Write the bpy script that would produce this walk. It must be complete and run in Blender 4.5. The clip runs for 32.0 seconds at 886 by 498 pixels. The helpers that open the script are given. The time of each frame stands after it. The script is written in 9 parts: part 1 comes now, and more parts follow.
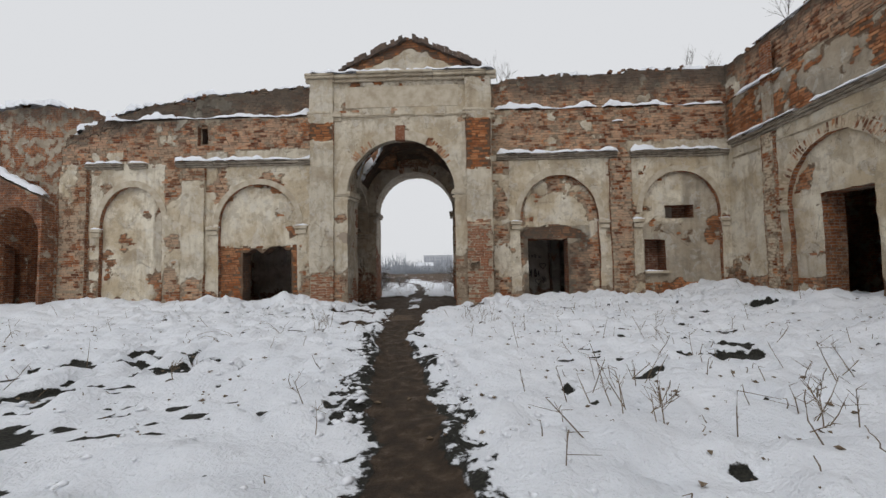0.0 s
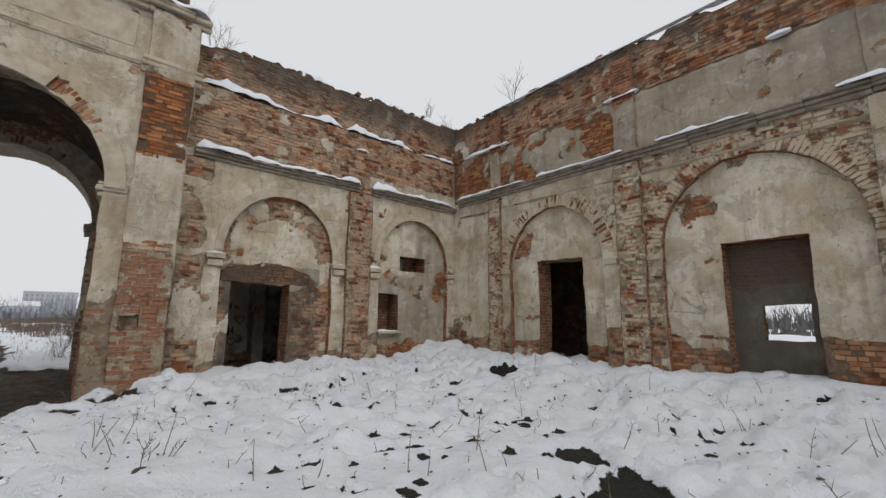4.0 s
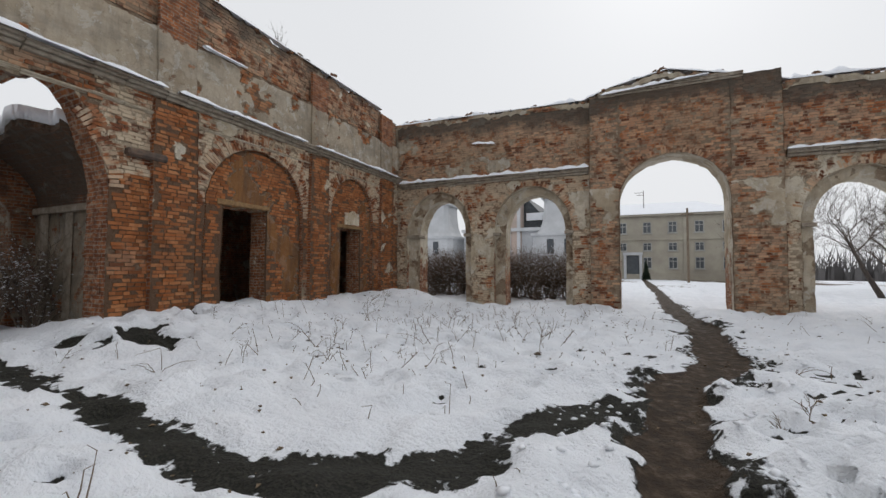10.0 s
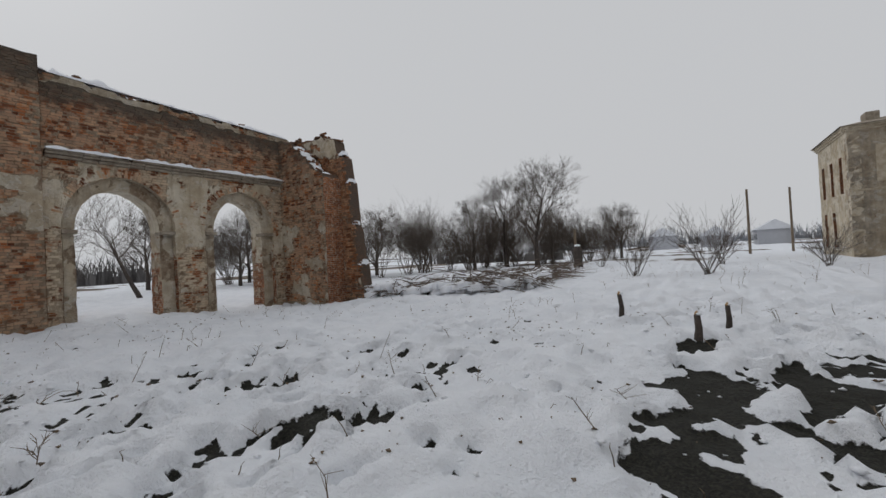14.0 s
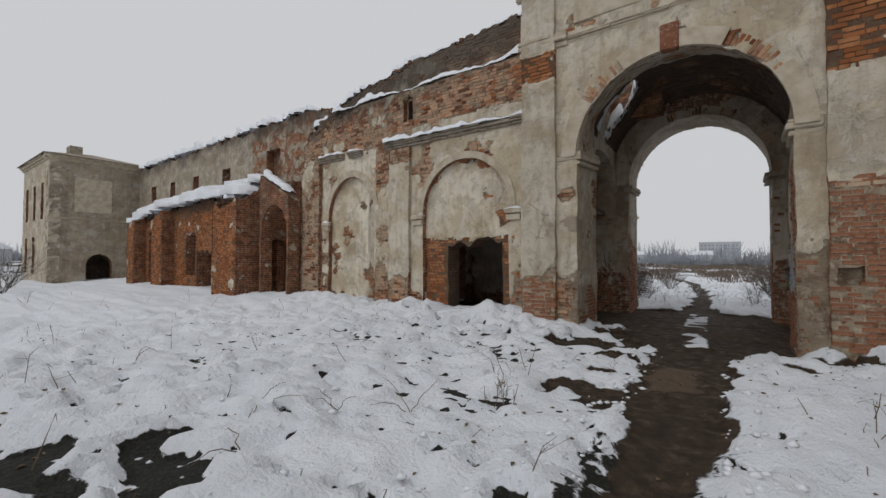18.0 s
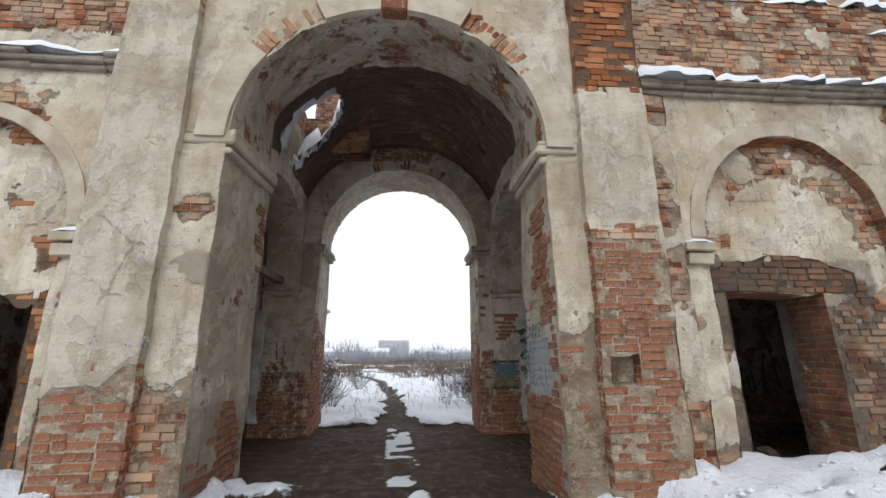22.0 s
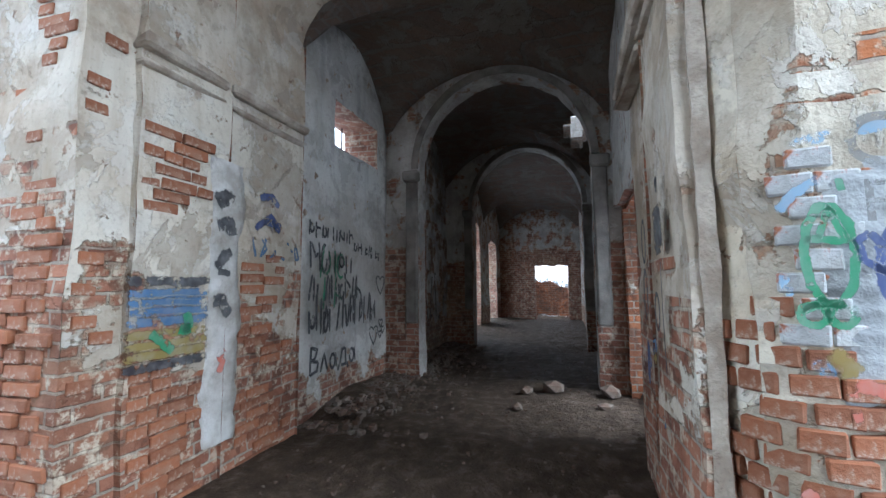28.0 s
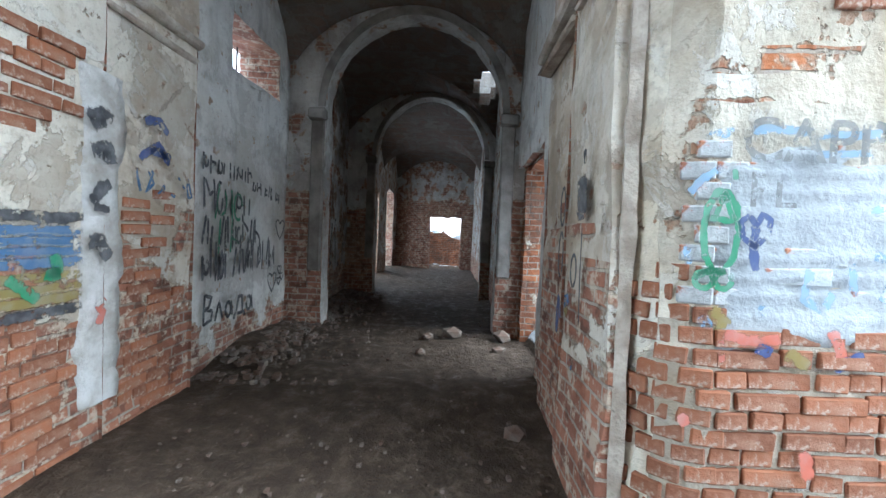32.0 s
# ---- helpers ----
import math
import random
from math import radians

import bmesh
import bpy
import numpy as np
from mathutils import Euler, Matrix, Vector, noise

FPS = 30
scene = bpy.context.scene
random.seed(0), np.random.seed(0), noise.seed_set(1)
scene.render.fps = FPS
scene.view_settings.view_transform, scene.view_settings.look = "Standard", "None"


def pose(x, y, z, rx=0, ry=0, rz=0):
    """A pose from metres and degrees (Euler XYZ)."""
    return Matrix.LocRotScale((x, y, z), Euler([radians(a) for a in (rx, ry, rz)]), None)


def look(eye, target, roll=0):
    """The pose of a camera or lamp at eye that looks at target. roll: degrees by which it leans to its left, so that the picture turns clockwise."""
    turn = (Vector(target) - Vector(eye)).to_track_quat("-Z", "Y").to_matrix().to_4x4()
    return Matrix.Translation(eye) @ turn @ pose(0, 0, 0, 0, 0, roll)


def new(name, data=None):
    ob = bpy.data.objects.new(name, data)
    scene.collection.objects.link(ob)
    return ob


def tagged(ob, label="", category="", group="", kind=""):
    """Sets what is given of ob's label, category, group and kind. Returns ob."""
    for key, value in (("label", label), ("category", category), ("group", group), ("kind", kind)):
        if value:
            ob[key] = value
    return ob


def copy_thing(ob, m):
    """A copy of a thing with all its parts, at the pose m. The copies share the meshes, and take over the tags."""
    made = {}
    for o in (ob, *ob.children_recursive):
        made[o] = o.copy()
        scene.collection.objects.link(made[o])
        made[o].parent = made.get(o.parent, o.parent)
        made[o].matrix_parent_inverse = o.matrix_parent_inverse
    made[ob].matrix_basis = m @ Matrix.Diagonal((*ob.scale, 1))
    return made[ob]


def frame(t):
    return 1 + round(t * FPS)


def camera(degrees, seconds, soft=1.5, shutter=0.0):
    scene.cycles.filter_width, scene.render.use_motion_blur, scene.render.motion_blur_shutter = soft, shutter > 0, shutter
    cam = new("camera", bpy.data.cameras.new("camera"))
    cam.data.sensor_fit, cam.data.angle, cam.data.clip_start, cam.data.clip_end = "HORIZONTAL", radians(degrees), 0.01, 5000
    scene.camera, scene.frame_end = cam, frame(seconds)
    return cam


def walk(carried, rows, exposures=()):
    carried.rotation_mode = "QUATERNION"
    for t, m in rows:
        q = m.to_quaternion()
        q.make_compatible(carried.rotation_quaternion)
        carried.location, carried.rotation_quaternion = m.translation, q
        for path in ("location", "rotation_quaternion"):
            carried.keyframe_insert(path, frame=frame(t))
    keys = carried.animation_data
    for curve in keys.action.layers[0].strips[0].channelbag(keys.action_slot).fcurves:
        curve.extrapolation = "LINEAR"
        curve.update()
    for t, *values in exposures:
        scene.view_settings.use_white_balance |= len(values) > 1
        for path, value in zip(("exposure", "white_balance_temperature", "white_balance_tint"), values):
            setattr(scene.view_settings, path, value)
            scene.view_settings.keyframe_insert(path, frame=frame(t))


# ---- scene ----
cam = camera(93.8, 32.0)
PATH = [
    (0, (0.052, 0.053, 1.337), (-0.009, 2.050, 1.441), -0.9),
    (0.5, (-0.031, 0.678, 1.378), (-0.071, 2.676, 1.472), -1.1),
    (1, (-0.144, 1.274, 1.412), (-0.173, 3.272, 1.509), -1.6),
    (1.5, (-0.243, 1.831, 1.413), (-0.323, 3.827, 1.516), -0.3),
    (2, (-0.368, 2.433, 1.435), (-0.456, 4.429, 1.538), -0.7),
    (2.5, (-0.378, 3.010, 1.466), (-0.474, 5.002, 1.617), -1.0),
    (3, (-0.359, 3.584, 1.508), (0.158, 5.496, 1.782), -0.8),
    (3.5, (-0.159, 4.013, 1.612), (0.821, 5.729, 1.921), -0.2),
    (4, (0.006, 4.277, 1.636), (1.293, 5.773, 1.961), 0.6),
    (4.5, (0.117, 4.392, 1.618), (1.745, 5.502, 1.960), 0.4),
    (6.5, (0.099, 4.319, 1.786), (2.050, 3.946, 2.028), 2.6),
    (7, (0.146, 4.212, 1.713), (2.029, 3.569, 1.918), 2.2),
    (7.5, (0.152, 4.087, 1.662), (1.947, 3.220, 1.826), 2.3),
    (8, (0.150, 3.948, 1.627), (1.849, 2.901, 1.764), 1.9),
    (8.5, (0.124, 3.883, 1.624), (1.655, 2.602, 1.738), 1.4),
    (9, (0.125, 3.844, 1.602), (1.388, 2.296, 1.711), 1.0),
    (9.5, (0.026, 3.809, 1.635), (1.074, 2.108, 1.728), 0.7),
    (10, (-0.047, 3.806, 1.606), (0.778, 1.986, 1.693), 0.2),
    (10.5, (-0.147, 3.764, 1.582), (0.491, 1.870, 1.650), 0.6),
    (11, (-0.299, 3.661, 1.567), (0.176, 1.720, 1.629), 0.8),
    (11.5, (-0.353, 3.534, 1.607), (-0.144, 1.546, 1.670), 0.9),
    (12, (-0.349, 3.483, 1.645), (-0.520, 1.491, 1.708), 0.1),
    (12.5, (-0.367, 3.280, 1.661), (-1.030, 1.395, 1.729), -1.0),
    (13, (-0.405, 3.261, 1.667), (-1.504, 1.591, 1.727), -2.1),
    (13.5, (-0.492, 3.306, 1.670), (-1.940, 1.927, 1.712), -3.1),
    (15.5, (-0.497, 3.781, 1.720), (-2.497, 3.764, 1.762), -0.1),
    (16, (-0.491, 4.049, 1.724), (-2.454, 4.431, 1.775), 0.7),
    (16.5, (-0.468, 4.285, 1.729), (-2.290, 5.109, 1.792), 1.5),
    (17, (-0.509, 4.518, 1.718), (-2.098, 5.732, 1.771), 1.0),
    (17.5, (-0.586, 4.831, 1.706), (-1.864, 6.368, 1.776), 0.5),
    (18, (-0.666, 5.165, 1.720), (-1.844, 6.780, 1.770), 0.2),
    (18.5, (-0.866, 5.671, 1.679), (-1.891, 7.388, 1.722), 0.9),
    (19, (-1.045, 6.300, 1.612), (-1.741, 8.173, 1.686), 2.4),
    (19.5, (-1.064, 6.994, 1.578), (-1.512, 8.941, 1.661), 2.0),
    (20, (-1.124, 7.657, 1.610), (-1.314, 9.646, 1.705), 1.2),
    (20.5, (-1.234, 8.295, 1.623), (-1.068, 10.282, 1.778), 0.1),
    (21, (-1.374, 8.893, 1.621), (-1.209, 10.863, 1.922), 0.2),
    (21.5, (-1.529, 9.484, 1.609), (-1.418, 11.441, 2.008), 0.4),
    (22, (-1.582, 10.104, 1.610), (-1.435, 12.035, 2.113), -0.2),
    (22.5, (-1.559, 10.761, 1.614), (-1.411, 12.660, 2.224), -0.1),
    (23, (-1.612, 11.414, 1.581), (-1.457, 13.302, 2.224), 1.1),
    (23.5, (-1.603, 12.055, 1.553), (-1.537, 13.900, 2.324), 2.0),
    (24, (-1.658, 12.711, 1.530), (-1.571, 14.547, 2.319), 1.6),
    (24.5, (-1.736, 13.330, 1.551), (-1.609, 15.156, 2.356), 1.2),
    (26.5, (-1.900, 15.861, 1.336), (-1.503, 17.620, 2.202), 4.7),
    (27, (-1.894, 16.268, 1.458), (-0.643, 17.655, 2.171), 0.5),
    (27.5, (-1.771, 16.631, 1.448), (-0.076, 17.577, 1.928), -1.0),
    (28, (-1.670, 16.890, 1.452), (0.243, 17.444, 1.632), -0.4),
    (28.5, (-1.639, 17.078, 1.454), (0.345, 17.302, 1.567), -0.0),
    (29, (-1.614, 17.152, 1.444), (0.378, 17.323, 1.489), 0.2),
    (29.5, (-1.628, 17.179, 1.438), (0.366, 17.334, 1.436), 0.3),
    (30, (-1.634, 17.176, 1.438), (0.361, 17.305, 1.396), 0.3),
    (30.5, (-1.627, 17.162, 1.447), (0.370, 17.264, 1.390), 0.7),
    (31, (-1.628, 17.157, 1.455), (0.369, 17.234, 1.394), 0.9),
    (31.5, (-1.678, 17.158, 1.473), (0.320, 17.216, 1.412), 1.6),
    (32, (-1.709, 17.144, 1.483), (0.290, 17.178, 1.421), 2.4),
]
walk(cam, [(t, look(eye, target, roll)) for t, eye, target, roll in PATH],
     exposures=[(0.0, -0.06, 6500, 10), (1.0, 0.0, 6500, 10), (2.0, -0.15, 6500, 10), (3.0, -0.18, 6500, 10), (4.2, -0.05, 6500, 10), (9.0, 0.05, 6500, 10), (11.0, 0.0, 6500, 10), (12.5, -0.4, 6500, 10), (17.0, -0.5, 6500, 10), (19.0, -0.06, 6500, 10), (20.0, 0.2, 6450, 10), (21.0, 0.36, 6400, 10), (22.0, 0.55, 6250, 10), (23.0, 0.85, 6050, 10),
                (24.5, 1.05, 6050, 10), (26.5, 0.72, 6400, 8), (27.0, 0.25, 6250, 7), (27.25, 0.5, 6100, 6), (27.9, 2.55, 5200, 5), (28.3, 3.18, 5150, 1), (32.0, 3.2, 5150, 1)])

# ---- world and light: flat winter overcast ----
world = bpy.data.worlds.new("overcast")
scene.world = world
world.use_nodes = True
wn = world.node_tree
wn.nodes.clear()
sky = wn.nodes.new("ShaderNodeTexSky")
sky.sky_type = "NISHITA"
sky.sun_disc = False
sky.sun_elevation = radians(41)
sky.sun_rotation = radians(187)
sky.air_density = 2.0
sky.dust_density = 6.0
grey = wn.nodes.new("ShaderNodeHueSaturation")
grey.inputs["Saturation"].default_value = 0.12
cloud = wn.nodes.new("ShaderNodeMix")
cloud.data_type = "RGBA"
cloud.inputs["Factor"].default_value = 0.965
cloud.inputs[7].default_value = (7.6, 7.75, 8.0, 1)
back = wn.nodes.new("ShaderNodeBackground")
back.inputs["Strength"].default_value = 0.1
wout = wn.nodes.new("ShaderNodeOutputWorld")
wn.links.new(sky.outputs[0], grey.inputs["Color"])
wn.links.new(grey.outputs[0], cloud.inputs[6])
wn.links.new(cloud.outputs[2], back.inputs["Color"])
wn.links.new(back.outputs[0], wout.inputs[0])
sun = bpy.data.lights.new("sun", "SUN")
sun.energy, sun.angle, sun.color = 0.75, radians(45), (1.0, 0.98, 0.95)
sun_ob = new("sun", sun)
sun_ob.matrix_world = look((0, 0, 30), (4, 34, 0))


# ---- node helper and materials ----
class Mat:
    """A node material with a principled surface, built by small calls."""

    def __init__(self, name, rough=0.9, metal=0.0):
        self.mat = bpy.data.materials.new(name)
        self.mat.use_nodes = True
        self.t = self.mat.node_tree
        self.bsdf = self.t.nodes["Principled BSDF"]
        self.bsdf.inputs["Roughness"].default_value = rough
        self.bsdf.inputs["Metallic"].default_value = metal
        self.bsdf.inputs["Specular IOR Level"].default_value = 0.25
        self.coord = self.t.nodes.new("ShaderNodeTexCoord").outputs["Object"]

    def put(self, socket, value):
        if isinstance(value, bpy.types.NodeSocket):
            self.t.links.new(value, socket)
        elif isinstance(value, (tuple, list)) and len(value) == 3 and socket.type == "RGBA":
            socket.default_value = (*value, 1)
        else:
            socket.default_value = value

    def noise(self, scale, detail=3.0, rough=0.55, vec=None, stretch=None, dist=0.0):
        n = self.t.nodes.new("ShaderNodeTexNoise")
        n.inputs["Scale"].default_value = scale
        n.inputs["Detail"].default_value = detail
        n.inputs["Roughness"].default_value = rough
        n.inputs["Distortion"].default_value = dist
        v = vec or self.coord
        if stretch:
            v = self.vmath("MULTIPLY", v, stretch)
        self.t.links.new(v, n.inputs["Vector"])
        return n.outputs["Fac"]

    def vmath(self, op, a, b):
        n = self.t.nodes.new("ShaderNodeVectorMath")
        n.operation = op
        self.put(n.inputs[0], a), self.put(n.inputs[1], b)
        return n.outputs[0]

    def math(self, op, a, b=0.0, clamp=False):
        n = self.t.nodes.new("ShaderNodeMath")
        n.operation, n.use_clamp = op, clamp
        self.put(n.inputs[0], a), self.put(n.inputs[1], b)
        return n.outputs[0]

    def ramp(self, fac, lo, hi):
        n = self.t.nodes.new("ShaderNodeMapRange")
        n.interpolation_type = "SMOOTHSTEP"
        self.put(n.inputs["Value"], fac)
        n.inputs["From Min"].default_value, n.inputs["From Max"].default_value = lo, hi
        return n.outputs[0]

    def mix(self, fac, a, b):
        n = self.t.nodes.new("ShaderNodeMix")
        n.data_type = "RGBA"
        self.put(n.inputs[0], fac), self.put(n.inputs[6], a), self.put(n.inputs[7], b)
        return n.outputs[2]

    def attr(self, name):
        n = self.t.nodes.new("ShaderNodeAttribute")
        n.attribute_name = name
        s = self.t.nodes.new("ShaderNodeSeparateColor")
        self.t.links.new(n.outputs["Color"], s.inputs[0])
        return s.outputs[0], s.outputs[1], s.outputs[2], n.outputs["Alpha"]

    def random(self):
        return self.t.nodes.new("ShaderNodeObjectInfo").outputs["Random"]

    def island(self):
        return self.t.nodes.new("ShaderNodeNewGeometry").outputs["Random Per Island"]

    def bump(self, height, strength=0.5, distance=0.02):
        n = self.t.nodes.new("ShaderNodeBump")
        n.inputs["Strength"].default_value, n.inputs["Distance"].default_value = strength, distance
        self.t.links.new(height, n.inputs["Height"])
        self.t.links.new(n.outputs[0], self.bsdf.inputs["Normal"])

    def done(self, color):
        self.put(self.bsdf.inputs["Base Color"], color)
        return self.mat


ROW, LONG = 0.089, 0.285   # one brick course, one brick length


# Level g is soot; indoors and in recesses it also paints shade.
def soot_and_shade_over(m, col, g, mid):
    darkening = m.ramp(m.math("ADD", g, m.math("MULTIPLY", m.math("SUBTRACT", m.noise(1.4, 5, 0.65), 0.5), 1.2)), 0.3, 0.95)
    return m.mix(m.math("MULTIPLY", darkening, 0.85), col, m.mix(mid, (0.045, 0.042, 0.036), (0.12, 0.1, 0.08)))


def ruin_material(name, brick_a, brick_b, cream, tan, grey_paint, laid=False, tint=0.0):
    """Old brickwork under worn lime plaster. Attribute 'wear': r plaster, g soot and painted shade, b limewash on
    brick, a grey plaster. laid: the bricks are real, so only their mortar bed is drawn.
    """
    m = Mat(name, 0.93)
    r, g, b, a = m.attr("wear")
    big = m.noise(0.55, 4)
    mid = m.noise(3.2, 4, 0.6)
    small = m.noise(28, 3, 0.6)
    if laid:
        brick = m.mix(m.ramp(m.math("ADD", b, m.math("MULTIPLY", big, 0.3)), 0.25, 0.8), (0.13, 0.08, 0.05), (0.36, 0.295, 0.215))
        brick = m.mix(m.math("MULTIPLY", m.ramp(mid, 0.45, 0.65), 0.7), brick, (0.12, 0.065, 0.04))
        gap_ = small
    else:
        geo = m.t.nodes.new("ShaderNodeSeparateXYZ")
        m.t.links.new(m.coord, geo.inputs[0])
        along = m.math("ADD", geo.outputs[0], geo.outputs[1])
        flat = m.t.nodes.new("ShaderNodeCombineXYZ")
        m.t.links.new(along, flat.inputs[0])
        wob = m.math("MULTIPLY", m.math("SUBTRACT", m.noise(1.7, 2), 0.5), 0.06)
        fine = m.math("MULTIPLY", m.math("SUBTRACT", m.noise(14, 2), 0.5), 0.02)
        m.t.links.new(m.math("ADD", m.math("ADD", geo.outputs[2], wob), fine), flat.inputs[1])
        bt = m.t.nodes.new("ShaderNodeTexBrick")
        m.t.links.new(flat.outputs[0], bt.inputs["Vector"])
        bt.inputs["Scale"].default_value = 1.0
        bt.inputs["Brick Width"].default_value, bt.inputs["Row Height"].default_value = LONG, ROW
        bt.inputs["Mortar Size"].default_value, bt.inputs["Mortar Smooth"].default_value = 0.011, 0.35
        bt.inputs["Color1"].default_value = (*brick_a, 1)
        bt.inputs["Color2"].default_value = (*brick_b, 1)
        bt.inputs["Mortar"].default_value = (0.36, 0.31, 0.25, 1)
        bt.inputs["Bias"].default_value = -0.1
        gap_ = m.math("SUBTRACT", 1.0, bt.outputs["Fac"])
        brick = m.mix(m.ramp(mid, 0.35, 0.7), bt.outputs["Color"], m.mix(0.65, bt.outputs["Color"], (0.1, 0.035, 0.018)))
        brick = m.mix(m.math("MULTIPLY", m.ramp(m.noise(6.5, 2, 0.5, vec=flat.outputs[0]), 0.56, 0.62), 0.6), brick, (0.09, 0.045, 0.03))
        brick = m.mix(m.math("MULTIPLY", m.ramp(big, 0.52, 0.72), 0.35), brick, (0.36, 0.25, 0.15))
    worn = m.math("MULTIPLY", m.ramp(m.noise(9, 5, 0.7), 0.5, 0.62), m.ramp(b, 0.05, 0.9))
    brick = m.mix(worn, brick, (0.54, 0.46, 0.35))
    cool = cream[2] > 0.57
    streak = m.noise(5.0, 4, 0.6, stretch=(1.0, 1.0, 0.13))
    paint = m.mix(m.ramp(m.noise(0.9, 5, 0.6), 0.4, 0.62), cream, tan)
    paint = m.mix(m.math("MULTIPLY", m.ramp(streak, 0.5, 0.75), 0.55), paint, (0.3, 0.29, 0.28) if cool else (0.34, 0.25, 0.15))
    paint = m.mix(m.math("MULTIPLY", m.ramp(mid, 0.55, 0.8), 0.45), paint, (0.6, 0.57, 0.5))
    blot = m.math("ADD", m.math("MULTIPLY", streak, 0.35), m.math("MULTIPLY", m.noise(1.1, 6, 0.65, stretch=(0.7, 0.7, 1.5)), 0.65))
    paint = m.mix(a, paint, m.mix(m.ramp(blot, 0.42, 0.62), grey_paint, (0.21, 0.185, 0.15)))
    coat = m.noise(1.35, 7, 0.66, dist=0.4)
    lost = m.ramp(coat, 0.545, 0.56)
    under = m.mix(m.ramp(m.noise(4.4, 5, 0.65), 0.4, 0.6), tuple(0.62 * v for v in tan), tuple(0.85 * v for v in grey_paint))
    paint = m.mix(m.math("MULTIPLY", lost, 0.4 if laid or cool else 0.62), paint, under)
    film_ = m.ramp(m.noise(2.1, 7, 0.68, dist=0.5), 0.55, 0.57)
    paint = m.mix(m.math("MULTIPLY", film_, 0.3), paint, (0.63, 0.61, 0.57))
    paint = m.mix(m.math("MULTIPLY", m.ramp(m.noise(0.75, 6, 0.7, dist=0.6), 0.52, 0.68), 0.32 if laid else 0.55), paint, (0.22, 0.2, 0.185) if cool else (0.25, 0.19, 0.125))
    paint = m.mix(m.math("MULTIPLY", m.ramp(small, 0.56, 0.74), 0.42), paint, (0.25, 0.21, 0.16))
    paint = m.mix(m.math("MULTIPLY", m.ramp(m.noise(3.7, 6, 0.72), 0.5, 0.64), 0.36 if laid else 0.45), paint, (0.27, 0.245, 0.22) if cool else (0.29, 0.225, 0.16))
    vor = m.t.nodes.new("ShaderNodeTexVoronoi")
    vor.feature = "DISTANCE_TO_EDGE"
    vor.inputs["Scale"].default_value = 1.1
    m.t.links.new(m.coord, vor.inputs["Vector"])
    crack = m.math("MULTIPLY", m.math("SUBTRACT", 1.0, m.ramp(m.math("ADD", vor.outputs["Distance"], m.math("MULTIPLY", m.math("SUBTRACT", m.noise(7, 4, 0.7), 0.5), 0.16)), 0.004, 0.016)), m.ramp(m.noise(0.8, 2), 0.55, 0.65))
    paint = m.mix(m.math("MULTIPLY", crack, 0.4), paint, (0.1, 0.08, 0.06))
    if tint:
        paint = m.mix(tint, paint, m.mix(m.ramp(streak, 0.4, 0.65), cream, tan))
    rag = m.math("ADD", m.math("MULTIPLY", m.math("SUBTRACT", m.noise(11 if laid else 2.6, 6, 0.62), 0.5), 0.45 if laid else 1.6), r)
    keep = m.ramp(rag, 0.46, 0.5)
    speck = m.math("MULTIPLY", m.ramp(m.noise(5.5, 5, 0.6), 0.68 if laid else 0.63, 0.7 if laid else 0.65), m.ramp(coat, 0.45, 0.5))
    keep = m.math("MULTIPLY", keep, m.math("SUBTRACT", 1.0, speck))
    col = m.mix(keep, brick, paint)
    edge = m.math("MULTIPLY", m.ramp(rag, 0.40, 0.47), m.math("SUBTRACT", 1.0, keep))
    col = m.mix(m.math("MULTIPLY", edge, 0.55), col, (0.35, 0.28, 0.2))
    col = soot_and_shade_over(m, col, g, mid)
    h = m.math("ADD", m.math("MULTIPLY", keep, 1.6), m.math("MULTIPLY", gap_, m.math("SUBTRACT", 1.0, keep)))
    h = m.math("SUBTRACT", h, m.math("MULTIPLY", lost, 0.3))
    h = m.math("SUBTRACT", h, m.math("MULTIPLY", crack, 0.3))
    h = m.math("ADD", h, m.math("MULTIPLY", film_, 0.25))
    h = m.math("ADD", h, m.math("MULTIPLY", m.noise(9, 5, 0.65), 0.9))
    h = m.math("ADD", h, m.math("MULTIPLY", small, 0.4))
    h = m.math("ADD", h, m.math("MULTIPLY", mid, 0.9))
    m.bump(h, 0.85, 0.024)
    return m.done(col)


ruin_tones = ((0.42, 0.155, 0.06), (0.2, 0.066, 0.03), (0.73, 0.67, 0.545), (0.52, 0.43, 0.3), (0.385, 0.325, 0.25))
RUIN = ruin_material("old_brick_and_plaster", *ruin_tones)
RUIN_LAID = ruin_material("mortar_bed_and_plaster", *ruin_tones, laid=True)
RUIN_OCHRE = ruin_material("ochre_stained_plaster", (0.36, 0.13, 0.045), (0.18, 0.065, 0.03), (0.25, 0.115, 0.04), (0.12, 0.057, 0.026), (0.16, 0.1, 0.055), laid=True, tint=0.72)
RUIN_PORCH = ruin_material("stained_porch_plaster", (0.36, 0.16, 0.095), (0.2, 0.09, 0.06), (0.64, 0.58, 0.48), (0.45, 0.36, 0.26), (0.4, 0.34, 0.27))
RUIN_IN = ruin_material("limewashed_brick", (0.33, 0.16, 0.105), (0.2, 0.1, 0.07), (0.64, 0.62, 0.575), (0.45, 0.415, 0.36), (0.38, 0.35, 0.31))


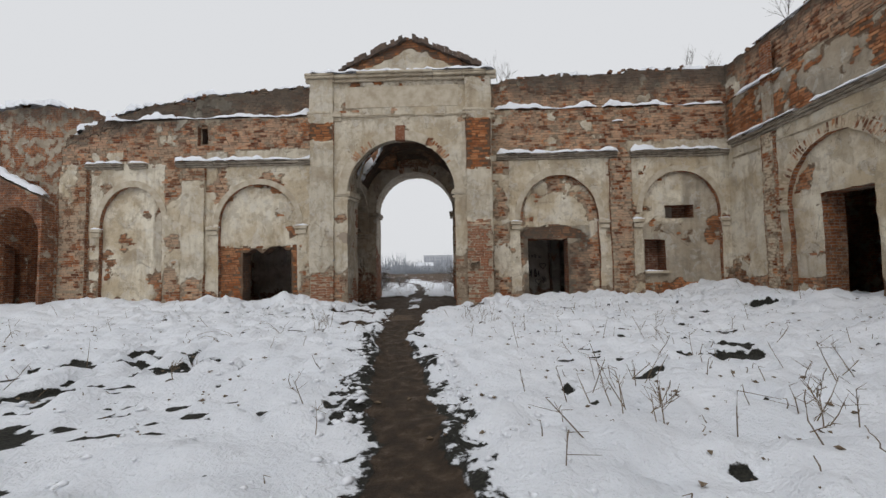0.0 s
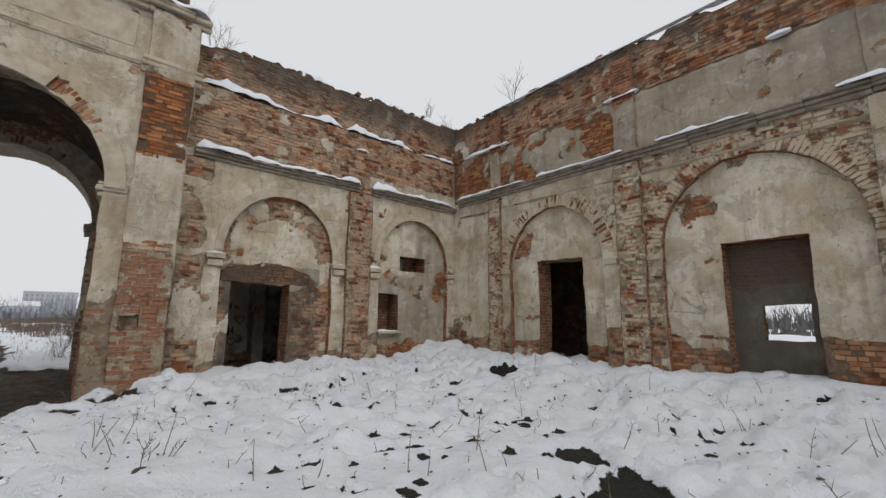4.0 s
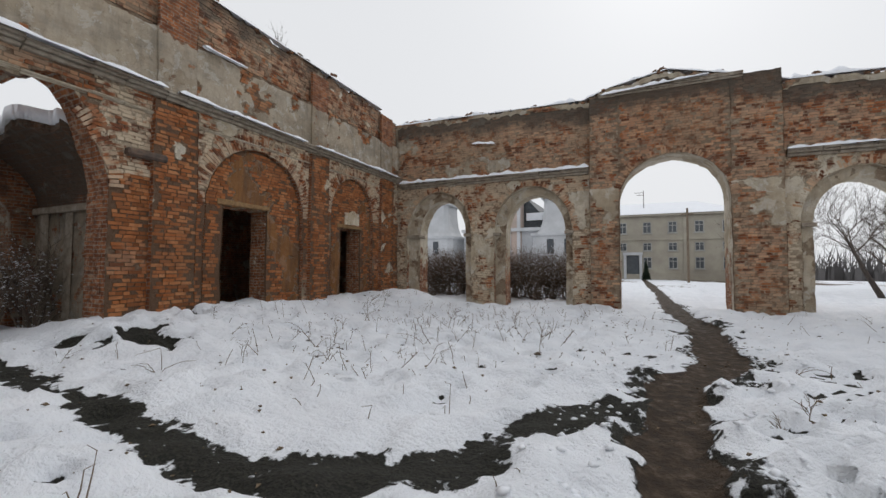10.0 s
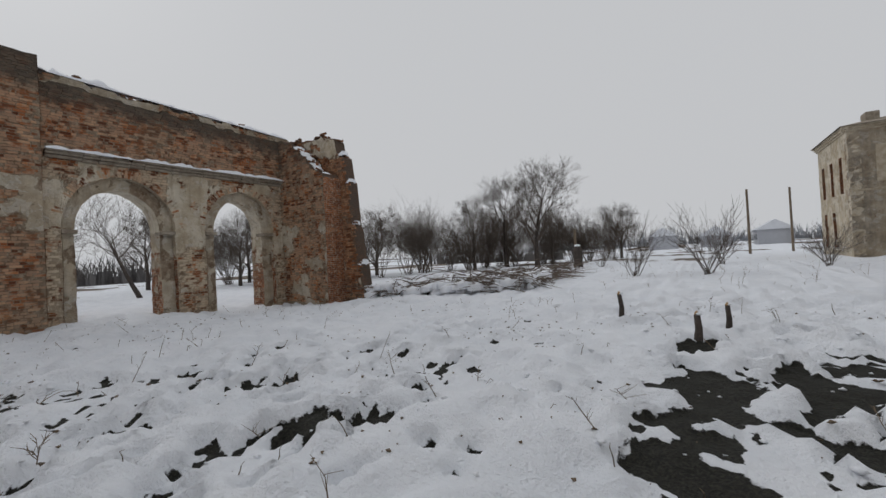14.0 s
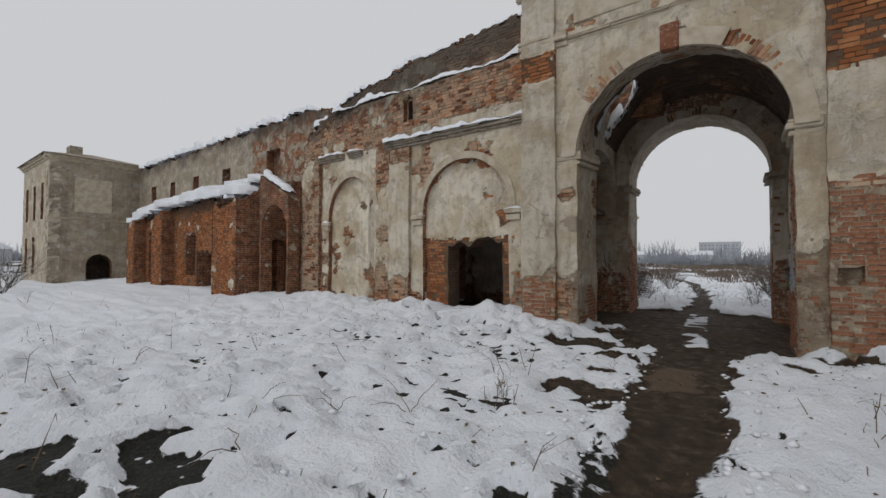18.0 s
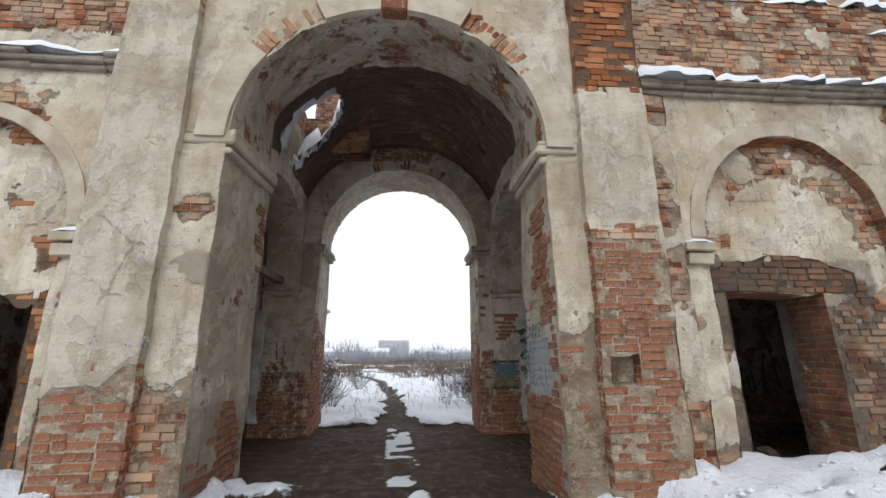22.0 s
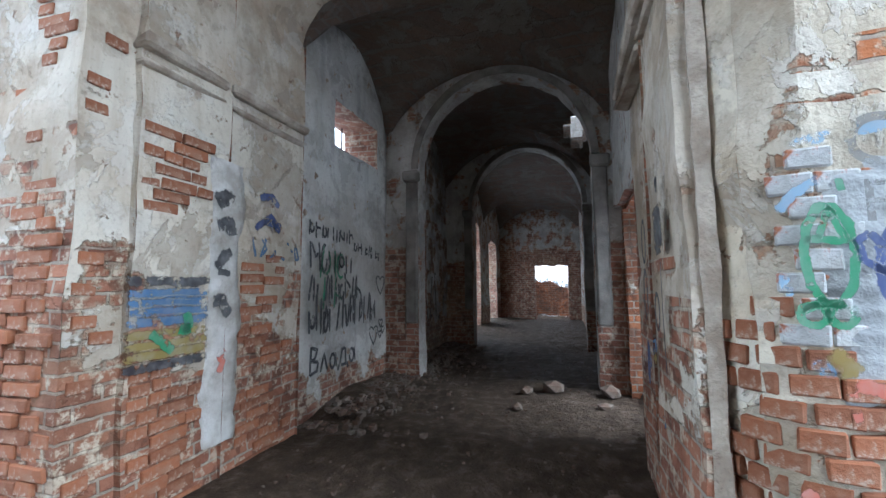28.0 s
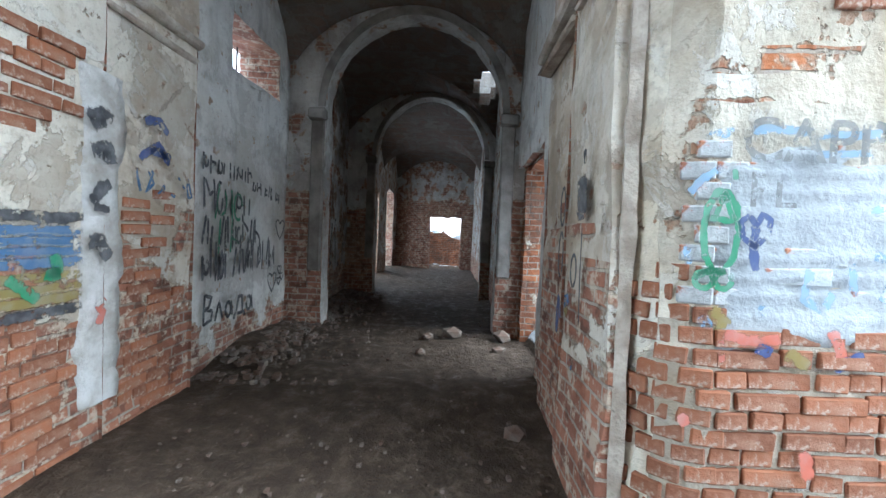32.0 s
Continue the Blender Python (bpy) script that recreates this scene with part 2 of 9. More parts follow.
def laid_brick_material():
    """Bricks of a wall: each island has its own burn; 'wear' g soot, b limewash left on the face."""
    m = Mat("weathered_wall_brick", 0.93)
    r, g, b, a = m.attr("wear")
    one = m.island()
    mid = m.noise(3.2, 4, 0.6)
    col = m.mix(m.ramp(one, 0.0, 0.55), (0.11, 0.04, 0.022), (0.37, 0.135, 0.055))
    col = m.mix(m.ramp(one, 0.6, 0.95), col, (0.5, 0.235, 0.11))
    col = m.mix(m.math("MULTIPLY", m.ramp(mid, 0.42, 0.66), 0.7), col, (0.12, 0.055, 0.034))
    col = m.mix(m.math("MULTIPLY", m.ramp(m.noise(0.5, 4), 0.48, 0.68), 0.5), col, (0.24, 0.15, 0.09))
    col = m.mix(m.math("MULTIPLY", m.ramp(m.noise(24, 4, 0.7), 0.54, 0.66), 0.5), col, (0.12, 0.06, 0.04))
    col = m.mix(m.math("MULTIPLY", m.math("SUBTRACT", 1.0, m.ramp(b, 0.1, 0.4)), 0.35), col, (0.4, 0.135, 0.03))
    worn = m.math("MULTIPLY", m.ramp(m.math("ADD", m.noise(2.4, 6, 0.6), m.math("MULTIPLY", one, 0.14)), 0.49, 0.6), m.ramp(b, 0.05, 0.9))
    col = m.mix(worn, col, m.mix(mid, (0.66, 0.57, 0.43), (0.46, 0.36, 0.25)))
    col = soot_and_shade_over(m, col, g, mid)
    m.bump(m.math("ADD", m.noise(30, 4, 0.7), m.math("MULTIPLY", mid, 0.6)), 0.7, 0.012)
    return m.done(col)


LAID = laid_brick_material()


def brick_material():
    m = Mat("loose_brick", 0.92)
    rnd = m.random()
    n = m.noise(9, 5, 0.65)
    col = m.mix(rnd, (0.31, 0.122, 0.06), (0.185, 0.075, 0.04))
    col = m.mix(m.ramp(n, 0.45, 0.75), col, (0.31, 0.172, 0.112))
    col = m.mix(m.math("MULTIPLY", m.ramp(m.noise(16, 4, 0.7), 0.57, 0.67), 0.55), col, (0.5, 0.43, 0.35))
    col = m.mix(m.math("MULTIPLY", m.ramp(m.noise(5, 3), 0.58, 0.75), 0.6), col, (0.1, 0.055, 0.04))
    m.bump(m.math("ADD", m.noise(45, 4, 0.7), m.math("MULTIPLY", n, 0.8)), 0.6, 0.01)
    return m.done(col)


def simple(name, c1, c2, scale=6.0, rough=0.9, bump=0.3, dist=0.01, metal=0.0, fine=40.0):
    m = Mat(name, rough, metal)
    n = m.noise(scale, 5, 0.6)
    f = m.noise(fine, 3, 0.6)
    col = m.mix(m.ramp(n, 0.3, 0.7), c1, c2)
    col = m.mix(m.math("MULTIPLY", m.ramp(f, 0.5, 0.75), 0.25), col, tuple(v * 0.55 for v in c1))
    m.bump(m.math("ADD", n, m.math("MULTIPLY", f, 0.4)), bump, dist)
    return m.done(col)


BRICK = brick_material()
TRIM = simple("weathered_lime_stucco", (0.56, 0.5, 0.4), (0.4, 0.33, 0.24), 3.0, 0.92, 0.5, 0.012)
PALE_PLASTER = simple("pale_weathered_plaster", (0.6, 0.56, 0.48), (0.45, 0.41, 0.35), 0.9, 0.92, 0.4, 0.02)
LEDGE = simple("grey_cornice_stucco", (0.36, 0.32, 0.26), (0.22, 0.18, 0.14), 5, 0.9, 0.5, 0.012)
SNOW = simple("settled_snow", (0.86, 0.88, 0.92), (0.8, 0.83, 0.88), 4.0, 0.75, 0.35, 0.02, 0, 60)
BARK = simple("wet_bark", (0.085, 0.07, 0.06), (0.05, 0.042, 0.038), 9, 0.9, 0.5, 0.01)
TWIG = simple("bare_twigs", (0.12, 0.1, 0.085), (0.075, 0.06, 0.05), 3, 0.9, 0.1, 0.003)
STRAW = simple("dry_weed_stalks", (0.2, 0.15, 0.1), (0.11, 0.08, 0.055), 6, 0.9, 0.1, 0.003)
TIMBER = simple("old_timber", (0.23, 0.18, 0.13), (0.13, 0.1, 0.075), 5, 0.85, 0.5, 0.008)
OCHRE_WOOD = simple("ochre_stained_timber", (0.33, 0.21, 0.1), (0.2, 0.12, 0.06), 7, 0.85, 0.5, 0.008)
CUTWOOD = simple("cut_wood", (0.52, 0.35, 0.18), (0.38, 0.24, 0.12), 9, 0.85, 0.2, 0.004)
TRIM_PORCH = simple("stained_porch_stucco", (0.5, 0.44, 0.36), (0.27, 0.215, 0.165), 5.0, 0.92, 0.9, 0.025)
# Darker stucco copy: the dimness of the corridor is put into its colour.
TRIM_SHADE = simple("shaded_rib_stucco", (0.27, 0.25, 0.22), (0.12, 0.105, 0.09), 2.6, 0.92, 0.8, 0.02)
RUBBLE = simple("brick_rubble", (0.11, 0.065, 0.045), (0.16, 0.135, 0.11), 5, 0.95, 0.6, 0.02)
OLDBRICK = simple("lichened_dark_brick", (0.15, 0.105, 0.08), (0.075, 0.062, 0.055), 6, 0.95, 0.6, 0.02)
SOIL = simple("trodden_soil", (0.1, 0.075, 0.055), (0.06, 0.045, 0.034), 3, 0.85, 0.5, 0.02)
LIME_STRIP = simple("pale_lime_plaster", (0.6, 0.58, 0.55), (0.33, 0.295, 0.25), 4.0, 0.9, 1.0, 0.025)
IRON = simple("rusty_iron", (0.1, 0.06, 0.045), (0.05, 0.04, 0.035), 12, 0.7, 0.2, 0.003, 0.6)


# ---- mesh helpers ----
def nz(x, y=0.0, z=0.0, scale=1.0):
    return noise.noise(Vector((x * scale, y * scale, z * scale)))


def mesh_of(name, verts, faces, mat, smooth=False):
    me = bpy.data.meshes.new(name)
    me.from_pydata(verts, [], faces)
    if mat:
        me.materials.append(mat)
    if smooth:
        me.polygons.foreach_set("use_smooth", [True] * len(me.polygons))
    return me


def thing(name, label, category, group="", kind="", at=(0, 0, 0)):
    ob = new(name)
    ob.location = at
    return tagged(ob, label, category, group, kind)


def part(name, bm, mat, parent, label=""):
    """Links a bmesh as one mesh object under a thing or part."""
    me = bpy.data.meshes.new(name)
    bm.to_mesh(me)
    bm.free()
    me.materials.append(mat)
    ob = new(name, me)
    ob.parent = parent
    return tagged(ob, label)


def whole(name, me, parent=None, label="", category="", kind="", group=""):
    ob = new(name, me)
    ob.parent = parent
    return tagged(ob, label, category, group, kind)


def add_box(bm, lo, hi, bevel=0.0, jitter=0.0):
    vs = [bm.verts.new((x, y, z)) for x in (lo[0], hi[0]) for y in (lo[1], hi[1]) for z in (lo[2], hi[2])]
    for v in vs:
        v.co += Vector([random.uniform(-jitter, jitter) for _ in range(3)])
    fs = [bm.faces.new([vs[i] for i in f]) for f in ((0, 1, 3, 2), (4, 6, 7, 5), (0, 4, 5, 1), (2, 3, 7, 6), (0, 2, 6, 4), (1, 5, 7, 3))]
    if bevel:
        es = {e for f in fs for e in f.edges}
        bmesh.ops.bevel(bm, geom=list(es), offset=bevel, segments=1, affect="EDGES")
    return vs


def box(name, lo, hi, mat, parent=None, label="", bevel=0.01, jitter=0.0):
    bm = bmesh.new()
    add_box(bm, lo, hi, bevel, jitter)
    return part(name, bm, mat, parent, label)


def tube(verts, faces, points, radii, sides=5):
    """Adds a tapered tube along the points to lists of vertices and faces."""
    base = len(verts)
    up = Vector((0.3, 0.2, 1)).normalized()
    for n, p in enumerate(points):
        p = Vector(p)
        d = (Vector(points[min(n + 1, len(points) - 1)]) - Vector(points[max(n - 1, 0)])).normalized()
        a = d.cross(up)
        a = a.normalized() if a.length > 1e-4 else Vector((1, 0, 0))
        b = d.cross(a)
        for s in range(sides):
            w = 2 * math.pi * s / sides
            verts.append(tuple(p + radii[n] * (math.cos(w) * a + math.sin(w) * b)))
    for n in range(len(points) - 1):
        for s in range(sides):
            i, j = base + n * sides + s, base + n * sides + (s + 1) % sides
            faces.append((i, j, j + sides, i + sides))
    faces.append(tuple(base + (len(points) - 1) * sides + s for s in range(sides)))


# ---- masonry ----
def arch(u0, u1, spring, rise, z0=-1.0, notch=None):
    return dict(u0=u0, u1=u1, spring=spring, rise=rise, z0=z0, rag=0.0, notch=notch)


def gap(u0, u1, z0, z1, rag=0.0):
    return dict(u0=u0, u1=u1, spring=z1, rise=0.0, z0=z0, rag=rag)


def top_of(o, u):
    if not o["rise"]:
        return o["spring"] + (o["rag"] * nz(u * 3.1, o["u0"], 4.2) if o["rag"] else 0)
    c, r = (o["u0"] + o["u1"]) / 2, (o["u1"] - o["u0"]) / 2
    fallen = 0.0
    if o["notch"]:
        at, half, deep = o["notch"]
        fallen = deep * max(0.0, min(1.0, 1.6 - 1.6 * abs(u - at) / half + 0.4 * nz(u * 5.0, at)))
    return o["spring"] + o["rise"] * math.sqrt(max(0.0, 1 - ((u - c) / r) ** 2)) + 0.035 * nz(u * 6.1, o["u0"], 8.8) + fallen


def uneven(v):
    """Old masonry is nowhere quite straight: a small shift that depends on the place alone."""
    p = Vector(v)
    q = p + 0.03 * noise.noise_vector(p * 0.8) + 0.022 * noise.noise_vector(p * 3.3) + 0.008 * noise.noise_vector(p * 9.1)
    return (q.x, q.y, q.z)


def ragged(v):
    """Where plaster has come away: uneven at several sizes."""
    return 0.75 * nz(v[0], v[1], v[2], 0.75) + 0.55 * nz(v[0], v[1], v[2], 2.1) + 0.3 * nz(v[0], v[1], v[2], 5.0)


class Bricks:
    """Collects joined bricks: a box each, without its hidden back."""

    def __init__(self, seed):
        self.verts, self.faces, self.cols, self.rnd = [], [], [], random.Random(seed)

    def lay(self, c, a, n, up, L, H, D, wear):
        r = self.rnd
        a, up = a * (L / 2), up * (H / 2)
        b = len(self.verts)
        for s, t, k in ((-1, -1, 0), (1, -1, 0), (1, 1, 0), (-1, 1, 0), (-1, -1, 1), (1, -1, 1), (1, 1, 1), (-1, 1, 1)):
            v = c + a * (s * r.uniform(0.93, 1.0)) + up * (t * r.uniform(0.86, 1.0)) - n * (D if k else r.uniform(0, 0.006))
            self.verts.append(tuple(v))
            self.cols.append(wear)
        self.faces += [tuple(b + i for i in f) for f in ((0, 1, 2, 3), (0, 4, 5, 1), (1, 5, 6, 2), (2, 6, 7, 3), (3, 7, 4, 0))]

    def finish(self, parent, name="brickwork"):
        if not self.verts:
            return
        me = mesh_of(name, self.verts, self.faces, LAID)
        layer = me.attributes.new("wear", "FLOAT_COLOR", "POINT")
        layer.data.foreach_set("color", np.array(self.cols, np.float32).ravel())
        return whole(name, me, parent, "", "", "stuff")


def masonry(name, x, y, d, n, u0, u1, thick, top, openings=(), wear=None, step=0.16, bottom=-0.6, jamb=(0.3, 0, 0.2, 0), behind=(0.25, 0.2, 0.2, 0.3), mat=None, kind="structure", label="", parent=None, category="", laid=None, crumble=0.0):
    """A wall of columns with real openings. The front runs from (x, y) along d; n points out of the front. wear(u, z)
    gives plaster, soot and painted shade, limewash, grey. laid(u, z): where real bricks are laid on the bare parts;
    crumble: loose bricks a metre on its top.
    """
    d, n = Vector((*d, 0)), Vector((*n, 0))
    org = Vector((x, y, 0))
    plain_wear = wear or (lambda u, z: (0, 0, 0, 0))
    reveal = jamb if callable(jamb) else (lambda z: jamb)
    top = top if callable(top) else (lambda u, t=top: t)
    rise = 0.2
    wear = plain_wear
    if laid:
        step, rise = min(step, 0.12), 0.11

        def wear(u, z):
            w = plain_wear(u, z)
            return (w[0] + ragged(org + d * u + Vector((0, 0, z))), w[1], w[2], w[3])
    cuts = {round(u0 + (u1 - u0) * i / max(1, round((u1 - u0) / step)), 4) for i in range(max(1, round((u1 - u0) / step)) + 1)}
    for o in openings:
        cuts |= {o["u0"], o["u1"]}
        if o["rise"]:
            k = 20
            c, r = (o["u0"] + o["u1"]) / 2, (o["u1"] - o["u0"]) / 2
            cuts |= {round(c - r * math.cos(math.pi * i / k), 4) for i in range(k + 1)}
    cuts = sorted(c for c in cuts if u0 - 1e-6 <= c <= u1 + 1e-6)
    cuts = [c for i, c in enumerate(cuts) if i == 0 or c - cuts[i - 1] > 1e-3]
    verts, faces, cols, slots = [], [], [], []

    def quad(ps, cs, slot=0):
        b = len(verts)
        verts.extend(ps)
        cols.extend(cs)
        faces.append((b, b + 1, b + 2, b + 3))
        slots.append(slot)

    def at(u, z, deep=0.0):
        return tuple(org + d * u - n * deep + Vector((0, 0, z)))

    flip = d.cross(Vector((0, 0, 1))).dot(n) < 0

    def face(a, b, c, e, cs, slot=0):
        ps = [a, b, c, e]
        if flip:
            ps.reverse()
            cs = cs[::-1]
        quad(ps, cs, slot)

    front = {}
    lip = -0.021 if laid else 0.0
    nd = max(1, math.ceil(thick / 0.13)) if laid and thick > 1 else 1
    cutsd = [lip + (thick - lip) * i / nd for i in range(nd + 1)]

    def skin(u, z):
        """A point of the front with its wear; plaster stands a little proud of the bricks."""
        key = (round(u, 4), round(z, 4))
        if key not in front:
            w = wear(u, z)
            lift = 0.02 * max(0.0, min(1.0, (w[0] - 0.4) / 0.16)) if laid else 0.0
            front[key] = (at(u, z, -lift), w)
        return front[key]

    for ua, ub in zip(cuts, cuts[1:]):
        um = (ua + ub) / 2
        act = sorted((o for o in openings if o["u0"] < um < o["u1"]), key=lambda o: o["z0"])
        lo = (bottom, bottom)
        solid = []
        for o in act:
            if o["z0"] > lo[0] + 0.01:
                solid.append((lo, (o["z0"], o["z0"]), o, None))
            lo = (top_of(o, ua), top_of(o, ub))
        solid.append((lo, (max(top(ua), lo[0] + 0.02), max(top(ub), lo[1] + 0.02)), None, None))
        for (la, lb), (ha, hb), under, _ in solid:
            k = max(1, math.ceil((max(ha, hb) - min(la, lb)) / rise))
            for i in range(k):
                f, g = i / k, (i + 1) / k
                za, zb, zc, zd = la + (ha - la) * f, lb + (hb - lb) * f, lb + (hb - lb) * g, la + (ha - la) * g
                q = [skin(ua, za), skin(ub, zb), skin(ub, zc), skin(ua, zd)]
                face(*[e[0] for e in q], [e[1] for e in q])
            kb = k if nd > 1 else 1
            for i in range(kb):
                f, g = i / kb, (i + 1) / kb
                face(at(ub, lb + (hb - lb) * f, thick), at(ua, la + (ha - la) * f, thick), at(ua, la + (ha - la) * g, thick), at(ub, lb + (hb - lb) * g, thick), [behind] * 4, 1)
            cap = reveal(ha) if under else (0.0, 0.9, 0.2, 0)
            face(at(ua, ha, lip), at(ub, hb, lip), at(ub, hb, thick), at(ua, ha, thick), [cap] * 4, 1)
            if la > bottom + 0.01 or lb > bottom + 0.01:
                js = [reveal(max(la, 5.0) if la > 3 else la)] * 4
                for da, db in zip(cutsd, cutsd[1:]):
                    face(at(ua, la, db), at(ub, lb, db), at(ub, lb, da), at(ua, la, da), js, 1)
    for o in openings:
        for u, sign in ((o["u0"], 1), (o["u1"], -1)):
            if not u0 + 1e-3 < u < u1 - 1e-3:
                continue
            a, b = max(o["z0"], bottom), top_of(o, u)
            k = max(1, math.ceil((b - a) / (0.2 if nd == 1 else 0.12)))
            for i in range(k):
                za, zb = a + (b - a) * i / k, a + (b - a) * (i + 1) / k
                js = [reveal(z) for z in (za, za, zb, zb)]
                for da, db in zip(cutsd, cutsd[1:]):
                    ps = [at(u, za, da), at(u, za, db), at(u, zb, db), at(u, zb, da)]
                    if (sign < 0) != flip:
                        ps.reverse()
                    quad(ps, js, 1)
    for u, sign in ((u0, -1), (u1, 1)):
        h = top(u)
        k = max(1, math.ceil((h - bottom) / (0.12 if laid else 0.5)))
        if any(o["u0"] <= u <= o["u1"] and o["z0"] < bottom + 0.7 for o in openings):
            continue
        for i in range(k):
            za, zb = bottom + (h - bottom) * i / k, bottom + (h - bottom) * (i + 1) / k
            ps = [at(u, za, lip), at(u, za, thick), at(u, zb, thick), at(u, zb, lip)]
            if (sign < 0) == flip:
                ps.reverse()
            quad(ps, [plain_wear(u, za), plain_wear(u, za), plain_wear(u, zb), plain_wear(u, zb)], 1)
    verts = [uneven(v) for v in verts]
    me = mesh_of(name, verts, faces, mat or (RUIN_LAID if laid else RUIN))
    me.materials.append(mat or RUIN)
    me.polygons.foreach_set("material_index", slots)
    layer = me.attributes.new("wear", "FLOAT_COLOR", "POINT")
    layer.data.foreach_set("color", np.array(cols, np.float32).ravel())
    ob = new(name, me)
    ob.parent = parent
    tagged(ob, label, category, "", kind)
    if laid or crumble:
        lay_bricks(ob if kind == "structure" or not parent else parent, org, d, n, u0, u1, max(bottom, -0.1), top, openings, wear, laid, crumble, thick)
    return ob


def lay_bricks(owner, org, d, n, u0, u1, bottom, top, openings, wear, laid, crumble, thick):
    bed = Bricks(int(abs(u0) * 31 + abs(org.x + org.y) * 17))
    rnd, up = bed.rnd, Vector((0, 0, 1))
    z, row = bottom, 0
    highest = max(top(u0 + (u1 - u0) * i / 40) for i in range(41)) if laid else -1
    while z < highest:
        u = u0 + (0.0, 0.15, 0.07, 0.21)[row % 4]
        zc = z + ROW / 2
        while u < u1 - 0.1:
            L = 0.27 if rnd.random() < (0.8 if row % 2 else 0.35) else 0.13
            c = u + L / 2
            u += L + 0.015
            if u - 0.015 > u1 + 0.005 or not laid(c, zc) or zc > top(c) - 0.03:
                continue
            if any(o["u0"] - 0.02 < c + s * L / 2 < o["u1"] + 0.02 and o["z0"] < zc < top_of(o, max(o["u0"], min(o["u1"], c + s * L / 2))) + 0.05 for o in openings for s in (-1, 1)):
                continue
            w = wear(c, zc)
            if w[0] > 0.47 or rnd.random() < 0.025:
                continue
            p = Vector(uneven(org + d * c + up * zc))
            out = 0.016 + rnd.uniform(-0.009, 0.009) - (rnd.uniform(0.01, 0.022) if rnd.random() < 0.09 else 0)
            bed.lay(p + n * out + up * rnd.uniform(-0.004, 0.004), d, n, up, L, ROW - 0.014, 0.05, w)
        z += ROW
        row += 1
    if crumble:
        for _ in range(int((u1 - u0) * crumble)):
            c = rnd.uniform(u0 + 0.1, u1 - 0.1)
            heap = max(0.0, nz(c * 1.1, org.x + org.y, 4.4)) * 0.32
            p = Vector(uneven(org + d * c + up * (top(c) + rnd.uniform(-0.02, 0.03 + heap)))) - n * rnd.uniform(0.04, thick - 0.1)
            m = pose(0, 0, 0, rnd.gauss(0, 14), rnd.gauss(0, 14), rnd.uniform(0, 360)).to_3x3()
            bed.lay(p + m @ Vector((0, 0.06, 0)), m @ Vector((1, 0, 0)), m @ Vector((0, 1, 0)), m @ Vector((0, 0, 1)), rnd.choice((0.14, 0.25, 0.27)), rnd.uniform(0.07, 0.12), 0.13, (0, 0.75, 0.1, 0))
            b = len(bed.verts) - 8
            bed.faces.append((b + 4, b + 7, b + 6, b + 5))
    bed.finish(owner)


def ring_bricks(parent, x, y, d, n, c, spring, r0, rise, seed, tall=0.26, out=0.02, soot=0.0, skip=0.04, wash=0.3, spans=((0, 180),)):
    """Bricks on edge round the head of an arch."""
    d, n, org = Vector((*d, 0)), Vector((*n, 0)), Vector((x, y, 0))
    bed = Bricks(seed)
    k = int(math.pi * (r0 + rise) / 2 / 0.088)
    for i in range(k):
        w = math.pi * (i + 0.5) / k
        if bed.rnd.random() < skip or not any(a <= math.degrees(w) <= b for a, b in spans):
            continue
        rad = (d * (-math.cos(w) / r0) + Vector((0, 0, math.sin(w) / rise))).normalized()
        L = tall * bed.rnd.choice((1, 1, 1, 0.85, 0.6))
        p = org + d * (c - r0 * math.cos(w)) + Vector((0, 0, spring + rise * math.sin(w))) + rad * (L / 2 + 0.015 + bed.rnd.uniform(-0.012, 0.02))
        bed.lay(Vector(uneven(p)) + n * (out + bed.rnd.uniform(-0.012, 0.01)), rad, n, rad.cross(n), L, 0.074, 0.06, (0, soot, wash, 0))
    return bed.finish(parent, "arch_ring")


def jag(heights, rough=0.22, seed=0.0):
    """A broken wall top through (u, z) pairs, stepped like courses of brick."""
    us, zs = [h[0] for h in heights], [h[1] for h in heights]

    def f(u):
        z = float(np.interp(u, us, zs)) + rough * nz(u * 0.9, seed, 1.3) + rough * 0.7 * nz(u * 3.7, seed, 7.7)
        return round(z / ROW) * ROW
    return f


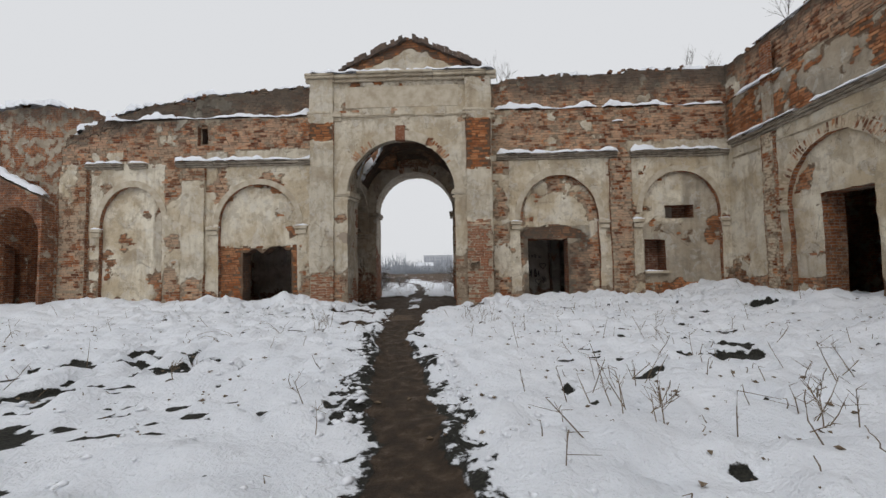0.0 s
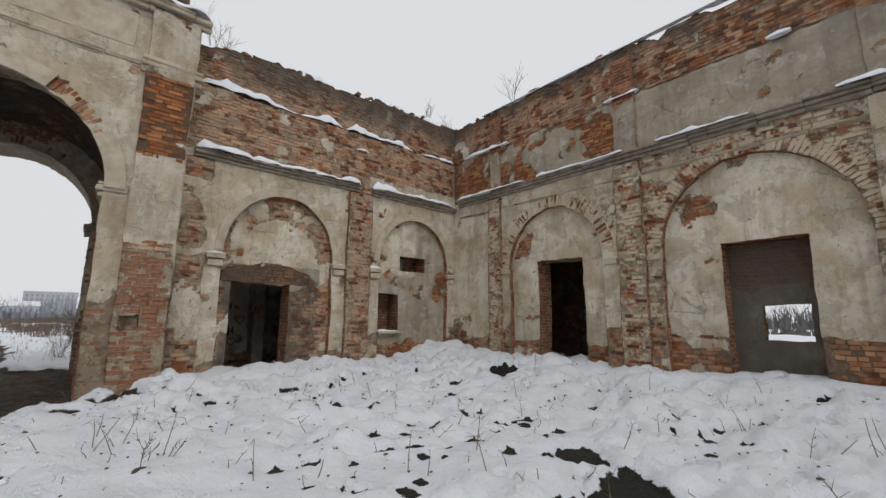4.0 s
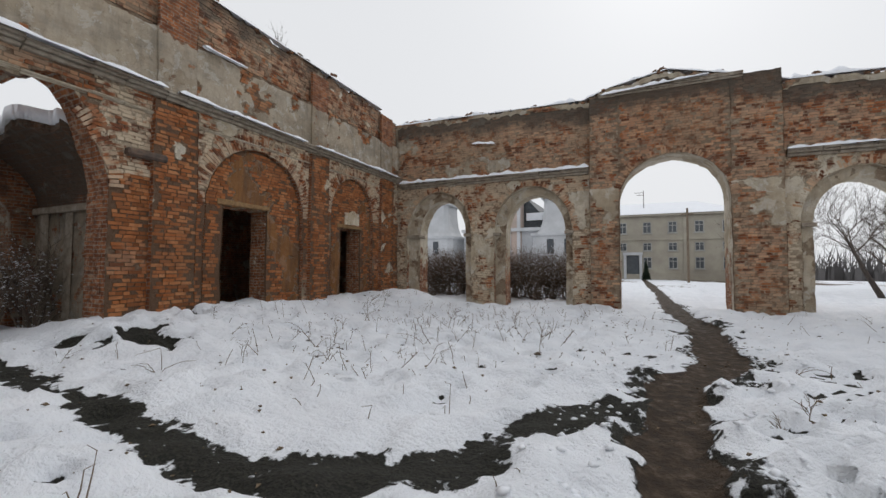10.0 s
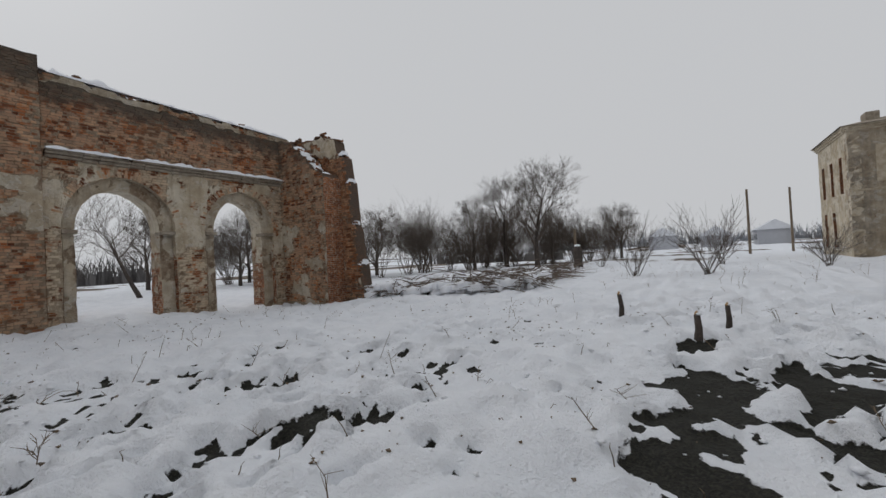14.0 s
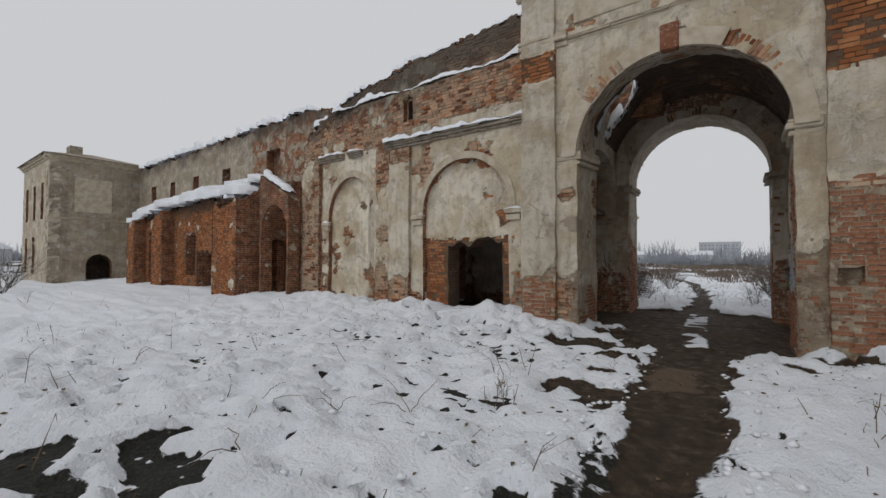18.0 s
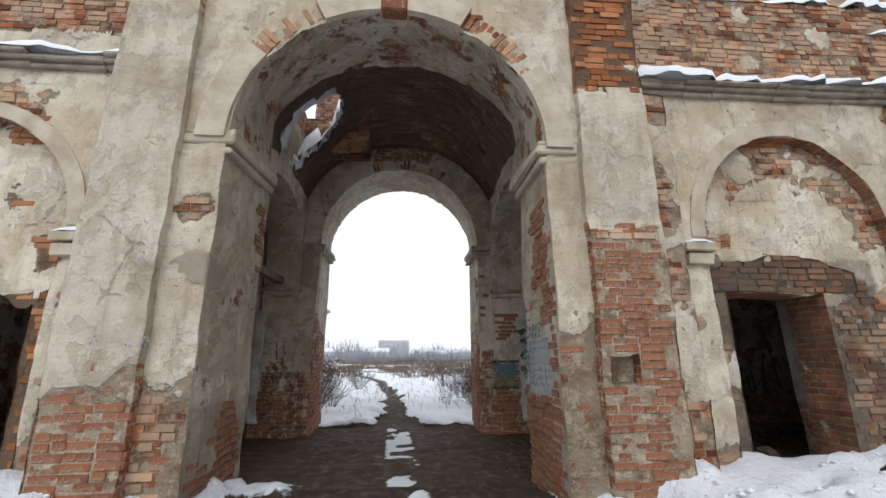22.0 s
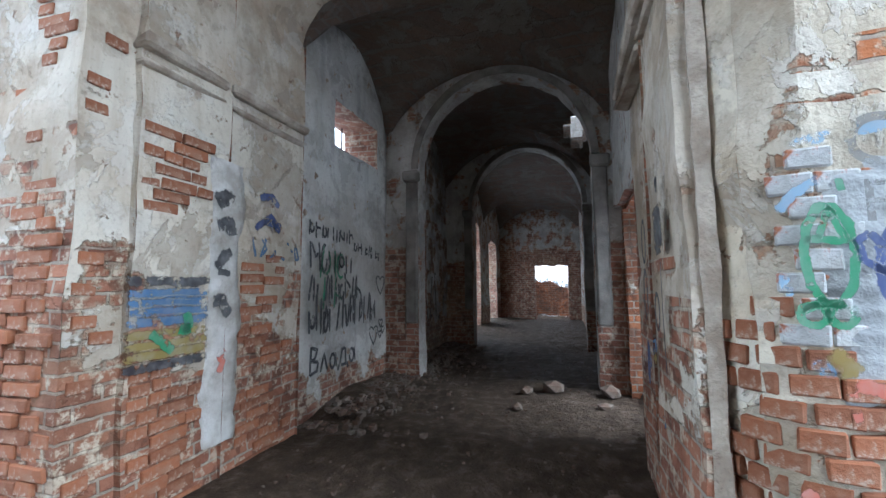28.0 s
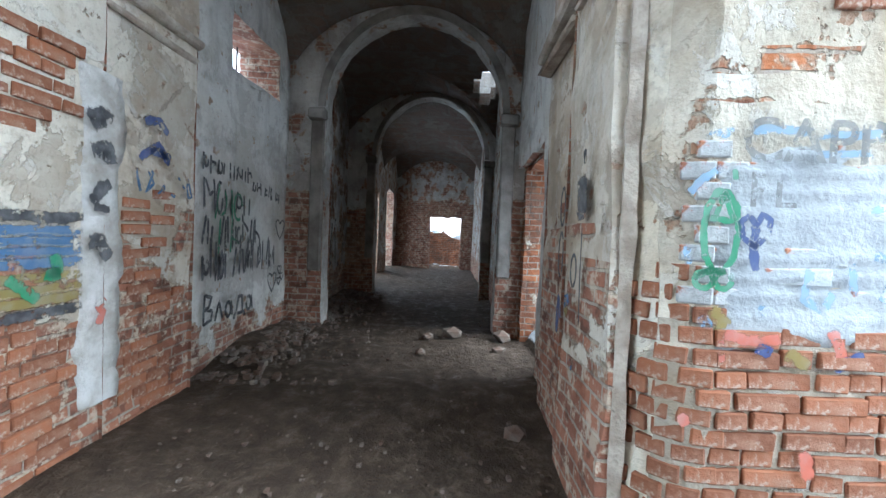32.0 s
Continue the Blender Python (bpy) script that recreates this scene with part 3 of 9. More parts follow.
def snow_strip(name, points, width, thick, label, seed=0, gaps=0.25, across=(0, 1), parent=None):
    """Lumps of snow lying along a ledge through the points (x, y, z); across is the ledge's outward direction."""
    rnd = random.Random(seed)
    verts, faces = [], []
    ax = Vector((*across, 0))
    for p, q in zip(points, points[1:]):
        p, q = Vector(p), Vector(q)
        k = max(2, int((q - p).length / 0.14))
        ring = []
        for i in range(k + 1):
            c = p.lerp(q, i / k)
            m = nz(c.x * 0.7 + seed, c.y * 0.7, c.z * 0.3)
            amount = max(0.0, min(1.0, (m + 1 - gaps * 1.6) * 1.3))
            if i in (0, k):
                amount *= 0.3
            w, h = width * (0.4 + 0.6 * amount) * rnd.uniform(0.75, 1.15), thick * amount * (rnd.uniform(0.6, 1.25) + 0.9 * nz(c.x * 2.7 + seed, c.y * 2.7, 1.5))
            lip = c + ax * (width * 0.5 - w)
            ring.append([lip, lip + Vector((0, 0, h * 0.8)), lip + ax * w * 0.3 + Vector((0, 0, h * 1.1)), lip + ax * w * 0.75 + Vector((0, 0, h)), lip + ax * w + Vector((0, 0, h * 0.35)), lip + ax * w * 1.02 - Vector((0, 0, 0.02))])
        base = len(verts)
        for r in ring:
            verts.extend(tuple(v) for v in r)
        for i in range(k):
            a = base + i * 6
            for j in range(5):
                faces.append((a + j, a + 6 + j, a + 7 + j, a + j + 1))
    me = mesh_of(name, verts, faces, SNOW, True)
    return whole(name, me, parent, label, "snow", "stuff")


def ledge(name, x0, x1, y0, y1, z0, z1, parent, mat=None, axis="x"):
    """A worn cornice in three steps along x or y, out of the wall at y1 to y0, in uneven lengths with chipped lips."""
    rnd = random.Random(int(abs(x0 * 13 + y0 * 7 + z0 * 3)))
    bm = bmesh.new()
    h = z1 - z0
    x = x0
    while x < x1 - 0.02:
        e1 = min(x1, x + rnd.uniform(0.35, 1.1))
        if x1 - e1 < 0.2:
            e1 = x1
        dz, chip = rnd.uniform(-0.012, 0.012), rnd.choice((1, 1, 1, 0.8, 0.55))
        for f, a, b in ((0.4, 0.0, 0.4), (0.72, 0.4, 0.72), (chip, 0.72, 1.0)):
            e = y1 + (y0 - y1) * f
            lo, hi = (x, min(e, y1), z0 + a * h + dz), (e1, max(e, y1), z0 + b * h + dz)
            if axis == "y":
                lo, hi = (lo[1], lo[0], lo[2]), (hi[1], hi[0], hi[2])
            add_box(bm, lo, hi, 0.018, 0.012)
        x = e1
    return part(name, bm, mat or LEDGE, parent)


def archivolt(name, x, y, d, n, c, spring, r0, r1, rise, out, parent, mat, broken=()):
    """A raised ring round an arch; broken: spans of angle, in degrees, where it has fallen off."""
    d, n, org = Vector((*d, 0)), Vector((*n, 0)), Vector((x, y, 0))
    bm = bmesh.new()
    k = 40
    ratio = rise / r0
    last = None
    for i in range(k + 1):
        w = math.pi * i / k
        deg = math.degrees(w)
        if any(a < deg < b for a, b in broken):
            last = None
            continue
        ring = []
        for r, o in ((r0, 0), (r0, out), (r1, out), (r1, 0)):
            rr = r + (0.01 * nz(i * 0.9, r * 3) if o else 0)
            ring.append(bm.verts.new(org + d * (c - rr * math.cos(w)) + n * o + Vector((0, 0, spring + rr * ratio * math.sin(w)))))
        if last:
            for j in range(4):
                bm.faces.new((last[j], last[(j + 1) % 4], ring[(j + 1) % 4], ring[j]))
        else:
            bm.faces.new(ring)
        last = ring
    bmesh.ops.recalc_face_normals(bm, faces=bm.faces[:])
    return part(name, bm, mat, parent)


# ---- ground: one sheet of snow, trodden paths and bare soil ----
LINE_A = [(-1.6, -70), (-1.6, -30), (-1.5, -16), (-1.55, -11.5), (-1.75, -8.7), (-1.45, -4.7), (-0.65, -2.5), (-0.35, -0.3), (-0.18, 2.4), (-0.52, 4.5), (-1.18, 8.2), (-1.35, 11), (-1.5, 14.5), (-1.75, 18), (-1.95, 23), (-2.3, 28), (-3.6, 39), (-7.5, 55), (-9, 80)]
LINE_B = [(-0.75, -1.9), (0.2, -1.2), (1.15, 0.3), (1.85, 1.2), (2.5, 1.55), (3.4, 1.48), (5.0, 1.16), (7.6, 0.98), (10.7, 0.7), (13.1, 0.75), (18, 0.3), (26, -2)]
# bare soil by the gate, and dark wet turf showing through the snow
PATCHES = [(-2.6, 12.8, 0.55), (-3.0, 13.8, 0.8), (0.1, 13.4, 0.4), (0.5, 14.2, 0.5), (-2.3, 11.7, 0.35), (-2.25, 10.6, 0.6), (-2.85, 10.7, 0.5)]
TURF = [(4.0, 6.4, 0.5), (4.8, 7.2, 0.4), (-4.5, 3.35, 0.8), (-5.8, 3.5, 0.8), (-4.9, 4.3, 0.7), (-6.4, 4.5, 0.85), (-7.3, 4.9, 0.75), (-6.2, 5.2, 0.7), (-5.4, 5.9, 0.75), (-4.6, 6.5, 0.6), (-3.9, 5.8, 0.5),
        (-2.3, -0.2, 0.5), (-3.1, 0.1, 0.45), (-1.8, -0.6, 0.35), (-3.7, 0.5, 0.4), (8.2, 11.5, 0.6), (3.6, 11.0, 0.45), (-8, 3.4, 0.5), (8.7, -1.1, 0.6), (9.3, -2.8, 0.5), (9.5, -4.7, 0.6), (8.9, -0.2, 0.5), (7.6, -1.0, 0.4), (9.4, -9.6, 0.5), (9.6, 3.3, 0.5)]


def near_line(X, Y, line):
    best = np.full(X.shape, 1e9)
    for (x0, y0), (x1, y1) in zip(line, line[1:]):
        dx, dy = x1 - x0, y1 - y0
        t = np.clip(((X - x0) * dx + (Y - y0) * dy) / (dx * dx + dy * dy), 0, 1)
        best = np.minimum(best, np.hypot(X - x0 - t * dx, Y - y0 - t * dy))
    return best


def lumps(X, Y, scale, seed):
    """Smooth value noise on arrays."""
    rnd = np.random.RandomState(seed)
    grid = rnd.rand(256, 256)
    x, y = X * scale + 1000.3, Y * scale + 1000.7
    i, j = np.floor(x).astype(int), np.floor(y).astype(int)
    u, v = x - i, y - j
    u, v = u * u * (3 - 2 * u), v * v * (3 - 2 * v)
    g = lambda a, b: grid[a % 256, b % 256]
    return (g(i, j) * (1 - u) + g(i + 1, j) * u) * (1 - v) + (g(i, j + 1) * (1 - u) + g(i + 1, j + 1) * u) * v


def sm(x, a, b):
    t = np.clip((x - a) / (b - a), 0, 1)
    return t * t * (3 - 2 * t)


PITS = []
_r = random.Random(11)
for _ in range(620):
    PITS.append((_r.uniform(-13, 9.5), _r.uniform(-12, 14), _r.uniform(0.05, 0.15)))
for _ in range(200):
    PITS.append((_r.uniform(-6.5, -1.2), _r.uniform(-4.5, 0.8), _r.uniform(0.07, 0.18)))
for _ in range(230):
    PITS.append((_r.uniform(2, 9.5), _r.uniform(5, 14.5), _r.uniform(0.06, 0.17)))


for _ in range(420):
    PITS.append((_r.uniform(-9.5, -1.8), _r.uniform(3, 13.8), _r.uniform(0.05, 0.13)))
for _ in range(170):
    PITS.append((_r.uniform(-9, -3.7), _r.uniform(11.3, 14.7), _r.uniform(0.05, 0.14)))
    PITS.append((_r.uniform(0.6, 9), _r.uniform(11.3, 14.8), _r.uniform(0.05, 0.14)))
for _ in range(220):
    PITS.append((_r.uniform(-1, 9.0), _r.uniform(-9, -0.5), _r.uniform(0.05, 0.12)))


def ground_at(X, Y):
    """Height of the ground, and its bare soil and grass, for arrays of places."""
    pa, pb = near_line(X, Y, LINE_A), near_line(X, Y, LINE_B)
    wob = (lumps(X, Y, 1.6, 3) - 0.5) * 0.35 + (lumps(X, Y, 5.0, 4) - 0.5) * 0.25
    wide = 0.27 + 0.33 * sm(Y, 8, 12) + 0.9 * sm(Y, 13.5, 15.5) * (1 - sm(Y, 19.6, 20.9)) + 0.1 * sm(-Y, -4, 6) - 0.16 * sm(Y, 20.4, 21.6)
    a = 1 - sm(pa + wob * (0.55 + 0.45 * sm(Y, 9, 12)), wide - 0.12, wide + 0.12)
    b = 1 - sm(pb + wob, 0.2, 0.42)
    field = sm(Y, 22, 27) + sm(-Y, 16, 20)
    a = a * (1 - 0.3 * np.clip(field, 0, 1)) * (1 - 0.15 * sm(Y, 20.6, 21.6))
    soil = np.maximum(a, b * 0.3)
    edge = np.maximum((1 - sm(pa + wob * 1.7, 0.4, 0.82)) * (1 - sm(Y, 8, 12)), 1.25 * (1 - sm(pb + wob, 0.03 + 0.17 * sm(-X, -4.5, -1.5), 0.38 + 0.27 * sm(-X, -4.5, -1.5))))
    rag = wob * 2.2 + (lumps(X, Y, 3.4, 31) - 0.5) * 1.5
    for x, y, r in PATCHES:
        soil = np.maximum(soil, 1 - sm(np.hypot((X - x) / r, (Y - y) / (r * 0.62)) + rag, 0.7, 1.15))
    turf = np.zeros(X.shape)
    for x, y, r in TURF:
        turf = np.maximum(turf, 1 - sm(np.hypot((X - x) / r, (Y - y) / (r * 0.62)) + rag, 0.7, 1.2))
    edge = np.maximum(edge, 1.45 * turf)
    lit = (X > -9.6) & (X < 17.6) & (Y > 15.95) & (Y < np.where(np.abs(X + 1.9) < 2.3, 20.6, 19.95))
    gate = (X > -3.6) & (X < 0.1) & (Y > 14.5) & (Y < 20.6)
    inside = np.where(lit, 1.0, 0.0)
    soil = np.maximum(soil, inside)
    soil = np.where(gate, (0.95 - 0.72 * sm(lumps(X, Y, 3.1, 9) + 0.4 * (lumps(X, Y, 8.3, 41) - 0.5), 0.28, 0.56) * np.maximum((1 - sm(np.abs(pa), 0.16, 0.38)), 0.9 * sm(-X, 2.3, 3.2) * (1 - sm(Y, 16, 17)))), soil)
    swell = (lumps(X, Y, 0.35, 5) - 0.5) * 0.18 + (lumps(X, Y, 1.3, 6) - 0.5) * 0.13 + (lumps(X, Y, 3.7, 7) - 0.5) * 0.12 + 0.07 * sm(lumps(X, Y, 2.4, 32), 0.45, 0.75) * sm(lumps(X, Y, 0.6, 33), 0.25, 0.55) + (lumps(X, Y, 7.0, 27) - 0.5) * 0.1 * sm(lumps(X, Y, 0.5, 28), 0.3, 0.55)
    swell = swell + (lumps(X, Y, 4.3, 43) - 0.45) * 0.14 * sm(Y, 9.5, 12.5) * (1 - sm(Y, 15.5, 16)) + (lumps(X, Y, 3.3, 44) - 0.5) * 0.1 * sm(-X, -2, 3) * sm(Y, -4, 0) * (1 - sm(Y, 6, 9))
    bank = 0.42 * sm(X, 6.2, 9.6) * (1 - sm(X, 10.6, 12.5)) * sm(Y, -13, -9) * (1 - 0.75 * (1 - sm(pb, 0.6, 1.6)))
    bank = bank + 0.2 * sm(Y, 12.2, 15.0) * (1 - sm(Y, 15.6, 16.2)) * sm(np.abs(X + 1.6), 1.9, 3.2) * (1 + 0.9 * (lumps(X, Y, 1.1, 8) - 0.3))
    bank = bank + 0.45 * np.exp(-((X - 8.3) ** 2 / 2.2 + (Y + 11.2) ** 2 / 1.2)) + 0.32 * np.exp(-((X + 5.9) ** 2 / 0.5 + (Y - 14.5) ** 2 / 0.2)) + 0.25 * np.exp(-((X + 8.9) ** 2 / 0.3 + (Y - 14.6) ** 2 / 0.2))
    west = -0.25 * sm(-X, 6, 12) * sm(-Y, 6, 12)
    z = 0.08 + swell + bank + west
    pit = np.zeros(X.shape)
    for x, y, r in PITS:
        m = (np.abs(X - x) < r * 2.2) & (np.abs(Y - y) < r * 2.2)
        if m.any():
            q = np.hypot(X[m] - x, (Y[m] - y) * 1.3) / r
            pit[m] = np.maximum(pit[m], 1 - sm(q, 0.55, 1.5))
    court = 1 - np.clip(field, 0, 1)
    z = z - 0.17 * pit * court * (1 - soil)
    edge = np.maximum(edge, np.where(pit > 0.72, (pit - 0.3) * 2.1, 0) * court)
    z = z - 0.1 * turf - 0.06 * np.clip(edge, 0, 1) * court
    low = 0.0 + (lumps(X, Y, 2.2, 12) - 0.5) * 0.05 + (lumps(X, Y, 6.0, 13) - 0.5) * 0.03 + bank * 0.45 + west
    z = np.maximum(z, low) * (1 - soil) + low * soil
    z = np.where(lit, 0.02 + (lumps(X, Y, 2.5, 14) - 0.5) * 0.07 + 0.13 * sm(Y, 18.55, 19.6) * sm(X, 2.2, 3.2) * (0.4 + lumps(X, Y, 1.5, 15)), z)
    far = np.hypot(X, Y)
    z = np.where(far > 40, z * 0.6 + 1.2 * sm(far, 150, 900) + (lumps(X, Y, 0.02, 21) - 0.5) * 1.2 * sm(far, 60, 200) - 0.6 * sm(far, 40, 120), z)
    grass = np.clip(edge, 0, 1.5) * (1 - np.clip(field, 0, 1) * 0.5)
    stub = np.clip(sm(Y, 38, 60) + sm(-Y, 26, 40) + sm(-X, 30, 45), 0, 1) * sm(lumps(X, Y, 0.12, 22) + 0.35 * lumps(X, Y, 0.7, 23), 0.6, 0.95)
    worn = 1 - sm(np.hypot((X + 1.55) / 0.5, (Y - 12.2) / 1.1) + (lumps(X, Y, 4.0, 51) - 0.5) * 0.8, 0.6, 1.15)
    return z, np.clip(soil, 0, 1), grass, np.maximum(stub, worn * 0.8)


def spread(lo, hi, step, far, grow=1.16):
    c = list(np.arange(lo, hi + 1e-6, step))
    s, a, b = step, c[0], c[-1]
    left, right = [], []
    while a > -far or b < far:
        s *= grow
        a, b = a - s, b + s
        left.append(max(a, -far)), right.append(min(b, far))
    return np.array(sorted(set(left)) + c + sorted(set(right)))


gx, gy = spread(-13.5, 10.5, 0.085, 1800), spread(-13.4, 36.0, 0.085, 1800)
GX, GY = np.meshgrid(gx, gy)
GZ, GS, GG, GF = ground_at(GX, GY)
nx, ny = len(gx), len(gy)
me = bpy.data.meshes.new("ground")
me.vertices.add(nx * ny)
me.vertices.foreach_set("co", np.stack([GX, GY, GZ], -1).astype(np.float32).ravel())
ii = (np.arange(ny - 1)[:, None] * nx + np.arange(nx - 1)[None]).ravel()
quads = np.stack([ii, ii + 1, ii + nx + 1, ii + nx], 1).astype(np.int32)
me.loops.add(quads.size)
me.loops.foreach_set("vertex_index", quads.ravel())
me.polygons.add(len(quads))
me.polygons.foreach_set("loop_start", np.arange(0, quads.size, 4, dtype=np.int32))
me.update(calc_edges=True)
me.polygons.foreach_set("use_smooth", np.ones(len(quads), bool))
lay = me.attributes.new("ground", "FLOAT_COLOR", "POINT")
lay.data.foreach_set("color", np.stack([GS, GG, GF, np.where((GX > -9.6) & (GX < 17.6) & (GY > 16.0) & (GY < np.where(np.abs(GX + 1.9) < 2.3, 20.6, 19.95)), 1.0, 0.0)], -1).astype(np.float32).ravel())


def ground_material():
    m = Mat("snow_and_soil", 0.8)
    r, g, b, roofed = m.attr("ground")
    n = m.noise(5.5, 6, 0.65)
    fine = m.noise(38, 4, 0.65)
    mid = m.noise(1.3, 4)
    snow = m.mix(m.ramp(mid, 0.3, 0.7), (0.83, 0.855, 0.9), (0.76, 0.79, 0.84))
    soil = m.mix(m.ramp(n, 0.35, 0.7), (0.03, 0.021, 0.014), (0.075, 0.05, 0.032))
    soil = m.mix(m.math("MULTIPLY", m.ramp(fine, 0.55, 0.75), 0.5), soil, (0.045, 0.031, 0.021))
    soil = m.mix(roofed, soil, m.mix(m.ramp(n, 0.35, 0.7), (0.045, 0.029, 0.018), (0.088, 0.062, 0.041)))
    turf = m.mix(m.ramp(fine, 0.4, 0.65), (0.013, 0.013, 0.011), (0.036, 0.035, 0.027))
    stub = m.mix(fine, (0.15, 0.105, 0.068), (0.075, 0.055, 0.04))
    rag = m.math("MULTIPLY", m.math("SUBTRACT", n, 0.5), 0.9)
    k1 = m.ramp(m.math("ADD", r, rag), 0.42, 0.56)
    k2 = m.ramp(m.math("ADD", g, m.math("MULTIPLY", m.math("SUBTRACT", m.noise(7, 5, 0.6), 0.55), 1.9)), 0.74, 0.88)
    k3 = m.ramp(m.math("ADD", b, m.math("MULTIPLY", m.math("SUBTRACT", m.noise(3, 6, 0.7), 0.5), 1.6)), 0.55, 0.75)
    col = m.mix(k2, snow, turf)
    col = m.mix(k1, col, soil)
    col = m.mix(k3, col, stub)
    cover = m.math("SUBTRACT", 1.0, m.math("MAXIMUM", k1, m.math("MULTIPLY", k2, 0.7)))
    h = m.math("ADD", m.math("MULTIPLY", cover, 1.6), m.math("ADD", m.math("MULTIPLY", fine, 0.5), m.math("ADD", m.math("MULTIPLY", n, 0.8), m.math("MULTIPLY", m.noise(14, 4, 0.6), 1.1))))
    m.bump(h, 0.85, 0.05)
    m.put(m.bsdf.inputs["Roughness"], m.math("SUBTRACT", 0.85, m.math("MULTIPLY", k1, m.math("MULTIPLY", m.ramp(n, 0.5, 0.7), 0.35))))
    return m.done(col)


me.materials.append(ground_material())
ground = tagged(new("ground", me), "snow-covered courtyard ground with muddy trodden paths", "ground", "", "structure")


def floor_z(x, y):
    z, *_ = ground_at(np.array([[float(x)]]), np.array([[float(y)]]))
    return float(z[0, 0])


# ---- north range: two bays either side of the gate ----
X, N, S, E_, W_ = (1, 0), (0, 1), (0, -1), (1, 0), (-1, 0)


def soot_top(z, h, span=2.2):
    return max(0.0, min(1.0, (z - h + span) / span))


def low(z, a, b):
    return max(0.0, min(1.0, (z - a) / (b - a)))


def north_front(u, z):
    if z > 5.6:
        h = 8.6 if u > -5 else 8.4 + (u + 5) * 0.12
        fr = 0.85 if z < 6.05 and (u < -5 and u > -9.4 or -13.8 < u < -12.6 or u > 6.4) else 0.05
        if 1.6 < u < 4 and z < 6.2:
            fr = 0.5
        return (fr - 0.1, 1.0 * soot_top(z, h, 1.9), 0.42, 0.35)
    p = low(z, 0.35, 1.5)
    if -14.95 < u < -13.85 or 5.75 < u < 6.5 or -11.0 < u < -10.3:
        p *= 0.12
    return (0.12 + 0.8 * p, 0.0, 0.45, 0.15 if u < 0 else 0.1)


def north_core(u, z):
    if z > 5.6:
        return north_front(u, z)
    if u < -10.5:
        return (0.92 if u < -11.45 and z > 0.5 else (0.55 if u < -11.1 else 0.1), 0.0, 0.3, 0.0 if u < -11.4 else 0.6)
    if u < -5:
        return (0.95 if z > 2.35 else 0.05, 0.0, 0.2, 0.05)
    if u < 6:
        inner = math.hypot((u - 3.88) / 1.25, max(0, z - 3.2) / 1.4)
        w = 0.95 if z > 2.85 and inner < 0.72 and u < 4.75 else (0.5 if z > 2.8 else 0.2)
        return (w * (0.75 if inner > 0.85 else 1), 0.7 if z < 2.95 and 2.5 < u < 5.0 else 0.08, 0.45, 0.05)
    return (0.85 if z > 0.8 else 0.35, 0.32 if z < 3.0 or u > 8.6 else 0.0, 0.2, 0.8 if z < 3.0 or u > 8.4 else 0.05)


def north_pil(u, z):
    return (0.85 * low(z, 0.9, 1.6) if z < 4.9 else 0.05, 0.0, 0.45, 0.25)


LEFT_TOP = [(-15, 6.6), (-14.2, 7.1), (-12.5, 7.6), (-10.9, 8.0), (-8.5, 8.3), (-5.0, 8.45)]
RIGHT_TOP = [(1.4, 8.3), (2.6, 8.6), (6.4, 8.75), (10.8, 8.75)]
wall_n1 = masonry("wall_north_1", 0, 15.5, X, S, -15.0, -5.0, 0.6, jag(LEFT_TOP, 0.25, 1), [gap(-8.0, -6.15, -1, 2.25, 0.25), gap(-9.62, -9.4, 6.35, 6.95, 0.1)], north_core, jamb=(0.15, 0.8, 0.2, 0.3), crumble=9, laid=lambda u, z: z > 6.2 or -13.5 < u < -10.9 and z < 4.8 or -8.9 < u < -5.8 and z < 4.8, label="ruined brick wall with worn cream plaster and a dark doorway", category="wall")
masonry("front", 0, 15.33, X, S, -15.0, -5.0, 0.17, lambda u: min(7.25, jag(LEFT_TOP, 0.2, 3)(u) - 0.5), [arch(-13.45, -11.0, 3.25, 1.45), arch(-8.85, -5.85, 3.2, 1.5), gap(-9.7, -9.32, 6.2, 7.0, 0.15)], north_front, laid=lambda u, z: True, kind="", parent=wall_n1)
wall_n2 = masonry("wall_north_2", 0, 15.5, X, S, 1.4, 10.75, 0.6, jag(RIGHT_TOP, 0.14, 2), [gap(2.74, 4.2, -1, 2.44, 0.06), gap(7.0, 7.76, 1.2, 2.35), gap(7.8, 8.82, 3.14, 3.62)], north_core, jamb=(0.2, 0.5, 0.2, 0.4), crumble=9, laid=lambda u, z: z > 7.1 or 2.4 < u < 5.4 and z < 4.9 or 6.8 < u < 9.8 and z < 4.9, label="ruined brick wall with blind arches, a doorway and small windows", category="wall")
masonry("front", 0, 15.33, X, S, 1.4, 10.05, 0.17, lambda u: 7.28 + 0.05 * nz(u * 2, 5), [arch(2.45, 5.32, 3.2, 1.6), arch(6.88, 9.7, 3.35, 1.5)], north_front, laid=lambda u, z: True, kind="", parent=wall_n2)
for w, a, b in ((wall_n1, -14.95, -13.9), (wall_n1, -10.2, -9.35), (wall_n2, 1.42, 2.05), (wall_n2, 5.72, 6.48)):
    masonry("pilaster", 0, 15.2, X, S, a, b, 0.13, 5.35, (), (lambda u, z: (0.08, 0.12, 0.5, 0)) if a in (-14.95, 5.72) else north_pil, laid=lambda u, z: True, kind="", parent=w)
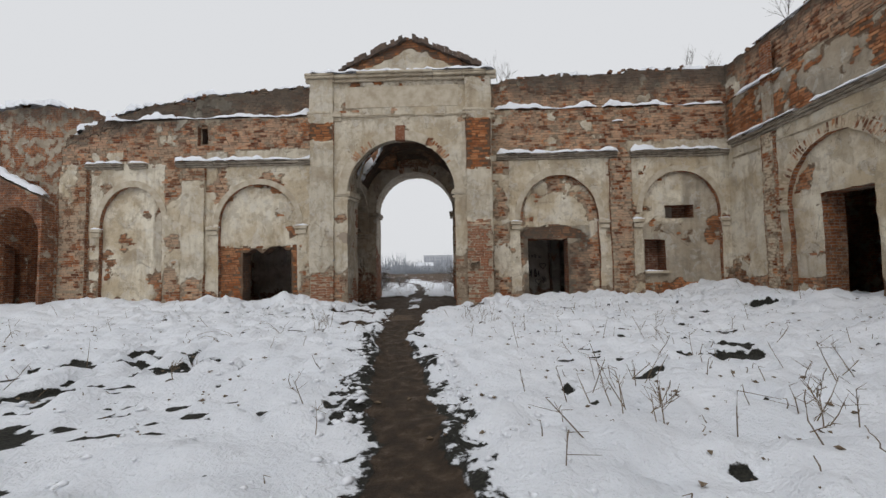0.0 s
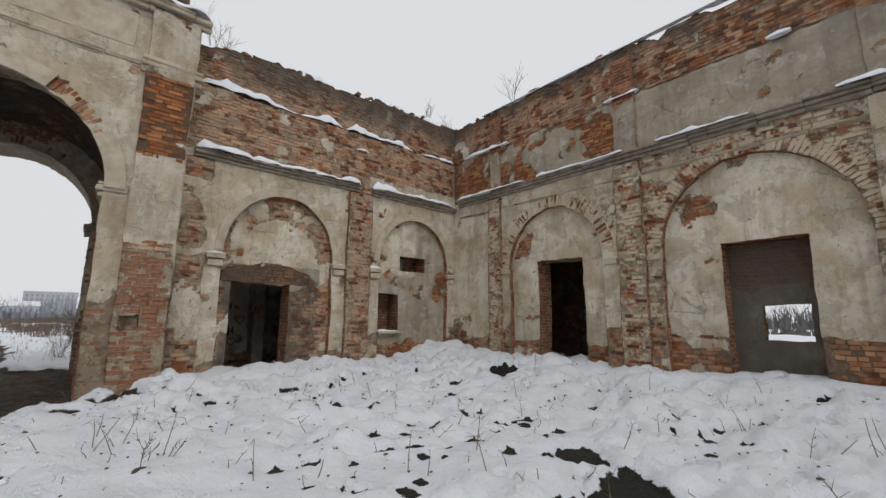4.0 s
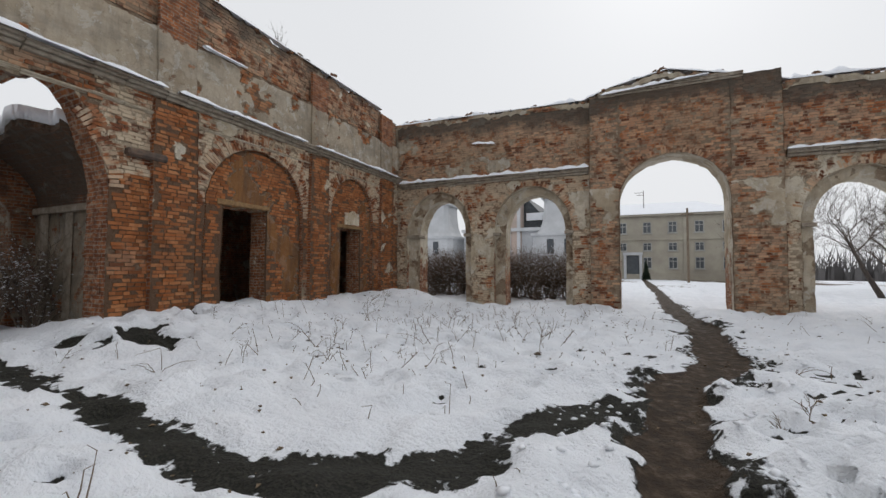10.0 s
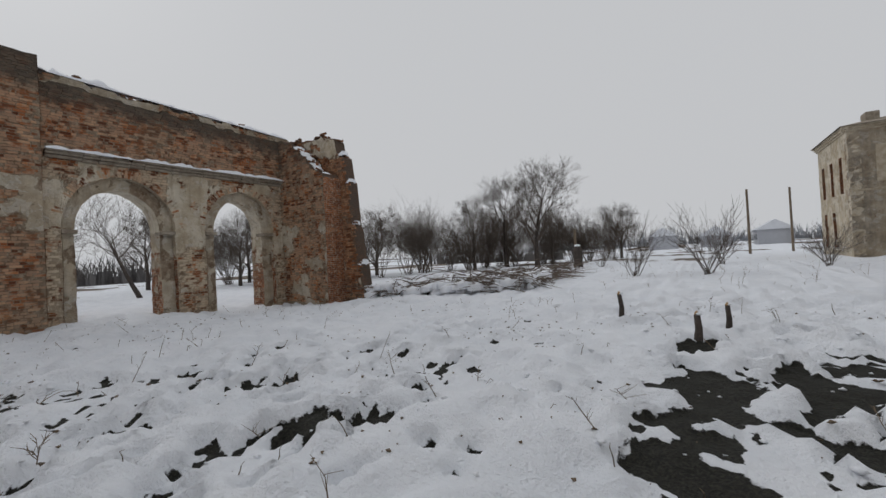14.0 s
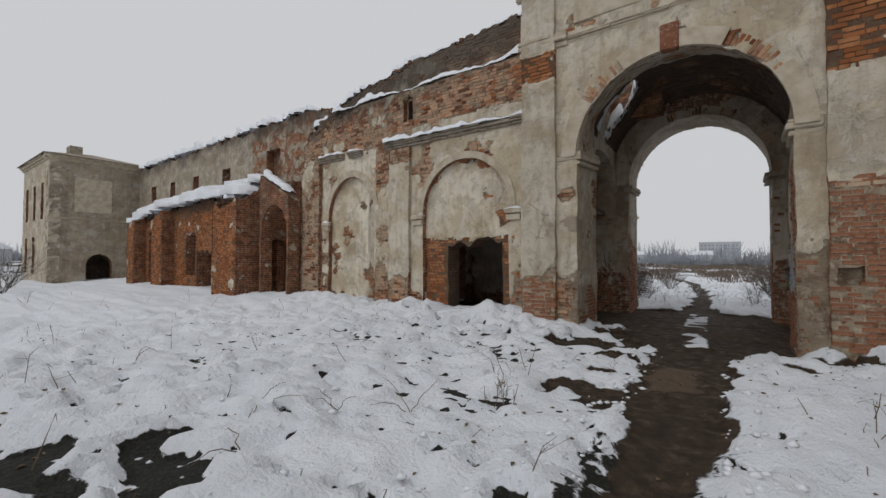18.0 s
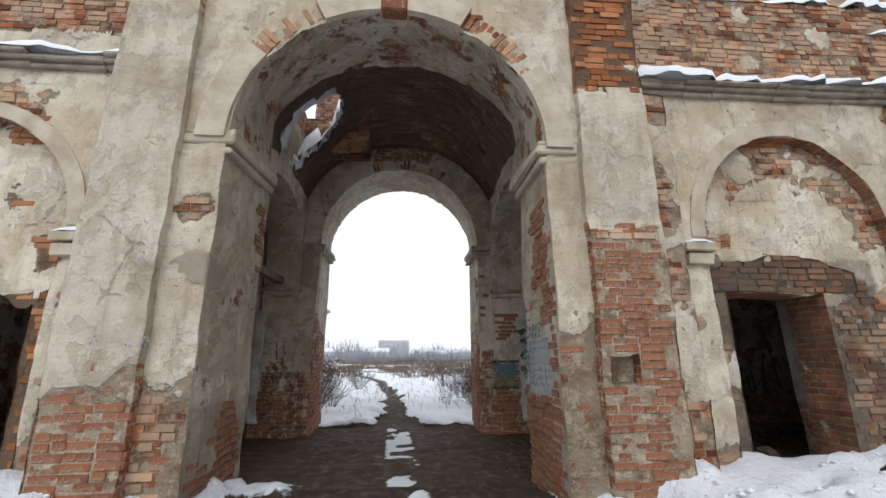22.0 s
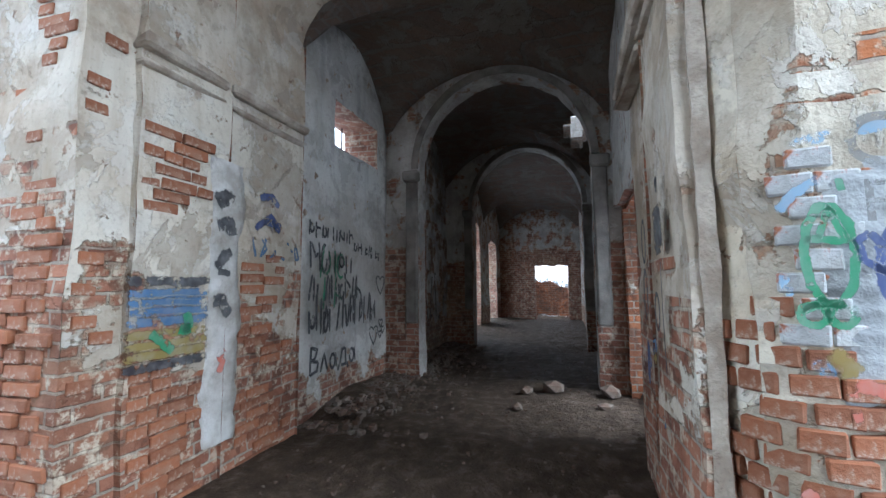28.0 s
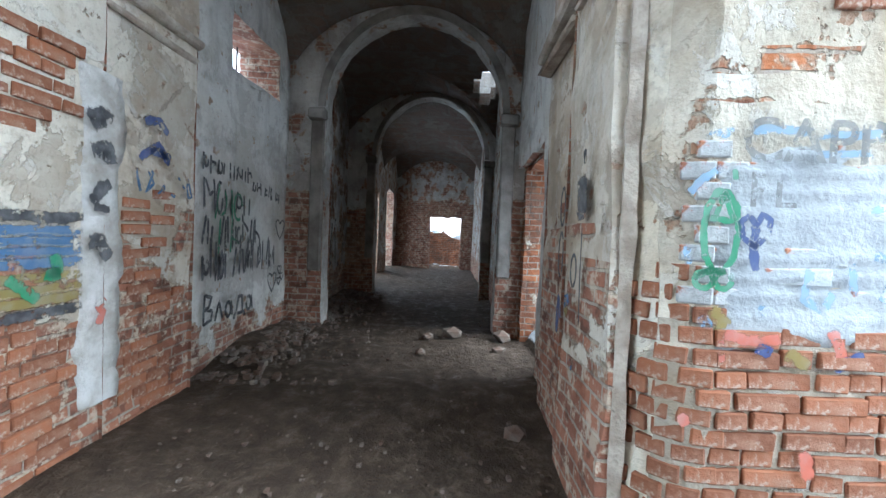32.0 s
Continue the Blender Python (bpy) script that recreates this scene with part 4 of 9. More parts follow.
for w, a, b in ((wall_n1, -14.0, -12.55), (wall_n1, -12.3, -11.6), (wall_n1, -10.5, -5.2), (wall_n2, 1.62, 6.05), (wall_n2, 6.5, 10.05)):
    ledge("cornice", a, b, 15.1, 15.33, 5.38, 5.58, w)
    snow_strip("snow_ledge", [(a, 15.19, 5.58), (b, 15.19, 5.58)], 0.36, 0.14, "wet snow lying along the broken cornice", int(a * 7) + 40, 0.2 if w is wall_n2 else 0.32)
for w, a, b in ((wall_n1, -13.75, -13.35), (wall_n1, -9.3, -8.82), (wall_n1, -5.95, -5.45), (wall_n2, 2.08, 2.5), (wall_n2, 5.28, 5.7), (wall_n2, 6.5, 6.92), (wall_n2, 9.65, 10.0)):
    box("impost", (a, 15.2, 2.98), (b, 15.34, 3.1), TRIM, w, "", 0.015, 0.008)
    box("impost", (a + 0.04, 15.23, 2.8), (b - 0.04, 15.34, 2.95), TRIM, w, "", 0.012, 0.006)
    snow_strip("snow_ledge", [(a - 0.02, 15.27, 3.1), (b + 0.02, 15.27, 3.1)], 0.14, 0.05, "small cap of snow on a stucco impost", int(a * 5) + 90, 0.0)
for w, c, r, sp, ri in ((wall_n1, -12.22, 1.22, 3.25, 1.45), (wall_n1, -7.35, 1.5, 3.2, 1.5), (wall_n2, 3.885, 1.435, 3.2, 1.6), (wall_n2, 8.29, 1.41, 3.35, 1.5)):
    archivolt("archivolt", 0, 15.33, X, S, c, sp, r, r + 0.2, ri, 0.035, w, TRIM, ((100, 140),) if c == 3.885 else ())
for pts, th, wd in (([(-14.9, 15.7, 6.75), (-13.6, 15.7, 7.35)], 0.3, 0.7), ([(-13.4, 15.42, 7.3), (-9.9, 15.42, 7.32), (-5.3, 15.42, 7.3)], 0.2, 0.3), ([(1.6, 15.4, 7.32), (5.4, 15.4, 7.33)], 0.2, 0.3), ([(5.6, 15.4, 7.33), (10.0, 15.4, 7.33)], 0.15, 0.27),
                    ([(-13.6, 15.62, 7.4), (-12, 15.6, 7.82), (-10.9, 15.6, 8.08), (-8.2, 15.6, 8.38), (-5.2, 15.6, 8.5)], 0.3, 0.5), ([(1.6, 15.8, 8.4), (6, 15.8, 8.7), (10.4, 15.8, 8.75)], 0.16, 0.6), ([(5.9, 15.3, 6.75), (6.35, 15.3, 6.75)], 0.09, 0.2)):
    snow_strip("snow_patch", pts, wd, th, "uneven snow on the ruined wall top", int(th * 977 + pts[0][0] * 3) + 300, 0.24)
box("window_sill", (6.9, 15.25, 1.12), (7.82, 15.52, 1.2), TRIM, wall_n2)
masonry("lintel", 0, 15.478, X, S, 2.5, 4.72, 0.05, lambda u: 2.98 - 0.2 * abs(u - 3.6) ** 2 + 0.1 * nz(u * 3, 1), (), lambda u, z: (-0.5, 0.75, 0.2, 0), laid=lambda u, z: True, kind="", parent=wall_n2, bottom=2.46, step=0.15)
snow_strip("snow_ledge", [(6.92, 15.36, 1.2), (7.8, 15.36, 1.2)], 0.22, 0.06, "snow on a window sill", 5, 0.0)

# ---- gate: projecting front with a tall arch and pediment ----


def gate_front(u, z):
    if z > 8.0:
        return (0.75, 0.5, 0, 0.4)
    p = low(z, 0.9, 1.9) if u < -2 else low(z, 1.4, 2.6)
    return (0.02 + 0.9 * p, 0.12 if z > 6.9 else 0.0, 0.45, 0.28)


def gate_jamb(z):
    if z > 4.2:
        return (0.56, 0.12, 0.3, 0.45)
    if z < 1.15:
        return (0.85, 0.3, 0.75, 0.8)
    return (1.4 if 1.2 < z < 2.15 else 0.85 if z < 2.1 else 0.5 + 0.3 * low(z, 2.1, 2.8), 0.04, 0.75, 0.15 if z < 1.4 else 0.5)


wall_gate = masonry("wall_gate_front", 0, 14.72, X, S, -5.1, 1.4, 1.58, lambda u: 8.35 + 0.05 * nz(u * 3, 2.2), [arch(-3.8, 0.06, 4.12, 1.93)], gate_front, jamb=gate_jamb, laid=lambda u, z: z > 2.4 or u < -3.4, crumble=5, behind=(1.1, 0.0, 0.3, 0.0), label="tall arched gateway front with peeling stucco over brick", category="gateway")


# the passage opens wider and higher towards the porch; its inner east corner is rounded
def splay(ob):
    for v in ob.data.vertices:
        x, y, z = v.co
        if y < 14.8 or not -5.0 < x < 1.35 or z > 8.2:
            continue
        f = min(1.0, (y - 14.72) / 1.58)
        side = (-1.87 - x) / 1.93 if -3.9 < x < -1.87 else (x + 5.0) / 1.1 if x <= -3.9 else (x + 1.87) / 1.93 if x < 0.12 else (1.35 - x) / 1.25
        out = -1 if x < -1.87 else 1
        v.co.x += out * float(np.interp(z, (4.2, 5.0), (0.02, 0.24))) * f * max(0.0, min(1.0, side))
        v.co.z += 0.44 * f * float(np.interp(z, (3.7, 4.8, 6.2, 8.2), (0.0, 1.0, 1.0, 0.0)))
        r, cx, cy = 0.3, 0.36, 16.0
        if z < 4.05 and -0.05 < x < cx and y > cy:
            d = math.hypot(x - cx, y - cy)
            edge = max(abs(x - cx), abs(y - cy))
            if d > 0.2:
                v.co.x, v.co.y = cx + (x - cx) * edge / d, cy + (y - cy) * edge / d


splay(wall_gate)


def gate_pil(u, z):
    if 4.9 < z < 6.75 and u > 0:
        return (0.05, 0.05, 0.15, 0)
    if 6.0 < z < 6.75:
        return (0.05, 0.1, 0.1, 0)
    if z < (3.08 if u > 0 else 1.35 + 0.35 * nz(u * 2.2, 3.1)):
        return (0.0 if not (u > 1.3 and z > 2) else 0.7, 0.0, 0.6, 0.2)
    return (0.97, 0.0, 0.3, 0.42 if (z > 3.2 or (u < 0 and z > 1.15)) else 0.0)


for a, b in ((-5.13, -4.28), (0.48, 1.36)):
    masonry("pilaster", 0, 14.6, X, S, a, b, 0.12, 8.3, [gap(0.58, 0.88, 1.32, 1.6, 0.08)] if a > 0 else (), gate_pil, laid=lambda u, z: z > 2.9, kind="", parent=wall_gate, step=0.1)
for a, b, out, z0, z1 in ((-5.22, -4.0, 14.5, 6.78, 7.12), (0.38, 1.52, 14.5, 6.78, 7.12), (-4.05, 0.44, 14.62, 6.86, 7.0), (-5.3, 1.6, 14.4, 8.22, 8.5)):
    ledge("cornice", a, b, out, 14.74, z0, z1, wall_gate, TRIM)
for a, b, hgt in ((-4.06, 0.44, 0.14),):
    box("frieze_panel", (a + 0.2, 14.68, 7.25), (b - 0.2, 14.73, 8.05), TRIM, wall_gate, "", 0.02)
archivolt("archivolt", 0, 14.72, X, S, -1.87, 4.12, 1.93, 2.27, 1.93, 0.09, wall_gate, TRIM, ((40, 62), (118, 146)))
ring_bricks(wall_gate, 0, 14.72, X, S, -1.87, 4.12, 1.945, 1.95, 1045, 0.26, 0.03, 0, 0.04, 0.3, ((34, 66), (112, 150)))
ring_bricks(wall_n2, 0, 15.33, X, S, 3.885, 3.2, 1.44, 1.6, 1046, 0.2, 0.012, 0, 0.1, 0.3, ((95, 150),))
for a, b in ((-4.27, -3.74), (0.0, 0.46)):
    for z0, z1, e in ((3.94, 4.03, 0.02), (4.05, 4.17, 0.06), (4.17, 4.24, 0.03)):
        splay(box("impost", (a - 0.01 if a < -2 else a - e, 14.72 - e, z0), (b + e if a < -2 else b, 16.3, z1), TRIM, wall_gate, "", 0.02, 0.014))
box("keystone", (-2.04, 14.6, 6.02), (-1.7, 14.8, 6.56), BRICK, wall_gate, "exposed brick keystone", 0.02, 0.01)
snow_strip("snow_ledge", [(-5.25, 14.57, 8.5), (-1.7, 14.57, 8.5), (1.55, 14.57, 8.5)], 0.36, 0.09, "snow on the gateway cornice", 71, 0.05)


def ped_top(u):
    return 8.5 + max(0.05, 1.3 * (1 - abs(u + 1.5) / 2.75)) + 0.07 * nz(u * 4, 3.3)


masonry("pediment", 0, 14.75, X, S, -4.15, 1.2, 0.5, ped_top, (), lambda u, z: (1.35 if z < ped_top(u) - 0.34 else 0.0, 0.7 if z > ped_top(u) - 0.3 else 0.15, 0, 0.35), laid=lambda u, z: True, crumble=16, kind="", parent=wall_gate, bottom=8.3)
for sgn in (-1, 1):
    pts = [(-1.5 + sgn * 2.6, 14.7, 8.62), (-1.5 + sgn * 0.1, 14.7, 9.72)]
    bm = bmesh.new()
    k = 17
    rnd = random.Random(400 + sgn)
    for i in range(k):
        p, q = Vector(pts[0]).lerp(Vector(pts[1]), i / k), Vector(pts[0]).lerp(Vector(pts[1]), (i + 0.96) / k)
        h, y0, lift = 0.17 + rnd.uniform(-0.06, 0.08), 14.6 + rnd.uniform(-0.04, 0.09), rnd.uniform(-0.03, 0.03)
        p.z += lift
        q.z += lift + rnd.uniform(-0.03, 0.03)
        vs = [bm.verts.new(v) for v in ((p.x, y0, p.z), (q.x, y0, q.z), (q.x, y0, q.z + h), (p.x, y0, p.z + h), (p.x, 15.3, p.z), (q.x, 15.3, q.z), (q.x, 15.3, q.z + h), (p.x, 15.3, p.z + h))]
        for f in ((0, 1, 2, 3), (5, 4, 7, 6), (3, 2, 6, 7), (0, 4, 5, 1), (1, 5, 6, 2), (0, 3, 7, 4)):
            bm.faces.new([vs[j] for j in f])
    bmesh.ops.recalc_face_normals(bm, faces=bm.faces[:])
    part("raking_cornice", bm, OLDBRICK, wall_gate, "dark weathered brick cornice")
    snow_strip("snow_patch", [(pts[0][0], 15.0, pts[0][2] + 0.17), (pts[1][0], 15.0, pts[1][2] + 0.17)], 0.5, 0.06, "thin snow on the pediment", 80 + sgn, 0.25)

# ---- porch behind the gate: four piers, a dome with a hole ----


def porch_wear(u, z):
    return (0.3 + 0.5 * low(z, 0.9, 2.0) - (0.8 if z > 6.3 else 0), 0.02 + 0.2 * low(z, 3, 5.5) - (0.4 if z > 6.3 else 0), 0.7, 0.15)


wall_out = masonry("wall_gate_back", 0, 19.5, X, S, -4.06, 0.25, 1.3, jag([(-4.1, 8.6), (-3, 8.7), (0.3, 8.2)], 0.3, 9), [arch(-3.7, -0.06, 4.2, 1.83)], porch_wear, jamb=lambda z: (0.25 + 0.5 * low(z, 1.5, 2.6), 0.05, 0.6, 0.4), label="inner wall with a wide arch open to the fields", category="wall", mat=RUIN_PORCH)
side_wear = lambda z: (0.12 + 0.3 * low(z, 0.6, 1.0) + 0.4 * low(z, 1.3, 1.9), 0.02 + 0.1 * low(z, 3.2, 4.6), 0.6, 0.15)
cross_e = masonry("wall_cross_1", 0.25, 0, N, W_, 16.3, 20.8, 0.735, 7.0, [arch(16.4, 19.45, 4.0, 0.95)], porch_wear, jamb=side_wear, step=0.2, label="double cross arch between porch and corridor", category="wall", mat=RUIN_PORCH)
masonry("inner_order", 0.98, 0, N, W_, 16.2, 20.2, 1.0, 6.4, [arch(16.32, 19.47, 4.0, 0.8)], porch_wear, jamb=side_wear, kind="", parent=cross_e, mat=RUIN_PORCH)
cross_w = masonry("wall_cross_2", -4.06, 0, N, E_, 16.3, 20.8, 0.8, 7.0, [arch(16.4, 19.45, 4.0, 0.95)], porch_wear, jamb=side_wear, step=0.2, label="double cross arch to the dark west corridor", category="wall", mat=RUIN_PORCH)
masonry("inner_order", -4.93, 0, N, E_, 16.2, 20.2, 0.9, 6.4, [arch(16.32, 19.47, 4.0, 0.8)], porch_wear, jamb=side_wear, kind="", parent=cross_w, mat=RUIN_PORCH)
for a, b, y0, y1, w in ((-0.1, 0.24, 19.4, 19.52, wall_out), (-4.07, -3.66, 19.4, 19.52, wall_out), (-0.18, -0.02, 19.42, 20.7, wall_out), (-3.74, -3.58, 19.42, 20.7, wall_out)):
    box("impost", (a, y0 + 0.03, 3.92), (b, y1, 3.99), TRIM_PORCH, w, "", 0.02, 0.025)
    box("impost", (a - 0.02, y0, 3.99), (b + 0.02, y1, 4.14), TRIM_PORCH, w, "", 0.025, 0.03)
for x0, x1, w in ((0.24, 0.94, cross_e), (1.0, 1.98, cross_e), (-4.87, -4.05, cross_w), (-5.83, -4.92, cross_w)):
    for y0, y1, t in ((16.3, 16.46, 0), (19.39, 19.52, 1)):
        box("impost", (x0, y0 + 0.03 * t, 2.9), (x1, y1 - 0.03 * (1 - t), 2.95), TRIM_PORCH, w, "", 0.02, 0.022)
        box("impost", (x0 - 0.02, y0, 3.02), (x1 + 0.02, y1, 3.1), TRIM_PORCH, w, "", 0.02, 0.025)


def plaster_strip(x0, x1, z0, z1, parent, seed):
    """A ragged band of lime plaster left on a corner; it bulges a little and ends in torn edges."""
    verts, faces, n = [], [], 44
    for k in range(n + 1):
        z = z0 + (z1 - z0) * k / n
        a = x0 + 0.06 * nz(z * 2.3, seed) + 0.035 * nz(z * 8.1, seed) + 0.02 * nz(z * 21, seed)
        b = x1 + 0.06 * nz(z * 2.1, seed + 5) + 0.035 * nz(z * 7.3, seed + 5) + 0.02 * nz(z * 19, seed + 5)
        for f, out in ((0, -0.03), (0.03, 0.006), (0.3, 0.012), (0.7, 0.01), (0.97, 0.006), (1, -0.03)):
            verts.append((a + (b - a) * f, 19.44 - out - 0.006 * nz(z * 5, f * 9, seed), z + 0.05 * nz(f * 7, seed, k == n)))
    for k in range(n):
        for j in range(5):
            i = k * 6 + j
            faces.append((i, i + 1, i + 7, i + 6))
    whole("plaster_strip", mesh_of("plaster_strip", verts, faces, LIME_STRIP, True), parent, "ragged strip of pale lime plaster")


plaster_strip(0.83, 1.14, 0.28, 2.46, cross_e, 3.0)
plaster_strip(-4.95, -4.72, 0.3, 2.6, cross_w, 13.0)


ring_bricks(wall_out, 0, 19.51, X, S, -1.88, 4.2, 1.83, 1.84, 1050, 0.24, 0.012, 0.25, 0.12, 0.6, ((70, 128), (150, 168)))
ring_bricks(wall_out, 0, 20.78, X, S, -1.88, 4.2, 1.8, 1.81, 1052, 0.24, 0.0, 0.2, 0.45, 0.5)


def shell(name, xs, ys, height, hole, thick, wear, label):
    """A vault: a curved sheet with thickness and holes."""
    verts, faces, cols = [], [], []
    idx = {}
    for side in (0, 1):
        for i, x in enumerate(xs):
            for j, y in enumerate(ys):
                idx[side, i, j] = len(verts)
                verts.append((x, y, height(x, y) + side * thick))
                cols.append(wear)
    open_ = {(i, j) for i in range(len(xs) - 1) for j in range(len(ys) - 1) if hole((xs[i] + xs[i + 1]) / 2, (ys[j] + ys[j + 1]) / 2)}
    for i in range(len(xs) - 1):
        for j in range(len(ys) - 1):
            if (i, j) in open_:
                continue
            a = [idx[0, i, j], idx[0, i + 1, j], idx[0, i + 1, j + 1], idx[0, i, j + 1]]
            b = [idx[1, i, j], idx[1, i + 1, j], idx[1, i + 1, j + 1], idx[1, i, j + 1]]
            faces += [tuple(a[::-1]), tuple(b)]
            for k, (p, q) in enumerate((((i, j - 1), (0, 1)), ((i + 1, j), (1, 2)), ((i, j + 1), (2, 3)), ((i - 1, j), (3, 0)))):
                if p in open_ or not (0 <= p[0] < len(xs) - 1 and 0 <= p[1] < len(ys) - 1):
                    faces.append((a[q[0]], a[q[1]], b[q[1]], b[q[0]]))
    me = mesh_of(name, verts, faces, RUIN)
    layer = me.attributes.new("wear", "FLOAT_COLOR", "POINT")
    layer.data.foreach_set("color", np.array(cols, np.float32).ravel())
    return whole(name, me, None, label, "ceiling", "structure")


def dome(x, y):
    s = 1.7 * abs((x + 1.9) / 2.2) ** 3.19 + 0.5 * ((y - 17.9) / 1.63) ** 2
    sail = 5.05 + 2.0 * math.sqrt(max(0.0, 1 - 0.98 * s)) - 0.77 * abs((x + 1.9) / 2.2) ** 2.2 * abs((y - 17.9) / 1.63) ** 2.2
    return max(sail, 4.66 + 2.0 * math.sqrt(max(0.0, 1 - ((x + 1.9) / 2.26) ** 2)))


def dome_hole(x, y):
    return abs((x + 3.58) / 0.52) ** 3 + abs((y - 17.7) / 0.86) ** 3 + 0.5 * nz(x * 3.3, y * 3.3, 3) < 1


dome_porch = shell("ceiling_porch", list(np.linspace(-4.1, 0.3, 70)), list(np.linspace(16.26, 19.54, 52)), dome, dome_hole, 0.3, (0.0, 0.85, 0.3, 0.6), "sooty brick dome over the porch with a hole to the sky")


def vault_bricks(parent, x0, x1, y0, y1, height, hole, soot, seed):
    """Courses of sooty bricks on the under side of a vault."""
    bed = Bricks(seed)
    row, y = 0, y0
    while y < y1:
        x = x0 + (0.0, 0.14)[row % 2]
        while x < x1:
            L = bed.rnd.choice((0.27, 0.27, 0.13))
            c = x + L / 2
            e = 0.02
            sx, sy = (height(c + e, y) - height(c - e, y)) / (2 * e), (height(c, y + e) - height(c, y - e)) / (2 * e)
            if abs(sx) < 2.5 and abs(sy) < 2.5 and not hole(c, y) and bed.rnd.random() > 0.06:
                nrm = Vector((sx, sy, -1)).normalized()
                a = Vector((1, 0, sx)).normalized()
                bed.lay(Vector((c, y, height(c, y))) + nrm * (0.014 + bed.rnd.uniform(-0.009, 0.008)), a, nrm, nrm.cross(a), L, 0.074, 0.05, (0, soot + bed.rnd.uniform(-0.2, 0.1), 0.35, 0))
            x += L + 0.015
        y += ROW / max(0.35, 1 / math.hypot(1, sy)) if abs(sy) < 2.5 else ROW
        row += 1
    bed.finish(parent)


vault_bricks(dome_porch, -4.0, 0.2, 16.34, 19.46, dome, dome_hole, 0.98, 1301)
masonry("wall_over_porch", 0, 18.8, X, S, -4.6, -2.6, 0.4, jag([(-4.6, 6.7), (-3.8, 6.95), (-2.6, 7.2)], 0.15, 31), (), lambda u, z: (-0.3, 0.15, 0.3, 0.2), laid=lambda u, z: True, bottom=6.1, label="broken brick wall standing over the porch vault", category="wall")
ring = [(-3.58 + 0.5 * math.cos(w), 17.7 + 0.84 * math.sin(w)) for w in [math.radians(20 * k) for k in range(-2, 17)]]
snow_strip("snow_patch", [(-4.15, 18.55, dome(-4.0, 18.5) + 0.2), (-3.6, 18.6, dome(-3.6, 18.6) + 0.16), (-3.0, 18.5, dome(-3.0, 18.5) + 0.2)], 0.55, 0.45, "heap of snow on the far rim of the broken vault", 35, -0.3, (0, -1))
snow_strip("snow_patch", [(x, y, dome(x, y) + 0.08) for x, y in ring], 0.4, 0.34, "snow round the broken hole in the vault", 33, 0.0, (0, 1))

# ---- corridors either side of the porch ----


# Dimness of the deep bays and upper walls is painted in as dark wear.
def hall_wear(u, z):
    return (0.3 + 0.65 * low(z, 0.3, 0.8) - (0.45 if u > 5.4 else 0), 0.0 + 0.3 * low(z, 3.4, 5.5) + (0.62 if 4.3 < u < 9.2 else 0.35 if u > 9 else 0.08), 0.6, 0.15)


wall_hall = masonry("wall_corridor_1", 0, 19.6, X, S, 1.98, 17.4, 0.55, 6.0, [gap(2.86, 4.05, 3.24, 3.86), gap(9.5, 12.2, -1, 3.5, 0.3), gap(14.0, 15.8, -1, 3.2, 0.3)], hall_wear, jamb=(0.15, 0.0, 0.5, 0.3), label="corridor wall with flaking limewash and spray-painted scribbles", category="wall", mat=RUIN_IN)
# Ribs are darker towards the top; shade is painted into their wear and stucco.
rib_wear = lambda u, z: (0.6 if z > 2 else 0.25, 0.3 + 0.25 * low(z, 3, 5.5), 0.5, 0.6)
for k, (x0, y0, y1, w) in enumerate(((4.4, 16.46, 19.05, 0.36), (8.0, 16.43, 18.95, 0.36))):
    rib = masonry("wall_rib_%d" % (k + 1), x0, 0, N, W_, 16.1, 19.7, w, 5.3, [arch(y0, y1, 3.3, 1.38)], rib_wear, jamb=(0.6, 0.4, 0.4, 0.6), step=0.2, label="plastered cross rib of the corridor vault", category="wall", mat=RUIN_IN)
    archivolt("rib_band", x0, 0, N, W_, (y0 + y1) / 2, 3.3, (y1 - y0) / 2, (y1 - y0) / 2 + 0.1, 1.38, 0.05, rib, TRIM_SHADE)
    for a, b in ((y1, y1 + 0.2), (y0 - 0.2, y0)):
        box("pilaster", (x0 - 0.05, a, 0.9), (x0 + 0.02, b, 3.12), TRIM_SHADE, rib, "", 0.02, 0.015)
        box("impost", (x0 - 0.13, a - 0.03, 3.1), (x0 + 0.02, b + 0.03, 3.26), TRIM_SHADE, rib, "", 0.02, 0.012)
masonry("wall_corridor_end", 16.8, 0, N, W_, 16.0, 19.7, 0.6, 6.2, [gap(16.7, 18.1, -1, 2.33, 0.12)], lambda u, z: (0.1 if z < 3.0 else 0.5, 0.25, 0.5, 0.5), label="end wall of the corridor with a low doorway", category="wall", mat=RUIN_IN)
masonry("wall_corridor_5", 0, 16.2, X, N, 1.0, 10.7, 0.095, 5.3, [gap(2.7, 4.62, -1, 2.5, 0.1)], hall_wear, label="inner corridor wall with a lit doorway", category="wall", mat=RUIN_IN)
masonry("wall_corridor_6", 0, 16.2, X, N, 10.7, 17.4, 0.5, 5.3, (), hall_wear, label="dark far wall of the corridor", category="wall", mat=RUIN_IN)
BAYS = ((1.95, 4.4), (4.76, 8.0), (8.36, 12.9), (13.0, 16.9))


def groin(x, y):
    """Cross vault: the long barrel of the corridor met by a short one in each bay."""
    z = 3.25 + 1.55 * math.sqrt(max(0.0, 1 - ((y - 17.9) / 1.8) ** 2))
    for a, b in BAYS:
        if a <= x <= b:
            z = max(z, 3.6 + 1.25 * math.sqrt(max(0.0, 1 - ((x - (a + b) / 2) / ((b - a) / 2)) ** 2)))
    return z


